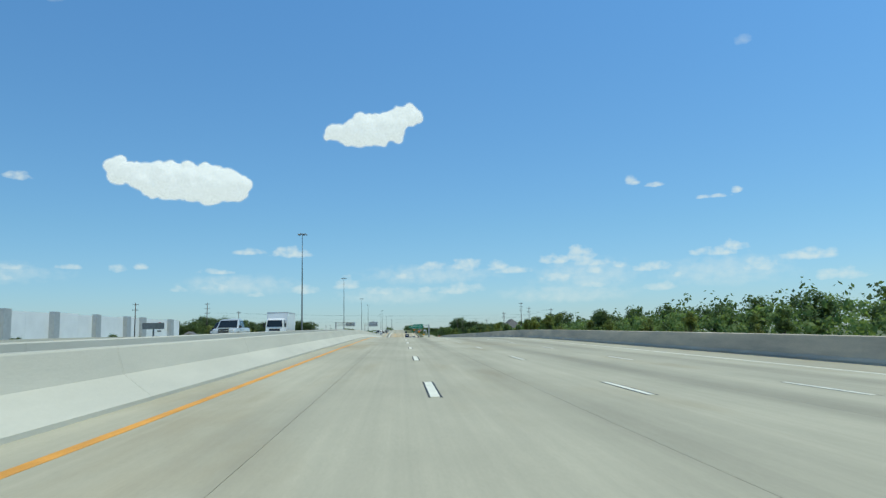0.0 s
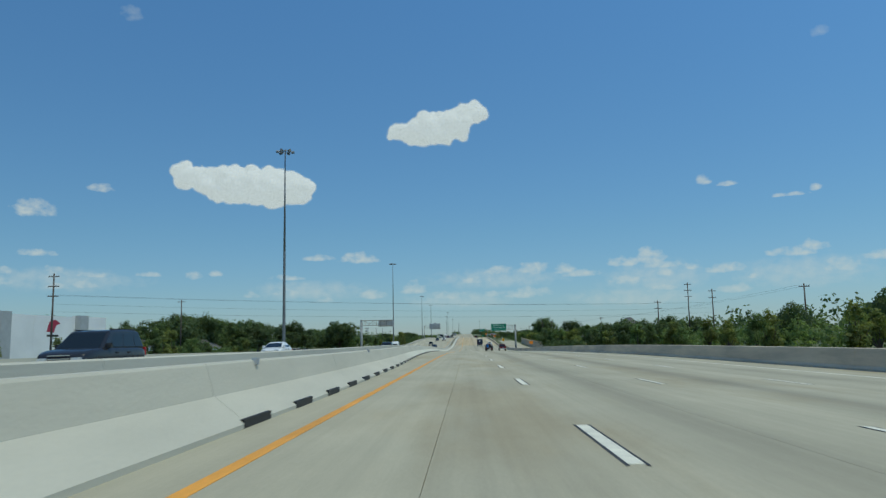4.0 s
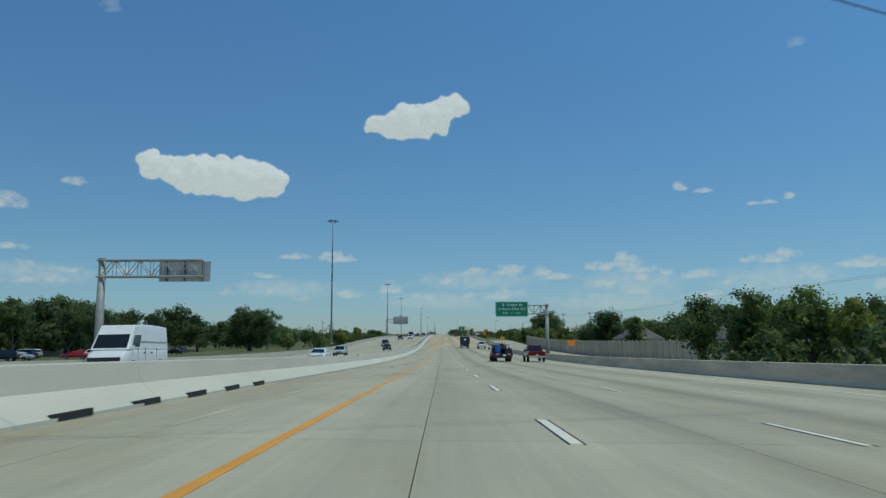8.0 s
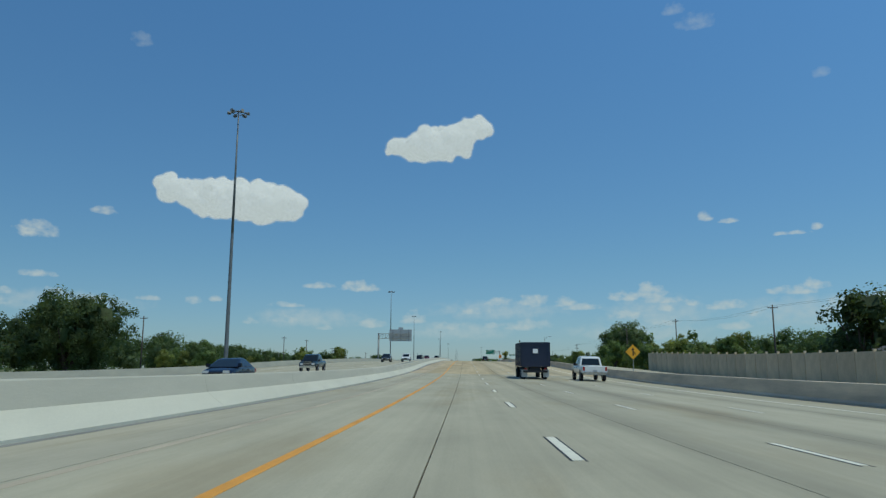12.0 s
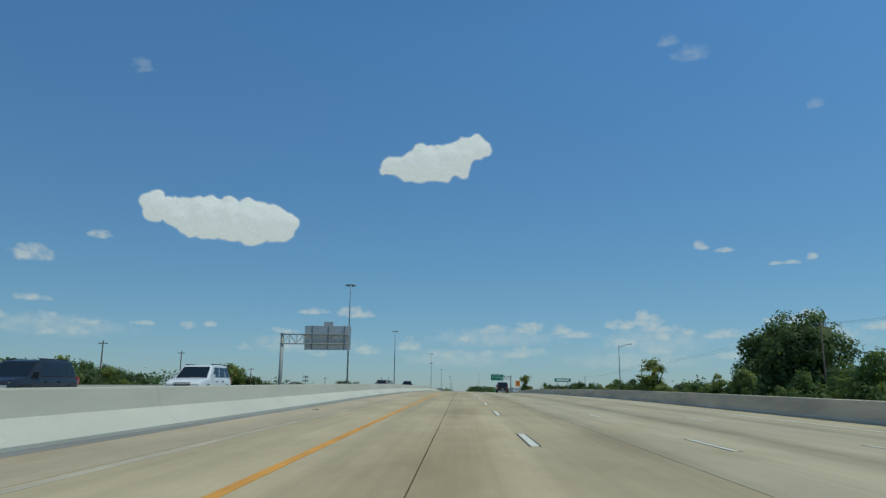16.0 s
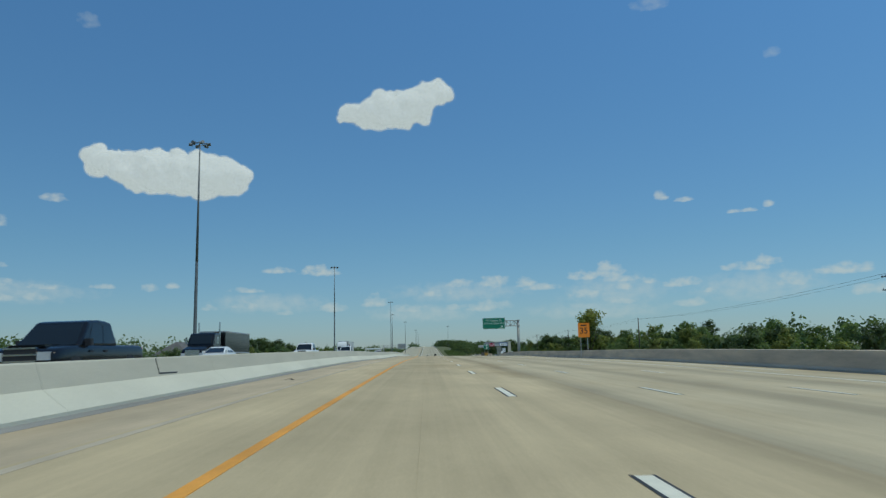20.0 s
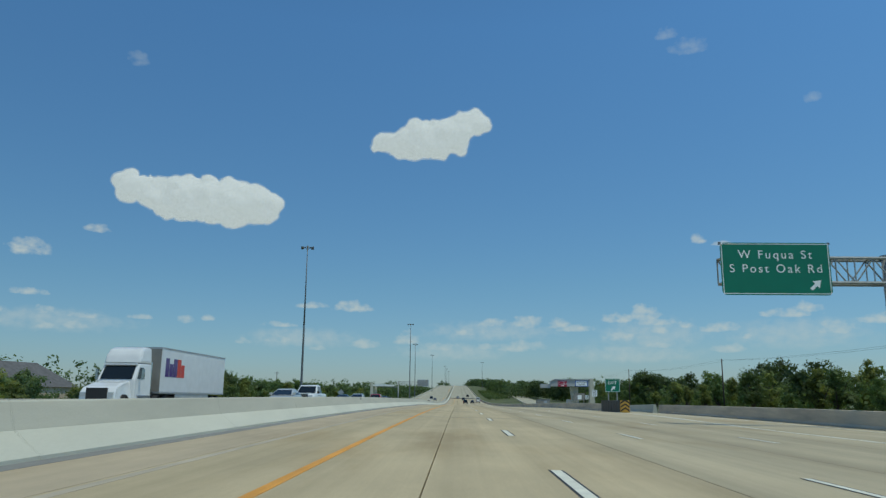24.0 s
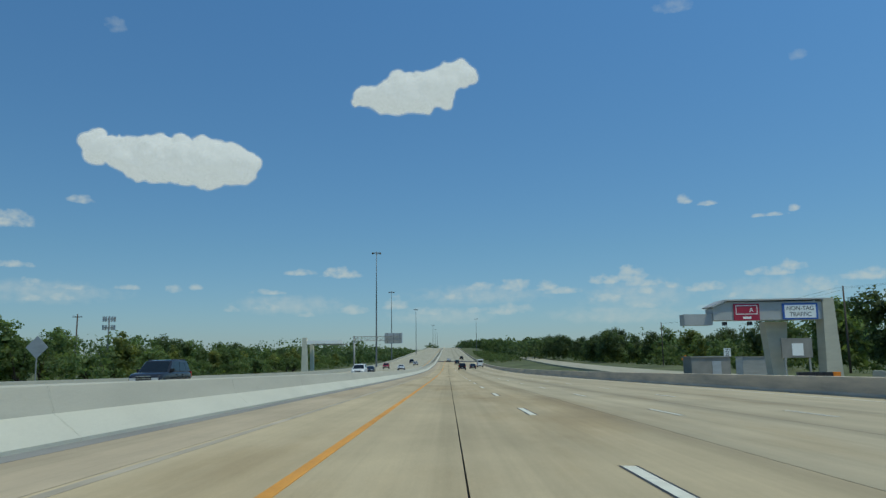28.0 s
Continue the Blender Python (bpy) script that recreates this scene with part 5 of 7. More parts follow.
# exit gore: sign and crash cushion
gz = deck(14, 872)
ex = tagged(empty("exit_sign", 14.85, 875.3, gz), "small green exit sign with an arrow in the gore", "road sign", "roadside signs")
part("panel", rounded_panel(-0.78, 0.78, 1.95, 3.35, -0.03, 0, 0.1), M["sign_green"], ex)
part("border", outline(-0.74, 0.74, 1.99, 3.31, -0.037, 0.03), M["sign_white"], ex)
words("lettering", "EXIT", 0.46, M["sign_white"], ex, 0, -0.036, 2.93)
ar = part("arrow", arrow_mesh(0.62), M["sign_white"], ex)
ar.location = (0.05, -0.036, 2.36)
for px in (-0.45, 0.45):
    part("post", boxes((px - 0.05, px + 0.05, 0.0, 0.09, -0.3, 3.3)), M["steel"], ex)
def ramp_cushion(x, y, z):
    """A short dark cushion lying across the view, with an orange nose."""
    root = tagged(empty("crash_cushion", x, y, z, 75), "low dark crash cushion with an orange nose beside the ramp", "crash cushion")
    for i in range(4):
        part("cell", boxes((-0.35, 0.35, 0.25 + i * 0.62, 0.83 + i * 0.62, 0.02, 0.85)), M["trim"], root, bevel=0.04)
    part("nose", boxes((-0.34, 0.34, -0.3, 0.2, 0.03, 0.85)), M["sign_orange"], root, "orange nose panel", bevel=0.05)
    part("base_rail", boxes((-0.4, 0.4, -0.4, 2.9, -0.05, 0.03)), M["gutter"], root)


cush = tagged(empty("crash_cushion", 14.1, 866.3, gz, 2.5), "black crash cushion with a striped nose panel", "crash cushion")
for i in range(7):
    part("cell", boxes((-0.45, 0.45, 0.25 + i * 1.05, 1.22 + i * 1.05, 0.02, 1.12)), M["trim"], cush, bevel=0.05)
part("nose", boxes((-0.42, 0.42, 0.0, 0.2, 0.05, 1.15)), M["nose_worn_dimmed"], cush, "scuffed yellow nose panel with shade in its colour")
bm = bmesh.new()
for k in range(3):
    for s in (-1, 1):
        zc = 0.16 + k * 0.36
        vs = [bm.verts.new(p) for p in ((0, -0.004, zc + 0.22), (0, -0.004, zc + 0.38), (s * 0.42, -0.004, zc + 0.1), (s * 0.42, -0.004, zc - 0.06))]
        bm.faces.new(vs if s > 0 else vs[::-1])
part("chevron", bm, M["black"], cush, "black chevrons")
part("base_rail", boxes((-0.5, 0.5, -0.3, 7.8, -0.02, 0.03)), M["gutter"], cush)

# ---------------------------------------------------------------- exit ramp and toll point


verts, faces = [], []
ry = list(range(874, 1400, 12))
for y in ry:
    for x in (ramp_l(y), ramp_r(y)):
        verts += [(x, y, ramp_z(y)), (x, y, ramp_z(y) - 1.8)]
for j in range(len(ry) - 1):
    p_, q_ = j * 4, j * 4 + 4
    faces += [(p_, p_ + 2, q_ + 2, q_), (p_, q_, q_ + 1, p_ + 1), (p_ + 2, p_ + 3, q_ + 3, q_ + 2)]
ramp = tagged(link("road", mesh_of("ramp", verts, faces, M["pave_grey"])), "pale concrete exit ramp running down beside the motorway", "road", kind="structure")
wl = tagged(empty("wall_ramp", 0, 0, 0), "low concrete wall along the outer side of the ramp", "barrier", kind="structure")
for a in range(874, 1000, 14):
    sweep("wall_panel", WALLR, [a + 0.01, a + 7, a + 13.99], ramp_r, lambda x, y: ramp_z(y), M["barrier"], wl)

tz = 4.75
toll = tagged(empty("toll_gantry", 36.1, 1007, tz), "concrete toll gantry with a roofed sign beam", "toll gantry")


def slab(bm, pts, y0, y1):
    A = [bm.verts.new((x, y0, z)) for x, z in pts]
    B = [bm.verts.new((x, y1, z)) for x, z in pts]
    bm.faces.new(A)
    bm.faces.new(B[::-1])
    n = len(pts)
    for i in range(n):
        bm.faces.new((A[i], B[i], B[(i + 1) % n], A[(i + 1) % n]))


bm = bmesh.new()
slab(bm, [(-0.9, -0.4), (0.75, -0.4), (0.35, 7.85), (-0.75, 7.85)], -0.8, 0.8)
part("column", bm, M["barrier"], toll, bevel=0.06)
bm = bmesh.new()
slab(bm, [(-5.3, -0.4), (-4.1, -0.4), (-3.6, 5.6), (-5.9, 5.6)], 1.0, 2.4)
part("column", bm, M["barrier"], toll, bevel=0.06)
bm = bmesh.new()
slab(bm, [(-11.6, 5.75), (-0.75, 5.75), (-0.75, 7.55), (-10.4, 7.55), (-11.6, 6.95)], -0.6, 1.6)
part("beam", bm, M["panel_grey"], toll)
bm = bmesh.new()
slab(bm, [(-11.7, 7.0), (-10.4, 7.62), (-0.6, 7.72), (-0.6, 7.86), (-10.5, 7.78), (-11.9, 7.1)], -0.9, 1.9)
part("roof", bm, M["panel_grey"], toll)
part("walkway", boxes((-14.4, -11.6, -0.3, 1.2, 5.3, 6.4)), M["panel_grey"], toll)
for i in range(9):
    x = -14.3 + i * 1.25
    part("camera_box", boxes((x, x + 0.3, -0.5, 0.1, 5.25, 5.6)), M["trim"], toll) if i in (3, 5) else None
part("sign_panel", boxes((-9.6, -7.05, -0.72, -0.62, 5.7, 7.35)), M["sign_red"], toll, "maroon toll lane sign")
part("sign_rim", outline(-9.4, -7.25, 6.3, 7.2, -0.735, 0.07), M["sign_white"], toll)
part("lettering_bar", boxes((-8.7, -7.9, -0.73, -0.722, 5.85, 6.08)), M["sign_white"], toll)
words("lettering", "A", 0.62, M["sign_white"], toll, -7.85, -0.73, 6.72)
part("sign_panel", boxes((-4.75, -1.25, -0.72, -0.62, 5.75, 7.35)), M["sign_blue"], toll, "blue rimmed toll sign")
part("sign_face", boxes((-4.55, -1.45, -0.732, -0.722, 5.9, 7.2)), M["sign_white"], toll)
words("lettering", "NON-TAG", 0.58, M["black"], toll, -3.0, -0.738, 6.84)
words("lettering", "TRAFFIC", 0.58, M["black"], toll, -3.0, -0.738, 6.24)
hut = tagged(empty("toll_cabinet", 21.7, 1001.2, ramp_z(1001)), "grey metal equipment cabinet beside the ramp", "cabinet")
part("body", boxes((-1.75, 1.75, -1.2, 1.2, -0.3, 2.15)), M["gutter"], hut, bevel=0.04)
part("door", boxes((0.1, 0.9, -1.23, -1.205, 0.1, 1.8)), M["sign_back"], hut)
part("cap", boxes((-1.85, 1.85, -1.3, 1.3, 2.15, 2.24)), M["steel"], hut)
hut2 = tagged(empty("toll_cabinet", 31.8, 1015.0, ramp_z(1015)), "pale metal equipment cabinet beside the ramp", "cabinet")
part("body", boxes((-1.7, 1.7, -1.0, 1.0, -0.3, 2.1)), M["sign_back"], hut2, bevel=0.04)
part("cap", boxes((-1.8, 1.8, -1.1, 1.1, 2.1, 2.18)), M["steel"], hut2)
ramp_cushion(27.6, 990.0, ramp_z(990))
pan = tagged(empty("toll_notice", 32.5, 1006.2, ramp_z(1006)), "grey toll notice board with a white plate", "road sign")
part("board", boxes((-1.6, 1.4, -0.1, 0.1, 2.0, 3.9)), M["gutter"], pan)
part("plate", boxes((-0.6, 0.5, -0.13, -0.105, 2.2, 3.4)), M["sign_white"], pan)
for px in (-1.3, 1.1):
    part("post", boxes((px - 0.08, px + 0.08, -0.08, 0.08, -0.4, 2.0)), M["steel"], pan)

# toll point of the opposite carriageway
t2 = tagged(empty("toll_gantry", -40.3, 1131, 5.2), "pale concrete toll gantry across the opposite ramp", "toll gantry")
bm = bmesh.new()
slab(bm, [(-0.7, -1.2), (0.9, -1.2), (0.6, 7.9), (-0.5, 7.9)], -0.8, 0.8)
part("column", bm, M["barrier_toe"], t2, bevel=0.06)
bm = bmesh.new()
slab(bm, [(1.2, -1.2), (2.1, -1.2), (2.0, 6.6), (1.0, 6.6)], 2.0, 3.2)
part("column", bm, M["barrier_toe"], t2, bevel=0.06)
part("beam", boxes((0.6, 10.2, -0.5, 0.7, 6.3, 7.1)), M["sign_white"], t2, bevel=0.05)
part("truss", boxes((2.0, 11.4, 0.8, 1.6, 5.9, 6.2)), M["steel"], t2)

# ---------------------------------------------------------------- poles and power lines


def utility_pole(x, y, top, arms, label="weathered wooden utility pole with crossarms"):
    z0 = land(x, y)
    root = tagged(empty("utility_pole", x, y, z0), label, "utility pole", "utility poles")
    h = top - z0
    bm = bmesh.new()
    tube(bm, (0, 0, -1), (0, 0, h), 0.17, 0.11, 10)
    part("pole", bm, M["wood_pole"], root, smooth=True)
    for i in range(arms):
        z = h - 0.5 - i * 1.5
        part("crossarm", boxes((-0.85, 0.85, -0.07, 0.05, z - 0.06, z + 0.06)), M["wood_pole"], root)
        for px in (-0.75, -0.38, 0.38, 0.75):
            bm = bmesh.new()
            tube(bm, (px, 0, z + 0.07), (px, 0, z + 0.27), 0.05, 0.03, 6)
            part("insulator", bm, M["sign_back"], root)
    return root


POLES = [(-64.2, 249, 14.0, 3), (-65.3, 302.5, 13.1, 1), (-72.4, 205.7, 12.0, 2), (52.9, 320.5, 15.8, 3), (53.6, 305, 13.1, 2), (53.5, 260, 10.7, 1), (44.9, 318.3, 11.5, 2), (49.5, 420, 10.9, 1), (50, 529, 12.6, 1), (50, 586, 14.4, 1), (50, 641, 15.6, 1), (50.2, 748, 14.9, 2), (51, 850, 15.0, 0), (52.2, 948.5, 15.5, 0), (53, 1035, 16.4, 0), (55, 1130, 16, 0), (-70, 560, 13, 1), (-66, 667, 14.0, 1), (-66, 705, 14.7, 1), (-66, 763, 13.5, 1), (-68, 900, 15, 1), (-66, 990, 15.5, 1), (-66, 1060, 15.5, 1)]
for x, y, top, arms in POLES:
    utility_pole(x, y, top, arms)


def wire(a, b, sag, r=0.018):
    a, b = Vector(a), Vector(b)
    cu = bpy.data.curves.new("power_line", "CURVE")
    cu.dimensions, cu.bevel_depth, cu.bevel_resolution = "3D", r, 1
    sp = cu.splines.new("POLY")
    sp.points.add(24)
    for i in range(25):
        s = i / 24
        q = a.lerp(b, s)
        sp.points[i].co = (q.x, q.y, q.z - sag * 4 * s * (1 - s), 1)
    cu.materials.append(M["wire"])
    tagged(new("power_line", cu), "thin dark power line sagging between poles", "power line", "power lines")


# lines that cross over the road, and lines beside it
for za, zb, d in ((10.7, 10.1, -1.0), (10.7, 10.1, 1.0), (9.3, 8.9, 0.5), (8.2, 7.8, -0.5)):
    wire((-64.2 + d, 249, za), (53.6 + d, 305, zb), 0.9, 0.012)
side_r = [p for p in POLES if p[0] > 48]
for a, b in zip(side_r, side_r[1:]):
    if a[1] < b[1]:
        for d in (-1.0, 1.0):
            wire((a[0] + d, a[1], a[2] - 0.25), (b[0] + d, b[1], b[2] - 0.25), 0.9, 0.012)

lamp = tagged(empty("street_lamp", 26.7, 666.7, land(26.7, 666.7)), "slim grey street lamp on the frontage road", "street lamp")
bm = bmesh.new()
tube(bm, (0, 0, -0.5), (0, 0, 9.3), 0.1, 0.06, 10)
part("pole", bm, M["mast"], lamp, smooth=True)
bm = bmesh.new()
tube(bm, (0, 0, 8.9), (1.7, 0, 9.5), 0.045, 0.035, 8)
part("arm", bm, M["mast"], lamp)
part("head", boxes((1.6, 2.3, -0.14, 0.14, 9.42, 9.56)), M["sign_back"], lamp, bevel=0.03)

# ---------------------------------------------------------------- buildings and fence
wh = empty("warehouse", -98, 334, 0.2)
wh.matrix_world = pose(-98, 334, 0.2, 0, 0, 86.4)
tagged(wh, "long white tilt wall warehouse with grey pilasters", "warehouse")
LW = 150
for i in range(10):
    part("wall_panel", boxes((-LW * (i + 1) / 10 + 0.03, -LW * i / 10 - 0.03, -0.0, 0.3, -0.5, 10.3 if i % 3 else 10.6)), M["wall_white"], wh)
for x in (-12.3, -41.2, -55.4, -79.2, -106, -131):
    part("pilaster", boxes((x - 1.7, x + 1.7, -1.5, -0.003, -0.5, 10.7)), M["panel_grey"], wh, "pale grey pilaster")
part("side_wall", boxes((-0.3, 0.0, 0.3, 45, -0.5, 10.3)), M["wall_white"], wh)
part("rear_wall", boxes((-LW, 0.0, 45, 45.3, -0.5, 10.3)), M["wall_white"], wh)
part("roof", boxes((-LW, -0.3, 0.3, 45, 9.6, 9.8)), M["roof"], wh)
bm = bmesh.new()
slab(bm, [(-25.2, 6.6), (-24.2, 8.9), (-22.0, 9.5), (-20.0, 8.6), (-21.6, 8.1), (-22.4, 6.4)], -0.03, -0.004)
part("emblem", bm, M["sign_red"], wh, "dark red painted emblem")
part("emblem_bar", boxes((-25.0, -20.6, -0.03, -0.004, 5.4, 5.9)), M["black"], wh)
bb = tagged(empty("billboard", -71.5, 218, land(-71.5, 218)), "small billboard with its plain back to the road", "billboard")
part("panel", boxes((-3.1, 3.1, -0.1, 0.1, 4.55, 6.35)), M["mast"], bb)
part("post", boxes((-0.2, 0.2, 0.1, 0.45, -0.8, 6.0)), M["mast"], bb)


def house(x, y, rz, w, d, h, label, wallmat="fence", base=None, steep=0.36):
    z = land(x, y) if base is None else base
    root = tagged(empty("house", x, y, z, rz), label, "house", "houses")
    part("wall", boxes((-w / 2, w / 2, -d / 2, d / 2, -0.5, h)), M[wallmat], root)
    bm = bmesh.new()
    e = 0.45
    rh = d * steep
    A = [bm.verts.new(p) for p in ((-w / 2 - e, -d / 2 - e, h), (w / 2 + e, -d / 2 - e, h), (w / 2 + e, d / 2 + e, h), (-w / 2 - e, d / 2 + e, h))]
    R = [bm.verts.new(p) for p in ((-w / 2 + d * 0.3, 0, h + rh), (w / 2 - d * 0.3, 0, h + rh))]
    bm.faces.new((A[0], A[1], R[1], R[0]))
    bm.faces.new((A[2], A[3], R[0], R[1]))
    bm.faces.new((A[1], A[2], R[1]))
    bm.faces.new((A[3], A[0], R[0]))
    bm.faces.new(A[::-1])
    part("roof", bm, M["roof"], root)
    for s in (-0.3, 0.3):
        wn = part("window", boxes((s * w - 0.6, s * w + 0.6, -d / 2 - 0.05, -d / 2 - 0.004, 1.0, 2.1)), M["wall_white"], root)
        part("pane", boxes((s * w - 0.5, s * w + 0.5, -d / 2 - 0.06, -d / 2 - 0.052, 1.1, 2.0)), M["glass"], wn)
    part("door", boxes((-0.5, 0.5, -d / 2 - 0.04, -d / 2 - 0.004, 0, 2.05)), M["trim"], root)
    return root


house(72, 476, 100, 13, 12, 6.9, "two storey house with a broad grey roof", "fence", steep=0.48)
house(66, 440, 95, 16, 12, 3.2, "low house with a grey hip roof behind the fence")
house(60, 505, 90, 15, 12, 3.4, "low house with a grey hip roof behind the fence")
house(62, 405, 85, 14, 11, 3.2, "low house with a grey hip roof behind the fence")
house(-92, 392, -80, 14, 9, 3.0, "pale blue cottage on the frontage road", "wall_white")
house(-96, 345, -85, 16, 9, 3.0, "low pale cottage behind trees", "wall_white")
house(-98, 450, -90, 22, 12, 3.6, "low shop building with a grey roof")
house(-92, 945, -95, 24, 14, 4.6, "low building with a grey roof behind trees")
house(-104, 505, -95, 16, 10, 3.0, "low house with a grey roof behind parked cars")

fen = tagged(empty("fence", 0, 0, 0), "tall weathered concrete panel fence along the frontage road", "fence")
fme, pme = {}, None
fx = 26.5
for i in range(64):
    y = 352 + i * 2.6
    z = land(fx, y) - 0.1
    if not fme:
        bm = boxes((-0.05, 0.05, 0.06, 2.54, 0.0, 2.75))
        bmesh.ops.recalc_face_normals(bm, faces=bm.faces)
        fm = bpy.data.meshes.new("panel")
        bm.to_mesh(fm)
        bm.free()
        fm.materials.append(M["fence"])
        bm = boxes((-0.1, 0.1, -0.06, 0.06, -0.4, 2.9))
        bmesh.ops.recalc_face_normals(bm, faces=bm.faces)
        pme = bpy.data.meshes.new("post")
        bm.to_mesh(pme)
        bm.free()
        pme.materials.append(M["fence"])
        fme["m"] = fm
    link("panel", fme["m"], fen, "", (fx, y, z))
    link("post", pme, fen, "", (fx, y, z))

# frontage roads
for xa, xb, y0, y1, lab in ((16.5, 24.5, 330, 560, "grey frontage road beyond the outer wall"), (-46.0, -36.5, 250, 620, "grey frontage road beyond the far edge")):
    ys = list(range(y0, y1 + 1, 10))
    verts, faces = [], []
    for y in ys:
        for x in (xa, xb):
            verts += [(x, y, land(x, y) + 0.06), (x, y, land(x, y) - 0.3)]
    for j in range(len(ys) - 1):
        p_, q_ = j * 4, j * 4 + 4
        faces += [(p_, p_ + 2, q_ + 2, q_), (p_, q_, q_ + 1, p_ + 1), (p_ + 2, p_ + 3, q_ + 3, q_ + 2)]
    tagged(link("road", mesh_of("frontage", verts, faces, M["pave_grey"])), lab, "road", kind="structure")

# drain slots in the foot of the median wall
for i in range(52):
    y = 148.4 + i * 2.83
    if y > 296:
        break
    x = toe_x(y + 0.6)
    bm = boxes((x - 0.05, x + 0.006, y, y + 1.25, deck(x, y) + 0.005, deck(x, y) + 0.115))
    part("drain_slot", bm, M["black"], median)
# short dark marks and bracket stubs on the wall
for y, n in ((324.5, 2), (165.0, 1), (150.6, 1), (517.0, 1), (770.0, 2)):
    for k in range(n):
        x = toe_x(y) - 0.5
        part("bracket", boxes((x - 0.06, x + 0.03, y + k * 0.35, y + k * 0.35 + 0.12, deck(x, y) + 0.73, deck(x, y) + 0.835)), M["sign_back"], median)

# a broken edge with dark pockets in the top of the wall, and a cracked corner farther back


def wall_mark(name, y0, y1, low, high, mat, taper=1.0):
    """A shallow mark that lies on the leaning upper face of the median wall."""
    ym = (y0 + y1) / 2
    toe = toe_x(ym)
    z = deck(toe - 0.5, ym)
    bm = boxes((-0.03, 0.004, y0, y1, low, high))
    for v in bm.verts:
        if v.co.z < (low + high) / 2:
            v.co.y = ym + (v.co.y - ym) * taper
        v.co.x += toe - 0.42 - (v.co.z - 0.40) * 0.2857
        v.co.z += z
    part(name, bm, mat, median)


for y, w, low in ((844.2, 0.13, 0.66), (844.4, 0.11, 0.6), (844.78, 0.10, 0.6)):
    wall_mark("broken_pocket", y - w / 2, y + w / 2, low, 0.775, M["black"], 0.45)
wall_mark("crack", 683.6, 683.64, 0.46, 0.78, M["joint"])
wall_mark("crack", 683.6, 684.8, 0.43, 0.46, M["black"])

# phone mast beyond the trees
cell = tagged(empty("phone_mast", -153, 1261, land(-153, 1261)), "slim phone mast with a ring of panel aerials", "phone mast")
bm = bmesh.new()
tube(bm, (0, 0, -1), (0, 0, 23.5), 0.5, 0.25, 12)
part("pole", bm, M["mast"], cell, smooth=True)
for lev in (18.4, 22.2):
    bm = bmesh.new()
    for i in range(12):
        a, b = 2 * math.pi * i / 12, 2 * math.pi * (i + 1) / 12
        tube(bm, (2.4 * math.cos(a), 2.4 * math.sin(a), lev), (2.4 * math.cos(b), 2.4 * math.sin(b), lev), 0.08, n=6, caps=False)
    for i in range(3):
        a = 2 * math.pi * i / 3
        tube(bm, (0, 0, lev), (2.4 * math.cos(a), 2.4 * math.sin(a), lev), 0.08, n=6)
    part("platform", bm, M["mast"], cell)
    for i in range(12):
        a = 2 * math.pi * i / 12
        part("aerial", boxes((2.5 * math.cos(a) - 0.17, 2.5 * math.cos(a) + 0.17, 2.5 * math.sin(a) - 0.17, 2.5 * math.sin(a) + 0.17, lev - 1.1, lev + 1.1)), M["sign_back"], cell)

# scraps of tyre on the shoulder
rng = random.Random(12)
for x, y in ((-5.0, 322.0), (-4.6, 331.5), (-6.1, 560.0), (-5.9, 690.0), (-6.3, 884.0), (9.6, 812.0), (-4.0, 128.0), (-6.4, 917.0)):
    bm = bmesh.new()
    n = 7
    w = rng.uniform(0.05, 0.09)
    top = [bm.verts.new((0.18 * (i / n - 0.5) * 2, w * math.sin(i * 1.3), 0.012 + 0.035 * math.sin(math.pi * i / n))) for i in range(n + 1)]
    low = [bm.verts.new((v.co.x + 0.02, v.co.y + w, v.co.z * 0.6)) for v in top]
    for i in range(n):
        bm.faces.new((top[i], top[i + 1], low[i + 1], low[i]))
    geom = bmesh.ops.solidify(bm, geom=bm.faces[:], thickness=0.012)
    ob = part("tyre_scrap", bm, M["rubber"])
    ob.matrix_world = pose(x, y, deck(x, y) + 0.006, 0, 0, rng.uniform(0, 180))
    tagged(ob, "curled black scrap of tyre rubber on the paving", "debris", "tyre scraps")

# ---------------------------------------------------------------- vehicles
WHEELS = {}


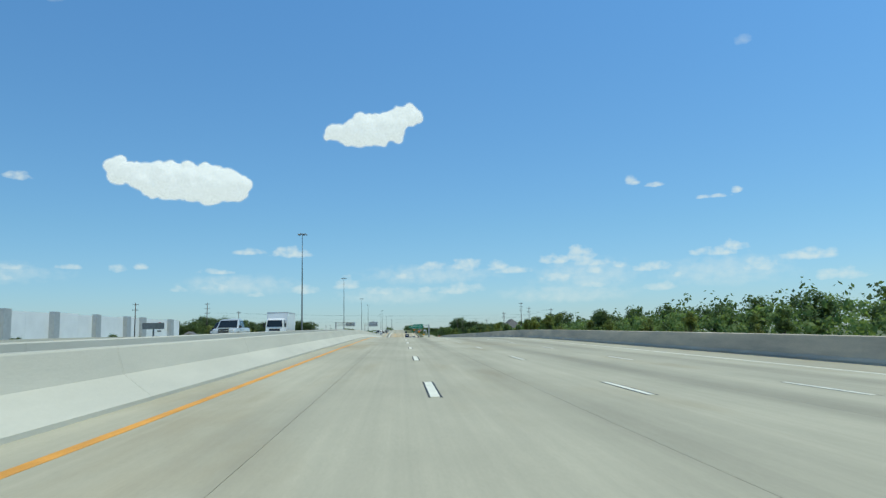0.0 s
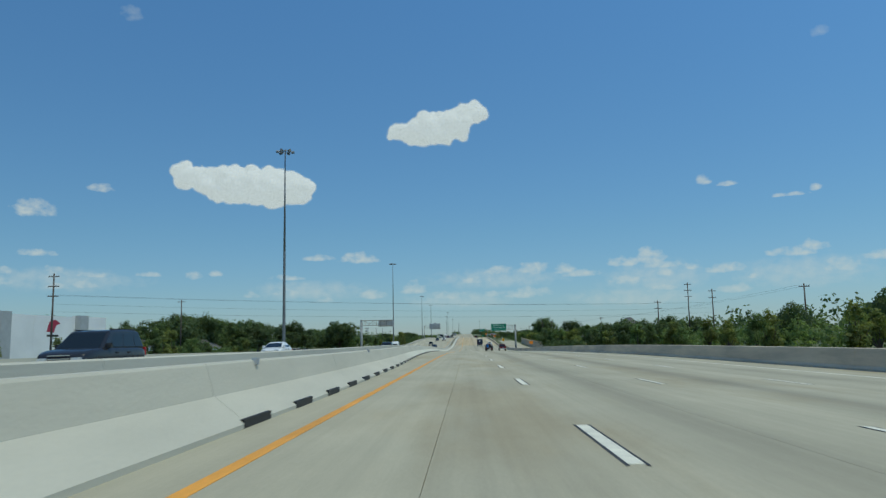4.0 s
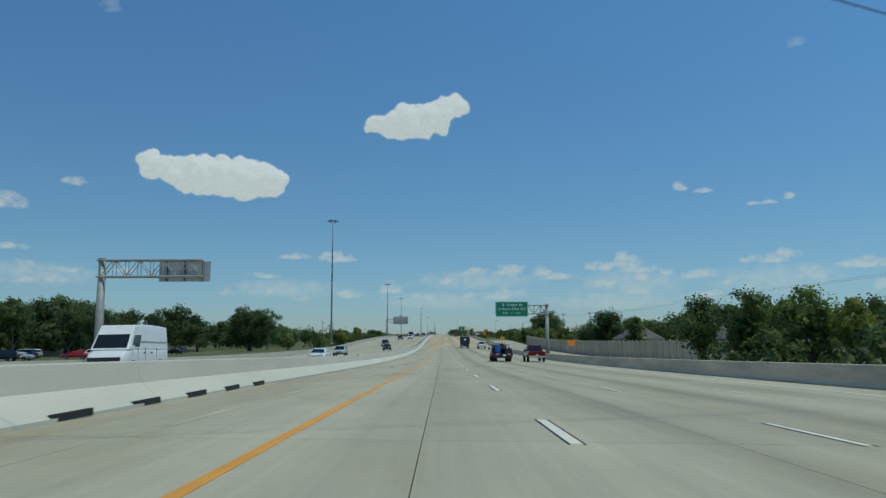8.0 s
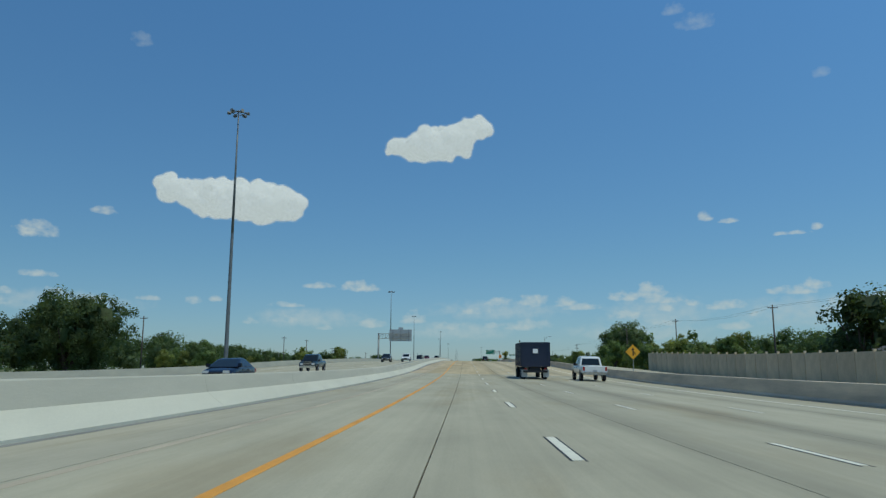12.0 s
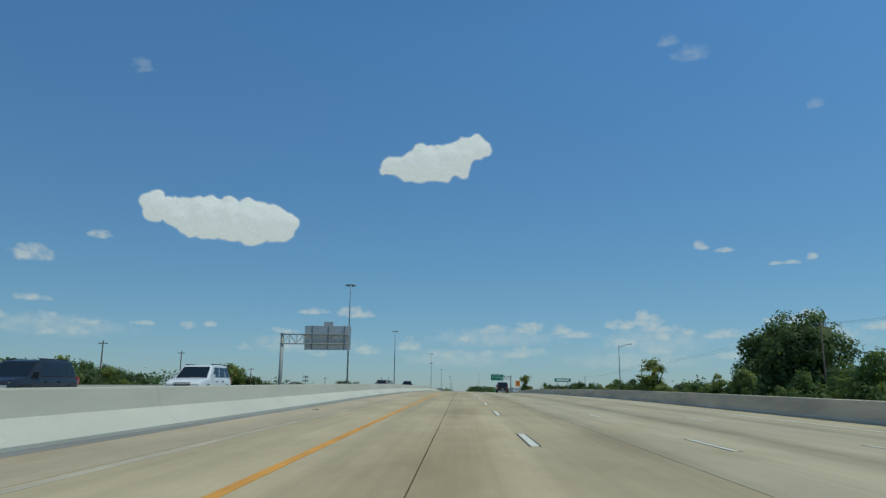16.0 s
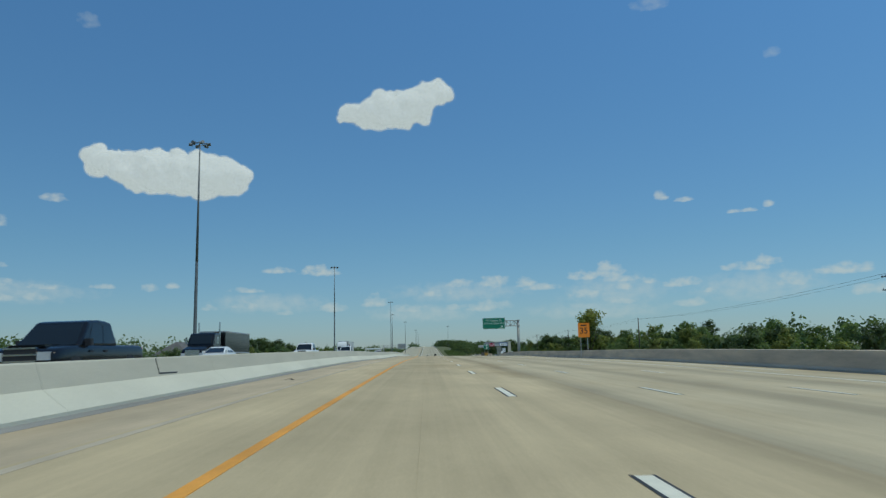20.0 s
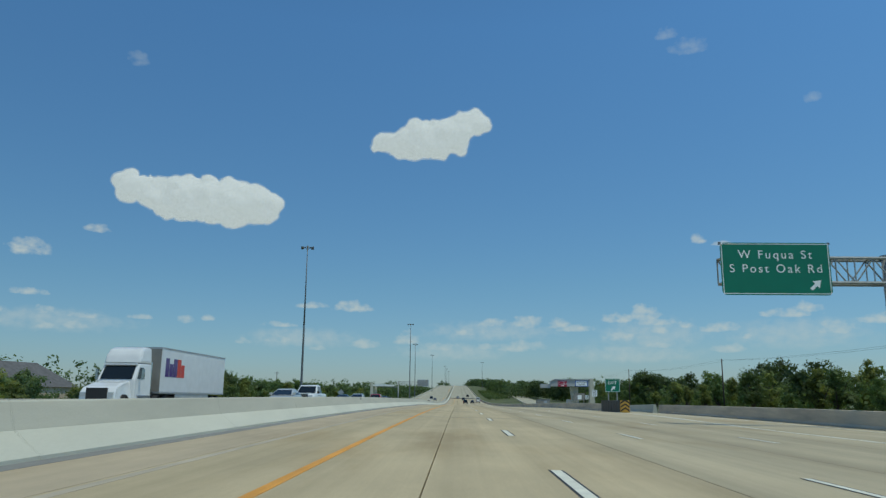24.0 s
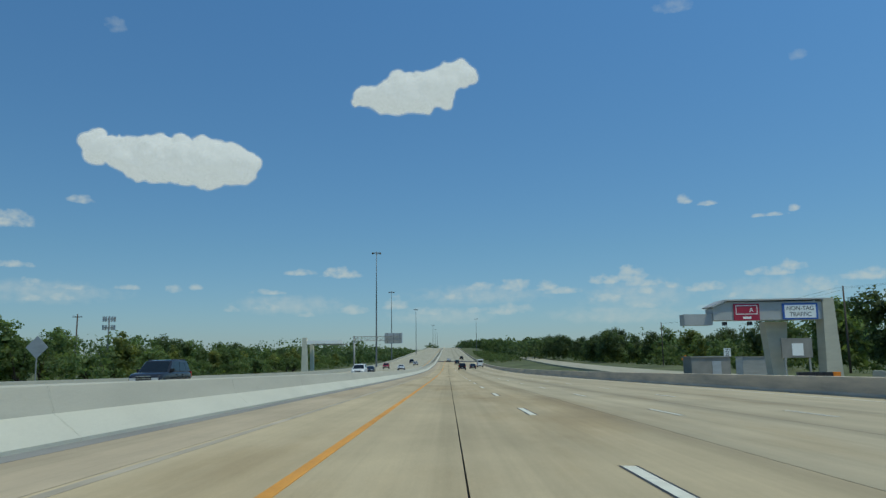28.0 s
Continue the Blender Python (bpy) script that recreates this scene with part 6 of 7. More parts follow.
def wheel_meshes(r, w):
    key = (r, w)
    if key in WHEELS:
        return WHEELS[key]
    prof = [(-w / 2, r * 0.62), (-w / 2, r * 0.9), (-w * 0.38, r), (w * 0.38, r), (w / 2, r * 0.9), (w / 2, r * 0.62)]
    n = 22
    verts, faces = [], []
    for i in range(n):
        a = 2 * math.pi * i / n
        for x, rr in prof:
            verts.append((x, rr * math.cos(a), rr * math.sin(a)))
    k = len(prof)
    for i in range(n):
        j = (i + 1) % n
        for q in range(k):
            faces.append((i * k + q, i * k + (q + 1) % k, j * k + (q + 1) % k, j * k + q))
    tyre = mesh_of("tyre", verts, faces, M["rubber"], True)
    bm = bmesh.new()
    tube(bm, (-w * 0.44, 0, 0), (w * 0.44, 0, 0), r * 0.2, n=10)
    for i in range(5):
        a = 2 * math.pi * i / 5
        c, s = math.cos(a), math.sin(a)
        tube(bm, (w * 0.30, 0, 0), (w * 0.36, r * 0.6 * c, r * 0.6 * s), r * 0.1, r * 0.08, 6)
        tube(bm, (-w * 0.30, 0, 0), (-w * 0.36, r * 0.6 * c, r * 0.6 * s), r * 0.1, r * 0.08, 6)
    tube(bm, (-w * 0.2, 0, 0), (w * 0.2, 0, 0), r * 0.62, n=18)
    bmesh.ops.recalc_face_normals(bm, faces=bm.faces)
    rim = bpy.data.meshes.new("rim")
    bm.to_mesh(rim)
    bm.free()
    rim.materials.append(M["rim"])
    WHEELS[key] = (tyre, rim)
    return WHEELS[key]


def wheel(root, x, y, r, w=0.24, dull=False):
    t, rim = wheel_meshes(r, w)
    ob = link("wheel", t, root, "", (x, y, r))
    if dull:
        rim = rim.copy()
        rim.materials[0] = M["gutter"]
    link("rim", rim, ob, "dull dark steel rim" if dull else "")


def arch(root, x, y, r, z_cut):
    """The dark wheel housing in a body's side."""
    bm = bmesh.new()
    n = 14
    s = 1 if x > 0 else -1
    a0 = math.asin(max(-1, min(1, (z_cut - r) / (r * 1.16))))
    pts = [(r * 1.16 * math.cos(a0 + (math.pi - 2 * a0) * i / n), r + r * 1.16 * math.sin(a0 + (math.pi - 2 * a0) * i / n)) for i in range(n + 1)]
    A = [bm.verts.new((x, y + p, z)) for p, z in pts]
    B = [bm.verts.new((x - s * 0.3, y + p, z)) for p, z in pts]
    bm.faces.new(A)
    bm.faces.new(B[::-1])
    for i in range(n):
        bm.faces.new((A[i], B[i], B[i + 1], A[i + 1]))
    bm.faces.new((A[n], B[n], B[0], A[0]))
    part("wheel_arch", bm, M["trim"], root)


def loft(profile, w_low, w_high, z_split, bevel=0.05):
    """A body from its side outline (y, z): full width below z_split, drawn in above."""
    bm = bmesh.new()
    rows = []
    for s in (-1, 1):
        rows.append([bm.verts.new((s * (w_low if z <= z_split else w_high), y, z)) for y, z in profile])
    A, B = rows
    bm.faces.new(A)
    bm.faces.new(B[::-1])
    n = len(profile)
    for i in range(n):
        bm.faces.new((A[i], B[i], B[(i + 1) % n], A[(i + 1) % n]))
    bmesh.ops.recalc_face_normals(bm, faces=bm.faces)
    bmesh.ops.bevel(bm, geom=[e for e in bm.edges if e.calc_face_angle(0) > 0.25], offset=bevel, segments=3, affect="EDGES", profile=0.6, clamp_overlap=True)
    return bm


def shell(stations, w):
    """A rounded body drawn through cross sections (y, low z, high z, width factor)."""
    bm = bmesh.new()
    rings = []
    for y, lo, hi, k in stations:
        half = [(0.80, lo), (1.0, lo + 0.13), (1.0, lo + (hi - lo) * 0.62), (0.965, hi - 0.05), (0.84, hi)]
        pts = [(w * k * f, z) for f, z in half] + [(-w * k * f, z) for f, z in half[::-1]]
        rings.append([bm.verts.new((x, y, z)) for x, z in pts])
    for a, b in zip(rings, rings[1:]):
        for i in range(10):
            j = (i + 1) % 10
            bm.faces.new((a[i], a[j], b[j], b[i]))
    for r in (rings[0], rings[-1]):
        for i in range(4):
            bm.faces.new((r[i], r[i + 1], r[8 - i], r[9 - i]))
    return bm


def round_part(name, bm, mat, parent, label=""):
    bmesh.ops.recalc_face_normals(bm, faces=bm.faces)
    me = bpy.data.meshes.new(name)
    bm.to_mesh(me)
    bm.free()
    me.materials.append(mat)
    me.shade_smooth()
    ob = link(name, me, parent, label)
    s = ob.modifiers.new("round", "SUBSURF")
    s.levels = s.render_levels = 2
    return ob


STATIONS = {
    "sedan": [(-2.37, 0.42, 0.82, 0.82), (-2.3, 0.33, 0.97, 0.93), (-1.9, 0.3, 1.03, 0.985), (-1.0, 0.29, 1.03, 1.01), (0.4, 0.29, 1.02, 1.01), (1.1, 0.29, 1.0, 1.0), (1.85, 0.3, 0.88, 0.97), (2.25, 0.33, 0.76, 0.9), (2.38, 0.42, 0.62, 0.76)],
    "suv": [(-2.43, 0.5, 1.0, 0.86), (-2.36, 0.4, 1.14, 0.96), (-1.9, 0.37, 1.15, 1.0), (-0.5, 0.36, 1.15, 1.01), (1.0, 0.36, 1.15, 1.01), (1.8, 0.37, 1.1, 0.99), (2.25, 0.4, 0.99, 0.94), (2.43, 0.5, 0.82, 0.82)],
    "hatch": [(-2.06, 0.42, 0.92, 0.86), (-1.99, 0.32, 1.03, 0.96), (-1.6, 0.29, 1.05, 1.0), (-0.3, 0.28, 1.05, 1.01), (0.9, 0.28, 1.04, 1.01), (1.5, 0.29, 1.0, 0.98), (1.9, 0.33, 0.88, 0.92), (2.06, 0.42, 0.7, 0.78)],
    "pickup": [(-2.94, 0.6, 1.08, 0.95), (-2.91, 0.52, 1.2, 0.99), (-2.6, 0.5, 1.21, 1.0), (-1.0, 0.48, 1.21, 1.005), (0.5, 0.48, 1.22, 1.005), (1.6, 0.48, 1.23, 1.0), (2.5, 0.5, 1.18, 0.98), (2.86, 0.52, 1.08, 0.94), (2.95, 0.6, 0.9, 0.86)],
    "van": [(-2.96, 0.52, 1.3, 0.95), (-2.92, 0.44, 1.42, 0.99), (-2.4, 0.41, 1.42, 1.0), (0.5, 0.4, 1.42, 1.005), (1.9, 0.4, 1.4, 1.0), (2.6, 0.42, 1.22, 0.97), (2.9, 0.46, 1.02, 0.9), (2.97, 0.56, 0.85, 0.8)],
}


def on_face(q, u0, u1, v0, v1, lift):
    """A pane on the four sided face q (low left, low right, high right, high left)."""
    q = [Vector(p) for p in q]
    n = (q[1] - q[0]).cross(q[3] - q[0]).normalized() * lift

    def at(u, v):
        return (q[0].lerp(q[1], u)).lerp(q[3].lerp(q[2], u), v)

    pts = [at(u0, v0), at(u1, v0), at(u1, v1), at(u0, v1)]
    bm = bmesh.new()
    A = [bm.verts.new(p + n) for p in pts]
    B = [bm.verts.new(p - n * 2) for p in pts]
    bm.faces.new(A)
    bm.faces.new(B[::-1])
    for i in range(4):
        bm.faces.new((A[i], B[i], B[(i + 1) % 4], A[(i + 1) % 4]))
    return bm


def cabin(root, yb0, yb1, yt0, yt1, zb, zt, wb, wt, mat, splits, rear_glass=True, rear_v=(0.12, 0.85), top=0.86, screen=0.9):
    """The glazed upper body: rear, front at the belt and at the roof."""
    bm = bmesh.new()
    P8 = [(-wb, yb0, zb), (wb, yb0, zb), (wb, yb1, zb), (-wb, yb1, zb), (-wt, yt0, zt), (wt, yt0, zt), (wt, yt1, zt), (-wt, yt1, zt)]
    v = [bm.verts.new(p) for p in P8]
    # a roof that rises a little between its ends
    crown = [(0.2, 0.045), (0.5, 0.065), (0.8, 0.045)]
    rows = [(v[4], v[5])] + [tuple(bm.verts.new((s * wt * 0.985, yt0 + (yt1 - yt0) * u, zt + up)) for s in (-1, 1)) for u, up in crown] + [(v[7], v[6])]
    for a, b in zip(rows, rows[1:]):
        bm.faces.new((a[0], a[1], b[1], b[0]))
    bm.faces.new([v[0], v[3]] + [r[0] for r in rows[::-1]])
    bm.faces.new([v[2], v[1]] + [r[1] for r in rows])
    for f in ((0, 3, 2, 1), (0, 1, 5, 4), (2, 3, 7, 6)):
        bm.faces.new([v[i] for i in f])
    bmesh.ops.recalc_face_normals(bm, faces=bm.faces)
    part("cabin", bm, mat, root, bevel=0.085)
    right = [P8[1], P8[2], P8[6], P8[5]]
    left = [P8[3], P8[0], P8[4], P8[7]]
    for a, b in splits:
        part("side_window", on_face(right, a, b, 0.12, top, 0.007), M["glass"], root)
        part("side_window", on_face(left, 1 - b, 1 - a, 0.12, top, 0.007), M["glass"], root)
    part("windscreen", on_face([P8[2], P8[3], P8[7], P8[6]], 0.06, 0.94, 0.08, screen, 0.007), M["glass"], root)
    if rear_glass:
        part("rear_window", on_face([P8[0], P8[1], P8[5], P8[4]], 0.09, 0.91, rear_v[0], rear_v[1], 0.007), M["glass"], root)


CARS = {
    # kind: length, half width, body outline, cabin, wheel radius, axle positions, side windows
    "sedan": dict(w=0.91, body=[(-2.3, 0.3), (-2.36, 0.62), (-2.3, 0.9), (-1.6, 1.0), (1.0, 0.97), (1.95, 0.82), (2.3, 0.64), (2.36, 0.32)], cab=(-2.0, 1.42, -0.95, 0.22, 0.96, 1.42, 0.86, 0.62), r=0.33, ax=(-1.42, 1.4), win=((0.16, 0.46), (0.49, 0.84)), split=0.9),
    "suv": dict(w=0.96, body=[(-2.35, 0.38), (-2.42, 0.8), (-2.36, 1.1), (1.1, 1.1), (2.15, 1.0), (2.4, 0.8), (2.42, 0.38)], cab=(-2.3, 1.25, -2.05, 0.35, 1.06, 1.74, 0.9, 0.74), r=0.37, ax=(-1.45, 1.45), win=((0.04, 0.24), (0.27, 0.54), (0.57, 0.84)), split=1.0),
    "hatch": dict(w=0.89, body=[(-1.98, 0.3), (-2.05, 0.6), (-1.98, 1.0), (0.95, 1.0), (1.75, 0.93), (2.0, 0.72), (2.05, 0.32)], cab=(-1.94, 1.05, -1.72, 0.35, 0.97, 1.60, 0.85, 0.74), r=0.33, ax=(-1.27, 1.28), win=((0.07, 0.22), (0.26, 0.53), (0.56, 0.84)), split=0.9),
    "pickup": dict(w=0.99, body=[(-2.9, 0.52), (-2.93, 0.9), (-2.9, 1.18), (-1.0, 1.18), (1.5, 1.2), (2.65, 1.12), (2.9, 0.92), (2.93, 0.5)], cab=(-0.98, 1.62, -0.8, 0.75, 1.15, 1.88, 0.92, 0.76), r=0.41, ax=(-1.75, 1.9), win=((0.06, 0.4), (0.44, 0.8)), split=1.05),
    "van": dict(w=1.0, body=[(-2.9, 0.42), (-2.95, 1.2), (-2.9, 1.35), (2.0, 1.35), (2.75, 1.15), (2.95, 0.9), (2.95, 0.42)], cab=(-2.92, 2.42, -2.86, 1.5, 1.28, 2.56, 0.98, 0.88), r=0.36, ax=(-1.7, 1.85), win=((0.76, 0.94),), split=1.2),
}


def car(kind, x, y, rz, colour, label, name=None):
    c = CARS[kind]
    # keep to the slope of the paving
    a = radians(rz)
    ahead = 1 if rz == 0 else -1
    pitch = math.degrees(math.atan2(deck(x, y + 1.5) - deck(x, y - 1.5), 3.0)) * ahead
    side = math.degrees(math.atan2(deck(x + 0.8, y) - deck(x - 0.8, y), 1.6)) * ahead
    root = new(name or {"suv": "suv", "van": "van", "pickup": "pickup_truck", "hatch": "hatchback", "sedan": "sedan"}[kind])
    root.matrix_world = pose(x, y, deck(x, y) + 0.008, pitch, -side, rz)
    tagged(root, label, "pickup truck" if kind == "pickup" else "van" if kind == "van" else "car", "traffic")
    w, m = c["w"], P[colour]
    fill_car(root, kind, c, w, m)
    return root


def fill_car(root, kind, c, w, m):
    round_part("body", shell(STATIONS[kind], w), m, root)
    y0, y1 = c["body"][1][0], c["body"][-1][0]
    zlo = c["body"][0][1]
    cabin(root, *c["cab"], m, c["win"], rear_v=(0.12, 0.82) if kind != "van" else (0.3, 0.8), top=0.86 if kind != "van" else 0.6, screen=0.9 if kind != "van" else 0.62)
    for s in (-1, 1):
        for ax in c["ax"]:
            arch(root, s * (w + 0.004), ax, c["r"], zlo + 0.02)
            wheel(root, s * (w - 0.105), ax, c["r"])
        part("mirror", boxes((s * (w - 0.02) - 0.1, s * (w - 0.02) + 0.1, c["cab"][1] - 0.55, c["cab"][1] - 0.4, c["cab"][4] + 0.02, c["cab"][4] + 0.22)), m if kind != "pickup" else M["trim"], root, bevel=0.03)
        part("headlight", boxes((s * w * 0.62 - 0.17, s * w * 0.62 + 0.17, y1 - 0.1, y1 + 0.015, 0.66 if kind != "pickup" else 0.8, 0.80 if kind != "pickup" else 1.02)), M["lens"], root, bevel=0.02)
        tw, lean, hw = (0.86, 0.1, 0.05) if kind == "hatch" else (0.86, 0.0, 0.075)
        th = {"sedan": (0.68, 0.86), "suv": (0.8, 1.12), "hatch": (0.98, 1.36), "pickup": (0.82, 1.12), "van": (0.9, 1.5)}[kind]
        part("tail_light", boxes((s * w * tw - hw, s * w * tw + hw, y0 - 0.02 + lean, y0 + 0.16 + lean, *th)), M["tail"], root, bevel=0.02)
        for k, hy in enumerate(((c["cab"][0] + c["cab"][1]) / 2 - 0.35, (c["cab"][0] + c["cab"][1]) / 2 + 0.6)):
            part("door_handle", boxes((s * (w - 0.01), s * (w + 0.025), hy, hy + 0.2, c["cab"][4] - 0.16, c["cab"][4] - 0.11)) if s > 0 else boxes((s * (w + 0.025), s * (w - 0.01), hy, hy + 0.2, c["cab"][4] - 0.16, c["cab"][4] - 0.11)), M["trim"], root)
    part("bumper", boxes((-w * 0.86, w * 0.86, y1 - 0.14, y1 + 0.05, zlo - 0.02, zlo + 0.2)), M["trim"] if kind != "pickup" else M["chrome"], root, bevel=0.03)
    part("bumper", boxes((-w * 0.9, w * 0.9, y0 - 0.05, y0 + 0.14, zlo - 0.02, zlo + 0.2)), M["trim"] if kind != "pickup" else M["chrome"], root, bevel=0.04)
    part("grille", boxes((-w * 0.42, w * 0.42, y1 - 0.05, y1 + 0.022, zlo + 0.24, zlo + (0.42 if kind != "pickup" else 0.62))), M["trim"], root, bevel=0.015)
    part("number_plate", boxes((-0.15, 0.15, y0 - 0.065, y0 - 0.045, zlo + 0.2, zlo + 0.35)), M["sign_back"], root)
    if kind == "pickup":
        z = c["body"][2][1]
        for gz in (zlo + 0.24, zlo + 0.41, zlo + 0.58):
            part("grille_bar", boxes((-w * 0.44, w * 0.44, y1 - 0.02, y1 + 0.04, gz, gz + 0.045)), M["chrome"], root, bevel=0.012)
        part("hood_bulge", boxes((-w * 0.5, w * 0.5, 1.72, 2.62, z - 0.04, z + 0.035)), m, root, bevel=0.03)
        part("bed_opening", boxes((-w * 0.84, w * 0.84, c["body"][2][0] + 0.1, -1.08, z - 0.02, z + 0.012)), M["trim"], root)
        part("tailgate", boxes((-w * 0.78, w * 0.78, y0 - 0.02, y0 + 0.03, zlo + 0.28, z - 0.03)), m, root, bevel=0.015)
    if kind == "van":
        part("lower_grille", boxes((-w * 0.8, w * 0.8, y1 - 0.12, y1 + 0.035, zlo + 0.16, zlo + 0.5)), M["trim"], root, bevel=0.05)
        for s in (-1, 1):
            xa, xb = sorted((s * 0.93, s * 0.985))
            part("side_moulding", boxes((xa, xb, -2.7, 1.1, 1.72, 1.735)), M["gutter"], root)
            for yy in (-1.2, 0.3, 1.25):
                part("door_seam", boxes((*sorted((s * 0.97, s * 1.0 + s * 0.006)), yy, yy + 0.015, 0.55, 1.4)), M["gutter"], root)
    if kind == "suv":
        for gz in (zlo + 0.24, zlo + 0.36, zlo + 0.48):
            part("grille_bar", boxes((-w * 0.42, w * 0.42, y1 - 0.02, y1 + 0.035, gz, gz + 0.035)), M["chrome"], root, bevel=0.01)
        for s in (-1, 1):
            part("roof_rail", boxes((s * 0.66 - 0.02, s * 0.66 + 0.02, -1.9, 0.2, c["cab"][5] + 0.03, c["cab"][5] + 0.085)), M["trim"], root, bevel=0.01)
    if kind == "hatch":
        part("wiper", boxes((-0.05, 0.35, y0 + 0.05, y0 + 0.09, 1.02, 1.05)), M["trim"], root)
        part("lower_bumper", boxes((-0.6, 0.6, y0 - 0.075, y0 + 0.02, 0.24, 0.34)), M["gutter"], root)
        part("badge_bar", boxes((-0.2, 0.2, y0 - 0.03, y0 + 0.02, 0.95, 0.985)), M["chrome"], root)
        # chrome strip added for a body crease that catches the light
        part("hatch_trim", boxes((-w * 0.82, w * 0.82, y0 - 0.045, y0 + 0.02, 0.72, 0.75)), M["chrome"], root, "bright strip in place of a lit body crease")
        for s in (-1, 1):
            part("reflector", boxes((s * w * 0.78 - 0.09, s * w * 0.78 + 0.09, y0 - 0.06, y0 - 0.03, 0.56, 0.65)), M["tail"], root, bevel=0.01)
        bm = bmesh.new()
        tube(bm, (0.2, -1.55, 1.6), (0.2, -1.75, 1.82), 0.012, 0.006, 6)
        part("aerial", bm, M["trim"], root)


# same direction
car("hatch", 5.30, 654.7, 0, "black", "boxy black hatchback with tinted windows")
car("pickup", 8.65, 465.5, 0, "white", "white pickup truck with an empty bed")
car("pickup", 8.9, 356.2, 0, "maroon", "dark maroon pickup truck in the outer lane")
for x, y, k, col, lab in ((1.7, 1128, "suv", "black", "black suv far ahead"), (5.2, 1150, "sedan", "grey", "dark grey sedan far ahead"), (1.6, 1230, "suv", "teal", "dark suv far ahead"), (8.6, 1180, "van", "white", "white van far ahead"), (-1.7, 1290, "sedan", "silver", "silver sedan far ahead"), (5.2, 1330, "suv", "black", "black suv far ahead")):
    car(k, x, y, 0, col, lab)
# opposite carriageway
for k, x, y, col, lab in (
    ("pickup", -14.7, 63.5, "silver", "silver pickup truck with a crew cab"), ("pickup", -18.2, 76.5, "black", "black pickup truck on the opposite carriageway"),
    ("suv", -18.2, 118.0, "navy", "dark blue suv on the opposite carriageway"), ("suv", -15.4, 166.5, "grey", "large dark suv with tinted windows"), ("sedan", -18.2, 204.0, "white", "white sedan on the opposite carriageway"),
    ("suv", -14.7, 262.0, "grey", "dark grey suv with roof rails"), ("van", -18.2, 310.5, "white", "tall white delivery van"), ("sedan", -14.7, 350.3, "white", "white sedan on the opposite carriageway"),
    ("suv", -18.2, 392.0, "silver", "silver suv on the opposite carriageway"), ("sedan", -21.7, 416.0, "grey", "dark grey sedan on the opposite carriageway"), ("sedan", -14.7, 446.5, "navy", "dark blue sedan on the opposite carriageway"),
    ("pickup", -18.2, 486.5, "teal", "dark teal pickup truck"), ("suv", -18.2, 563.5, "grey", "grey suv on the opposite carriageway"), ("suv", -14.7, 573.0, "white", "white suv with roof rails"),
    ("suv", -14.7, 661.5, "maroon", "dark red crossover on the opposite carriageway"), ("pickup", -12.3, 689.5, "black", "dark blue pickup truck with a crew cab"), ("pickup", -14.7, 747.0, "white", "white pickup truck on the opposite carriageway"),
    ("sedan", -18.2, 726.0, "white", "white sedan on the opposite carriageway"), ("pickup", -14.7, 786.3, "white", "white crew cab pickup truck"), ("pickup", -14.7, 863.0, "white", "white work pickup truck"),
    ("sedan", -14.7, 853.5, "silver", "silver sedan on the opposite carriageway"), ("sedan", -14.7, 895.0, "silver", "silver blue sedan on the opposite carriageway"), ("sedan", -18.2, 905.0, "grey", "dark sedan on the opposite carriageway"),
    ("hatch", -14.7, 916.5, "red", "bright red compact car"), ("sedan", -14.7, 928.0, "navy", "dark blue coupe on the opposite carriageway"), ("suv", -18.2, 975.0, "grey", "dark grey suv on the opposite carriageway"),
    ("suv", -14.7, 1040.0, "white", "white suv on the opposite carriageway"), ("sedan", -18.2, 1088.0, "grey", "grey sedan on the opposite carriageway"), ("sedan", -14.7, 1135.0, "white", "white sedan on the opposite carriageway"), ("suv", -21.7, 1170.0, "red", "red suv on the opposite carriageway"),
    ("sedan", -14.7, 1225.0, "silver", "silver sedan on the opposite carriageway"), ("suv", -18.2, 1265.0, "black", "black suv on the opposite carriageway"),
):
    car(k, x, y, 180, col, lab)


def truck_root(name, x, y, rz, label):
    root = new(name)
    ahead = 1 if rz == 0 else -1
    pitch = math.degrees(math.atan2(deck(x, y + 3) - deck(x, y - 3), 6.0)) * ahead
    root.matrix_world = pose(x, y, deck(x, y) + 0.01, pitch, 0, rz)
    return tagged(root, label, "truck", "traffic")


# flatbed service truck with drum, tank and tools
ft = truck_root("flatbed_truck", 5.0, 355.9, 0, "white crew cab flatbed truck loaded with a blue drum and gear")
fb = dict(CARS["pickup"])
fb["body"] = [(-0.75, 0.55), (-0.75, 1.22), (1.55, 1.25), (2.75, 1.2), (2.98, 0.98), (3.0, 0.52)]
round_part("body", shell([(-0.78, 0.58, 1.12, 0.97), (-0.74, 0.52, 1.22, 1.0), (-0.4, 0.5, 1.23, 1.005), (0.8, 0.5, 1.23, 1.005), (1.6, 0.5, 1.25, 1.0), (2.5, 0.52, 1.22, 0.99), (2.9, 0.54, 1.12, 0.95), (3.0, 0.62, 0.95, 0.88)], 1.0), P["white"], ft)
cabin(ft, -0.72, 1.75, -0.62, 0.85, 1.18, 1.9, 0.95, 0.78, P["white"], ((0.05, 0.44), (0.48, 0.84)))
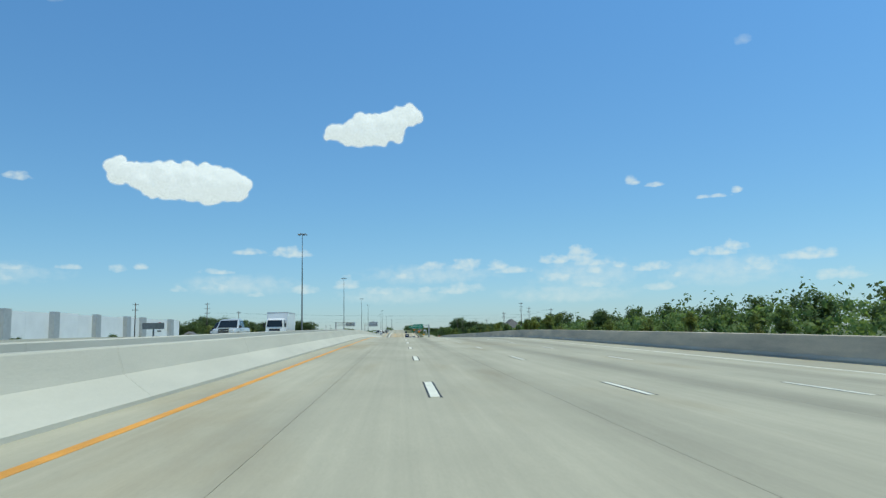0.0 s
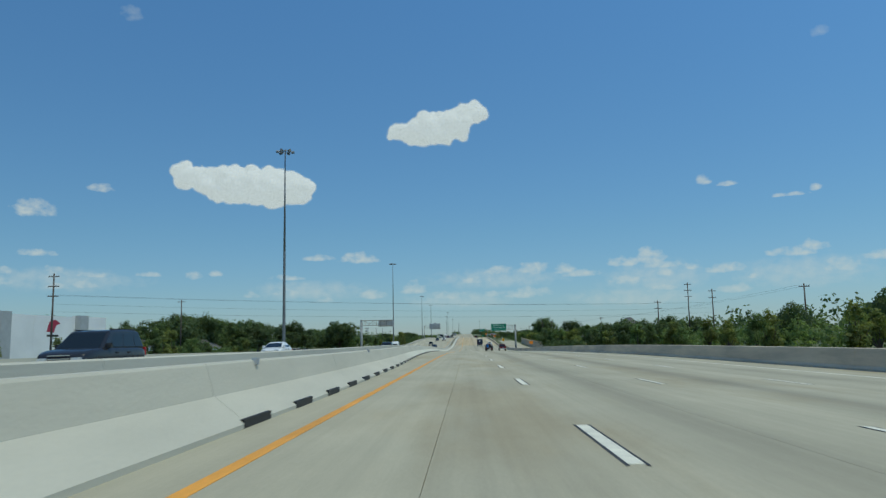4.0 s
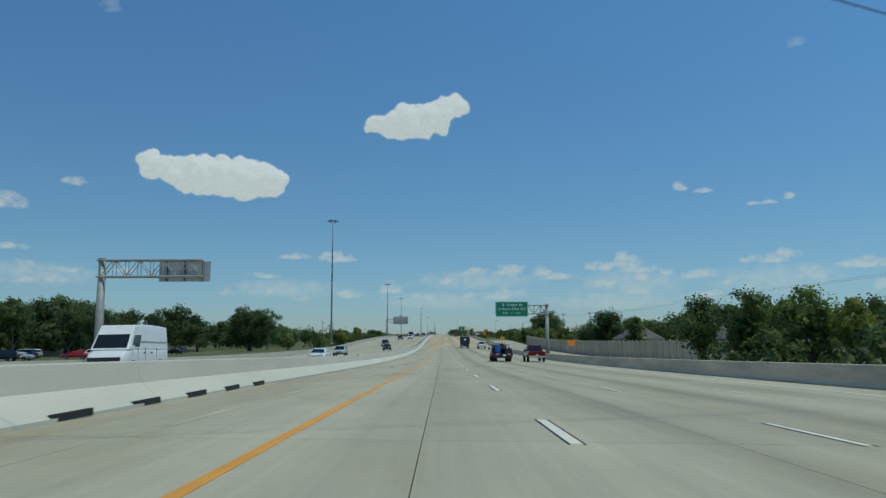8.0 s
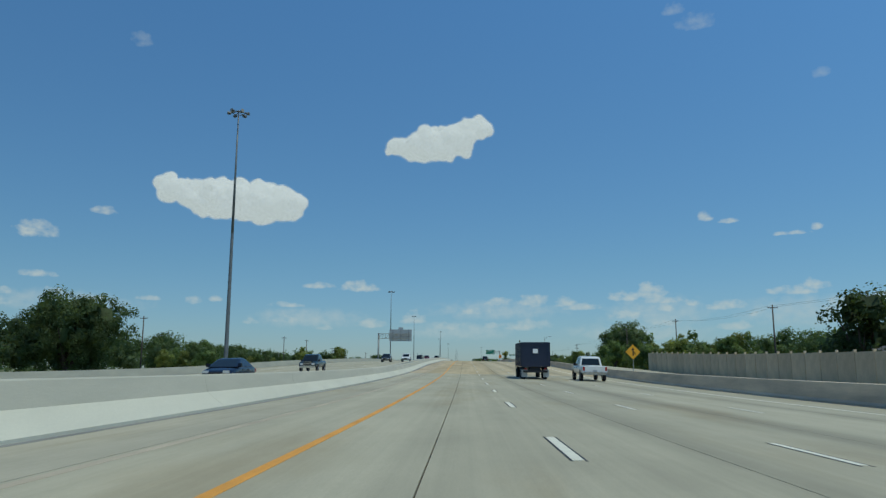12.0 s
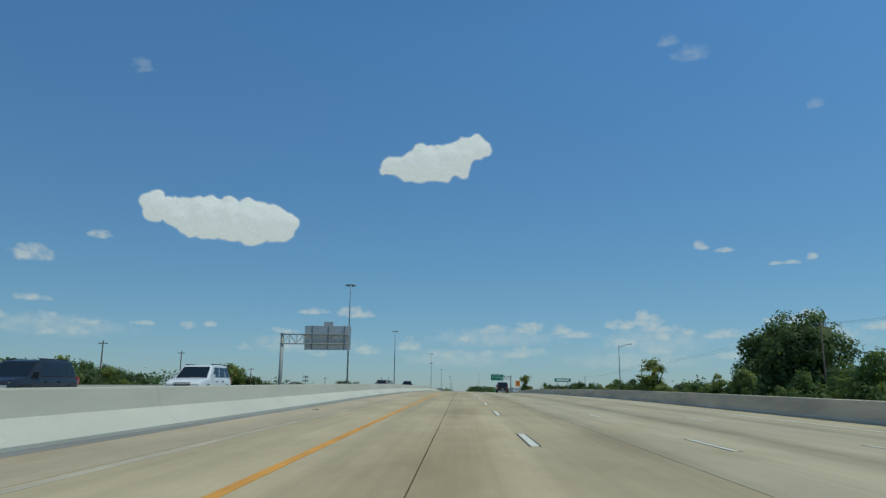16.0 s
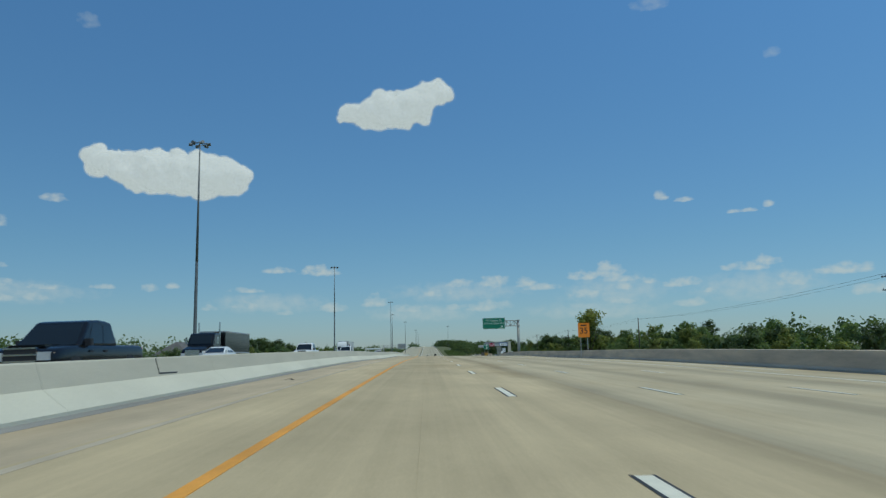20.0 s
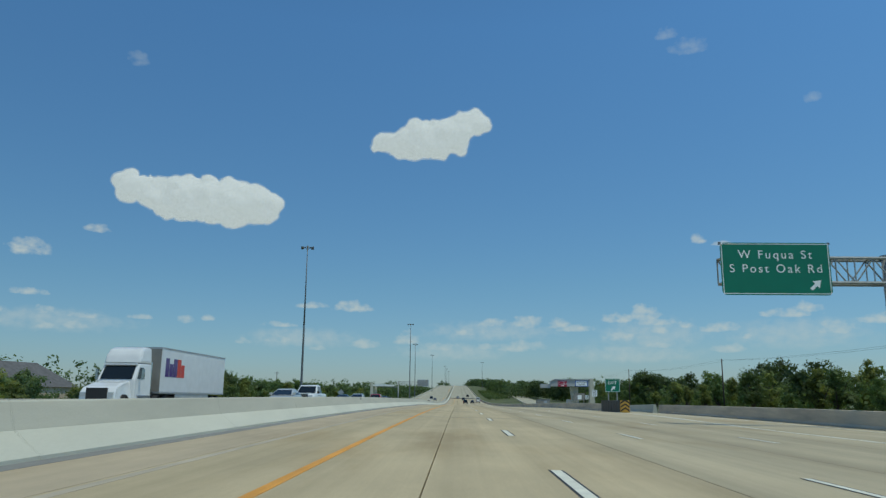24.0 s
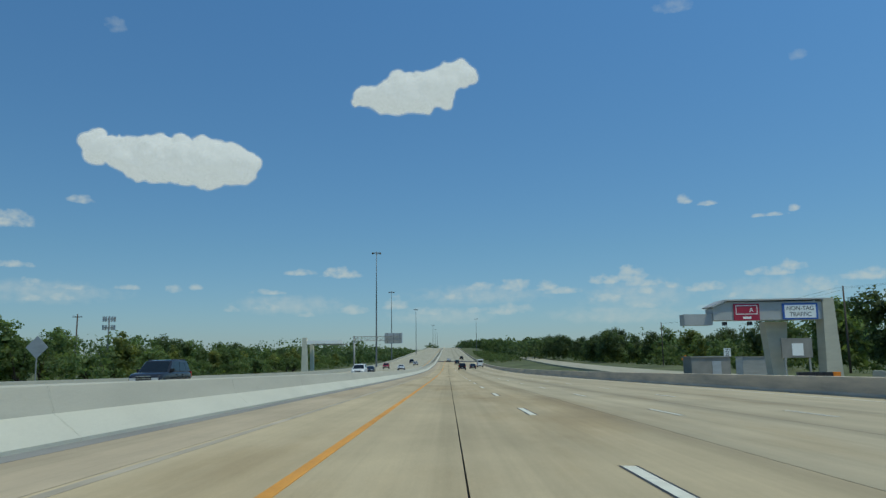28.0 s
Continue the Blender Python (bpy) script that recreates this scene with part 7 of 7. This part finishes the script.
for s in (-1, 1):
    arch(ft, s * 1.004, 2.05, 0.42, 0.57)
    wheel(ft, s * 0.9, 2.05, 0.42, 0.27, True)
    wheel(ft, s * 0.93, -2.2, 0.42, 0.25, True)
    wheel(ft, s * 0.64, -2.2, 0.42, 0.25)
    part("mirror", boxes((s * 1.16 - 0.09, s * 1.16 + 0.09, 1.3, 1.4, 1.3, 1.58)), M["trim"], ft, bevel=0.03)
    part("mirror_arm", boxes((min(s * 0.95, s * 1.15), max(s * 0.95, s * 1.15), 1.32, 1.36, 1.36, 1.42)), M["trim"], ft)
    part("headlight", boxes((s * 0.7 - 0.18, s * 0.7 + 0.18, 2.9, 3.01, 0.86, 1.08)), M["lens"], ft, bevel=0.02)
    for hy in (-0.25, 0.75):
        part("door_handle", boxes((min(s * 0.99, s * 1.03), max(s * 0.99, s * 1.03), hy, hy + 0.22, 1.06, 1.12)), M["trim"], ft)
    part("mudflap", boxes((s * 0.79 - 0.26, s * 0.79 + 0.26, -2.78, -2.76, 0.2, 0.72)), M["rubber"], ft)
    part("tail_light", boxes((s * 0.75 - 0.18, s * 0.75 + 0.18, -3.54, -3.49, 0.64, 0.72)), M["tail"], ft)
    for k in range(3):
        part("reflector_stripe", boxes((s * 0.62 + k * 0.1 - 0.03, s * 0.62 + k * 0.1 + 0.01, -3.54, -3.525, 0.78, 0.9)), M["sign_white"], ft)
part("chassis", boxes((-0.4, 0.4, -3.4, 1.6, 0.45, 0.7)), M["trim"], ft)
part("rocker", boxes((-0.97, 0.97, -0.7, 1.5, 0.42, 0.56)), M["trim"], ft)
part("deck", boxes((-1.12, 1.12, -3.5, -0.85, 0.82, 0.92)), M["trim"], ft, "black steel deck", bevel=0.01)
part("rear_panel", boxes((-1.12, 1.12, -3.53, -3.5, 0.6, 0.95)), M["trim"], ft)
part("bumper", boxes((-0.9, 0.9, -3.5, -3.36, 0.42, 0.56)), M["trim"], ft, bevel=0.02)
part("front_bumper", boxes((-0.98, 0.98, 2.9, 3.08, 0.5, 0.74)), M["chrome"], ft, bevel=0.03)
part("number_plate", boxes((0.05, 0.36, -3.545, -3.532, 0.64, 0.8)), M["sign_white"], ft)
for s in (-1, 1):
    part("side_rail", boxes((s * 1.12 - 0.03, s * 1.12 + 0.03, -3.5, -0.85, 0.86, 0.96)), M["steel"], ft)
    for k in range(4):
        part("stake_pocket", boxes((s * 1.14 - 0.03, s * 1.14 + 0.03, -3.3 + k * 0.7, -3.2 + k * 0.7, 0.8, 0.97)), M["trim"], ft)
bm = boxes((-1.0, 1.0, -0.95, -0.9, 0.92, 1.0), (-1.0, 1.0, -0.95, -0.9, 1.8, 1.88))
rack = part("headache_rack", bm, M["trim"], ft)
for i in range(9):
    bm = bmesh.new()
    tube(bm, (-1.0 + 0.25 * i, -0.92, 0.98), (-1.0 + 0.25 * i, -0.92, 1.82), 0.02, n=6)
    part("bar", bm, M["trim"], rack)
part("welder", boxes((-1.05, -0.45, -1.95, -1.05, 0.92, 1.5)), M["rubber"], ft, "black welding set", bevel=0.05)
part("welder_panel", boxes((-1.07, -1.045, -1.75, -1.25, 1.05, 1.4)), M["gutter"], ft)
for s in (-1, 1):
    bm = bmesh.new()
    ring = [(-2.2 + 0.56 * math.cos(a * math.pi / 10), 0.42 + 0.5 * math.sin(a * math.pi / 10)) for a in range(11)]
    inner = [(-2.2 + 0.5 * math.cos(a * math.pi / 10), 0.42 + 0.44 * math.sin(a * math.pi / 10)) for a in range(11)]
    rows_ = [[bm.verts.new((x, y, z)) for y, z in ring + inner[::-1]] for x in (s * 0.6, s * 1.1)]
    k = len(rows_[0])
    for i in range(k):
        bm.faces.new((rows_[0][i], rows_[0][(i + 1) % k], rows_[1][(i + 1) % k], rows_[1][i]))
    for i in range(10):
        for r_ in rows_:
            bm.faces.new((r_[i], r_[i + 1], r_[k - 2 - i], r_[k - 1 - i]))
    part("fender", bm, M["trim"], ft)
part("gas_bottle_rack", boxes((-0.95, -0.4, -2.5, -2.02, 0.92, 1.3)), M["trim"], ft, bevel=0.03)
part("tool_box", boxes((0.35, 1.08, -3.35, -2.0, 0.92, 1.4)), M["trim"], ft, "black tool box", bevel=0.04)
part("lid", boxes((0.33, 1.1, -3.37, -1.98, 1.4, 1.44)), M["rubber"], ft)
bm = bmesh.new()
tube(bm, (0.25, -1.05, 1.36), (0.25, -1.95, 1.36), 0.4, n=20)
part("tank", bm, M["rubber"], ft, "dark welded tank", smooth=True)
part("engine", boxes((-0.2, 0.3, -1.9, -1.5, 1.72, 1.95)), P["maroon"], ft, "dark red pump engine", bevel=0.05)
bm = bmesh.new()
tube(bm, (0.05, -1.7, 1.95), (0.05, -1.7, 2.1), 0.09, 0.07, 12)
part("air_filter", bm, M["steel"], ft)
part("lamp_bar", boxes((-0.85, -0.25, -1.2, -1.1, 1.98, 2.05)), M["sign_back"], ft, bevel=0.01)
part("beacon", boxes((-0.3, -0.2, -1.2, -1.1, 2.05, 2.12)), M["sign_yellow"], ft)
for px, py, rr in ((-0.75, -1.5, 0.26), (-0.6, -2.25, 0.2)):
    bm = bmesh.new()
    lathe_path(bm, [(px + rr * math.cos(i * 0.45), py + rr * math.sin(i * 0.45), 1.5 + i * 0.009) for i in range(43)], [0.028] * 43, 6)
    part("hose_coil", bm, M["rubber"], ft)
for k in range(5):
    bm = bmesh.new()
    n = 14
    xa, xb = -0.9 + 0.25 * k, 0.35 - 0.1 * k
    lathe_path(bm, [(xa + (xb - xa) * i / n, -1.0 - 0.09 * k - 1.2 * (i / n) ** 1.5, 1.2 + 0.85 * math.sin(math.pi * (0.12 + 0.8 * i / n)) - 0.03 * k) for i in range(n + 1)], [0.022] * (n + 1), 6)
    part("hose", bm, M["rubber"], ft)
bm = boxes((-0.9, 0.5, -1.9, -1.86, 1.95, 2.0), (-0.9, -0.85, -1.9, -0.95, 1.92, 1.97), (0.45, 0.5, -1.9, -0.95, 1.92, 1.97))
for px in (-0.87, 0.47):
    tube(bm, (px, -1.88, 0.92), (px, -1.88, 1.97), 0.022, n=6)
part("pipe_rack", bm, M["trim"], ft)
bm = bmesh.new()
dz = [(0.92, 0.275), (0.95, 0.29), (1.2, 0.29), (1.22, 0.3), (1.25, 0.3), (1.27, 0.29), (1.48, 0.29), (1.5, 0.3), (1.53, 0.3), (1.55, 0.29), (1.76, 0.29), (1.79, 0.275)]
lathe_path(bm, [(-0.45, -2.95, z) for z, r in dz], [r for z, r in dz], 22)
part("drum", bm, P["drum"], ft, "blue plastic drum", smooth=True)
bm = bmesh.new()
tube(bm, (-0.45, -2.95, 1.79), (-0.45, -2.95, 1.84), 0.05, n=10)
part("bung", bm, M["trim"], ft)

# dark blue tipper seen from behind
bx = truck_root("dump_truck", 4.35, 469.3, 0, "dark blue high sided tipper truck with mud flaps")
part("body", boxes((-1.15, 1.15, -3.9, 2.2, 1.0, 3.0)), P["bin"], bx, bevel=0.05)
for i in range(6):
    for s in (-1, 1):
        part("rib", boxes((s * 1.19 - 0.045, s * 1.19 + 0.045, -3.7 + i * 1.1, -3.55 + i * 1.1, 1.05, 2.95)), P["bin"], bx)
part("tailgate_frame", outline(-1.1, 1.1, 1.1, 2.95, -3.96, 0.12), P["bin"], bx)
part("placard", boxes((-0.2, 0.2, -3.97, -3.95, 2.1, 2.45)), M["sign_white"], bx)
part("cab", loft([(2.3, 0.8), (2.3, 2.6), (2.6, 2.75), (3.6, 2.7), (3.9, 1.9), (4.6, 1.7), (4.7, 0.8)], 1.1, 1.05, 1.8, 0.06), P["black"], bx)
part("chassis", boxes((-0.45, 0.45, -3.6, 4.4, 0.6, 0.98)), M["trim"], bx)
part("rear_bar", boxes((-1.0, 1.0, -3.85, -3.7, 0.55, 0.72)), M["trim"], bx)
for s in (-1, 1):
    for yy in (-2.7, -1.4, 3.6):
        wheel(bx, s * 0.9, yy, 0.5, 0.34)
    part("mudflap", boxes((s * 0.88 - 0.24, s * 0.88 + 0.24, -3.55, -3.53, 0.18, 0.78)), M["sign_back"], bx)
    part("tail_light", boxes((s * 0.8 - 0.09, s * 0.8 + 0.09, -3.88, -3.84, 0.78, 0.9)), M["tail"], bx)
bm = bmesh.new()
tube(bm, (-0.8, 2.35, 1.4), (-0.8, 2.35, 3.3), 0.07, n=10)
part("exhaust_stack", bm, M["chrome"], bx)

# white box truck
bt = truck_root("box_truck", -14.7, 89.4, 180, "white cab over box truck with a plain cargo box")
part("cargo_box", boxes((-1.2, 1.2, -3.6, 2.5, 0.95, 3.1)), P["cargo"], bt, bevel=0.03)
part("roof_rail", boxes((-1.22, 1.22, -3.62, 2.52, 3.03, 3.13)), M["sign_back"], bt)
part("lower_rail", boxes((-1.22, 1.22, -3.62, 2.52, 0.9, 1.0)), M["sign_back"], bt)
part("cab", loft([(2.65, 0.55), (2.65, 2.35), (3.3, 2.4), (4.1, 2.2), (4.45, 1.35), (4.5, 0.55)], 1.02, 0.95, 1.5, 0.07), P["white"], bt)
part("windscreen", on_face([(0.9, 4.48, 1.4), (-0.9, 4.48, 1.4), (-0.82, 4.17, 2.15), (0.82, 4.17, 2.15)], 0, 1, 0, 1, 0.01), M["glass"], bt)
for s in (-1, 1):
    q = [(s * 1.03, 3.0, 1.4), (s * 1.03, 4.2, 1.4), (s * 0.97, 3.95, 2.15), (s * 0.97, 3.0, 2.15)]
    part("side_window", on_face(q if s > 0 else [q[1], q[0], q[3], q[2]], 0, 1, 0, 1, 0.006), M["glass"], bt)
    wheel(bt, s * 0.86, 3.6, 0.42, 0.26)
    wheel(bt, s * 0.95, -2.0, 0.42, 0.26)
    part("headlight", boxes((s * 0.75 - 0.16, s * 0.75 + 0.16, 4.44, 4.53, 0.72, 0.92)), M["lens"], bt)
    part("mirror", boxes((s * 1.2 - 0.08, s * 1.2 + 0.08, 4.2, 4.3, 1.4, 1.85)), M["trim"], bt)
part("bumper", boxes((-1.0, 1.0, 4.4, 4.58, 0.4, 0.62)), M["sign_back"], bt, bevel=0.03)
part("grille", boxes((-0.6, 0.6, 4.47, 4.53, 0.95, 1.2)), M["trim"], bt)
part("chassis", boxes((-0.45, 0.45, -3.4, 4.2, 0.55, 0.9)), M["trim"], bt)


def semi(x, y, body, trailer, length, height, label, logo=False, open_top=False):
    root = truck_root("semi_truck", x, y, 180, label)
    f = length / 2
    part("hood", loft([(f - 2.3, 0.6), (f - 2.3, 1.8), (f - 1.2, 1.66), (f - 0.4, 1.42), (f - 0.06, 1.15), (f, 0.6)], 1.02, 0.82, 1.5, 0.12), body, root)
    part("cab", loft([(f - 4.6, 0.6), (f - 4.6, 2.85), (f - 3.0, 2.85), (f - 2.75, 2.72), (f - 2.2, 1.85), (f - 2.2, 0.6)], 1.15, 1.08, 1.9, 0.1), body, root)
    if not open_top:
        part("roof_fairing", loft([(f - 4.6, 2.86), (f - 4.6, 3.85), (f - 3.8, 3.88), (f - 3.25, 3.72), (f - 2.95, 3.35), (f - 2.8, 2.86)], 1.1, 1.02, 3.4, 0.16), body, root, "white wind deflector above the cab")
        part("sun_visor", boxes((-1.0, 1.0, f - 2.8, f - 2.6, 2.74, 2.84)), body, root, bevel=0.03)
        # dark grey panel paints the shade on the trailer's front face
        part("trailer_front", boxes((-1.22, 1.22, f - 5.695, f - 5.66, 1.2, height - 0.1)), M["gutter"], root, "front wall of the trailer, dark grey in place of shade")
        part("fifth_wheel_gap", boxes((-0.9, 0.9, f - 5.4, f - 4.62, 0.9, 1.15)), M["trim"], root)
        for s in (-1, 1):
            xa, xb = sorted((s * 1.1, s * 1.16))
            part("side_step", boxes((xa, xb, f - 4.5, f - 2.5, 0.42, 0.62)), body, root, bevel=0.02)
            part("fuel_tank", boxes((*sorted((s * 0.6, s * 1.18)), f - 4.4, f - 2.6, 0.45, 0.95)), M["chrome"], root, bevel=0.12)
            part("trailer_skirt", boxes((*sorted((s * 1.2, s * 1.23)), -f + 3.6, f - 8.4, 0.5, 1.08)), M["sign_back"], root)
    part("windscreen", on_face([(0.95, f - 2.2, 1.9), (-0.95, f - 2.2, 1.9), (-0.92, f - 2.72, 2.68), (0.92, f - 2.72, 2.68)], 0, 1, 0, 1, 0.02), M["glass"], root)
    for s in (-1, 1):
        q = [(s * 1.13, f - 3.45, 1.92), (s * 1.13, f - 2.55, 1.92), (s * 1.085, f - 2.9, 2.6), (s * 1.085, f - 3.45, 2.6)]
        part("side_window", on_face(q if s > 0 else [q[1], q[0], q[3], q[2]], 0, 1, 0, 1, 0.012), M["glass"], root)
        part("headlight", boxes((s * 0.78 - 0.17, s * 0.78 + 0.17, f - 0.12, f + 0.02, 0.85, 1.1)), M["lens"], root)
        part("mirror", boxes((s * 1.4 - 0.08, s * 1.4 + 0.08, f - 2.75, f - 2.65, 1.9, 2.5)), M["chrome"], root)
        for yy in (f - 1.2, f - 5.8, f - 7.1, -f + 2.4, -f + 1.1):
            wheel(root, s * 0.98, yy, 0.5, 0.34)
        bm = bmesh.new()
        tube(bm, (s * 0.95, f - 4.85, 1.0), (s * 0.95, f - 4.85, 3.9 if open_top else 3.0), 0.08, n=10)
        part("exhaust_stack", bm, M["chrome"], root)
    part("grille", boxes((-0.6, 0.6, f - 0.06, f + 0.025, 0.72, 1.35)), M["chrome"] if open_top else M["trim"], root)
    part("bumper", boxes((-1.1, 1.1, f - 0.1, f + 0.12, 0.35, 0.65)), M["chrome"] if open_top else body, root, bevel=0.03)
    part("chassis", boxes((-0.45, 0.45, -f + 0.5, f - 0.4, 0.62, 1.0)), M["trim"], root)
    part("trailer", boxes((-1.25, 1.25, -f, f - 5.7, 1.1, height)), trailer, root, bevel=0.03)
    part("trailer_rail", boxes((-1.27, 1.27, -f - 0.01, f - 5.68, height - 0.1, height + 0.01)), M["sign_back"], root)
    part("trailer_rail", boxes((-1.27, 1.27, -f - 0.01, f - 5.68, 1.08, 1.2)), M["sign_back"], root)
    if logo:
        navy, orange = P["violet"], M["logo_red"]
        y0 = f - 6.4
        for col, lab, widths in ((navy, "plain dark violet logo shape", (0.62, 0.62, 0.66)), (orange, "plain red logo shape", (0.62, 0.62))):
            for k, wd in enumerate(widths):
                tall = 3.35 if k == 0 or wd == 0.66 else 3.0
                part("logo_block", boxes((-1.262, -1.252, y0 - wd, y0, 2.15, tall)), col, root, lab)
                y0 -= wd + 0.05
    return root


semi(-21.7, 847.0, P["white"], P["cargo"], 18.6, 4.0, "white semi truck with a long white trailer", logo=True)
semi(-21.7, 738.0, P["black"], P["black"], 15.0, 3.1, "black long nose semi truck with a black tipper trailer", open_top=True)

# parked cars beyond the frontage road
rng = random.Random(77)
for i, (x, y, k) in enumerate(((-80, 372, "sedan"), (-82, 378, "suv"), (-79, 384, "sedan"), (-83, 391, "suv"), (-80, 398, "sedan"), (-78, 406, "suv"), (-82, 414, "pickup"), (-80, 432, "sedan"), (-79, 438, "sedan"), (-84, 444, "suv"), (-80, 474, "suv"), (-82, 482, "sedan"), (-79, 490, "sedan"), (-72, 366, "sedan"), (-74, 377, "sedan"), (-71, 388, "suv"), (-73, 396, "sedan"), (-70, 409, "sedan"), (-72, 420, "suv"), (-88, 402, "sedan"), (-87, 425, "suv"), (-70, 441, "sedan"), (-74, 452, "suv"), (-71, 463, "sedan"))):
    col = ("white", "silver", "grey", "black", "white", "navy", "silver", "red", "white", "grey")[i % 10]
    c = CARS[k]
    r_ = new({"suv": "suv", "pickup": "pickup_truck", "sedan": "sedan"}[k])
    r_.matrix_world = pose(x, y, land(x, y) - 0.02, 0, 0, rng.uniform(60, 120))
    tagged(r_, col + " parked car on a lot under trees", "car", "parked cars")
    fill_car(r_, k, c, c["w"], P[col])

# ---------------------------------------------------------------- two near clouds


def ball(level):
    bm = bmesh.new()
    bmesh.ops.create_icosphere(bm, subdivisions=level, radius=1.0)
    out = ([v.co.copy() for v in bm.verts], [tuple(v.index for v in f.verts) for f in bm.faces])
    bm.free()
    return out


BALL_BIG, BALL_SMALL = ball(4), ball(3)


def cloud(centre, lumps, size, seed, label):
    """Heaped lumps (across, up, radius) grown into one billowed body, wrapped in thin ragged wisps."""
    rng = random.Random(seed)
    verts, faces = [], []

    def puff(p, R, src):
        i0 = len(verts)
        for d in src[0]:
            n = noise.fractal((p + d * R) * 0.016, 0.9, 2.0, 4) * 0.3
            verts.append(p + Vector((d.x, d.y, d.z * (0.96 if d.z > 0 else 0.88))) * R * (1 + n))
        faces.extend(tuple(k + i0 for k in f) for f in src[1])

    for x, z, r in lumps:
        puff(Vector((x, rng.uniform(-6, 6), z)) * size, r * size, BALL_BIG)
        for _ in range(5):
            d = Vector((rng.gauss(0, 1), rng.gauss(0, 0.7) - 0.4, rng.gauss(0.3, 0.9))).normalized()
            puff(Vector((x, 0, z)) * size + d * r * size * rng.uniform(0.72, 0.9), r * size * rng.uniform(0.16, 0.32), BALL_SMALL)
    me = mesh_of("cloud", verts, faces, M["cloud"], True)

    def skin(ob, push):
        re_ = ob.modifiers.new("billow", "REMESH")
        re_.mode, re_.voxel_size, re_.use_smooth_shade = "VOXEL", 5.5, True
        sm = ob.modifiers.new("soften", "SMOOTH")
        sm.factor, sm.iterations = 0.6, 30
        di = ob.modifiers.new("swell", "DISPLACE")
        di.strength, di.mid_level = push, 0.0

    ob = link("cloud", me)
    ob.location = centre
    skin(ob, -2.0)
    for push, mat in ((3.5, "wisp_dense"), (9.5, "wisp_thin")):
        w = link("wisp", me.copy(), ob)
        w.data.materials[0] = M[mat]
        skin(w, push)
    return tagged(ob, label, "cloud", "heaped clouds", kind="stuff")


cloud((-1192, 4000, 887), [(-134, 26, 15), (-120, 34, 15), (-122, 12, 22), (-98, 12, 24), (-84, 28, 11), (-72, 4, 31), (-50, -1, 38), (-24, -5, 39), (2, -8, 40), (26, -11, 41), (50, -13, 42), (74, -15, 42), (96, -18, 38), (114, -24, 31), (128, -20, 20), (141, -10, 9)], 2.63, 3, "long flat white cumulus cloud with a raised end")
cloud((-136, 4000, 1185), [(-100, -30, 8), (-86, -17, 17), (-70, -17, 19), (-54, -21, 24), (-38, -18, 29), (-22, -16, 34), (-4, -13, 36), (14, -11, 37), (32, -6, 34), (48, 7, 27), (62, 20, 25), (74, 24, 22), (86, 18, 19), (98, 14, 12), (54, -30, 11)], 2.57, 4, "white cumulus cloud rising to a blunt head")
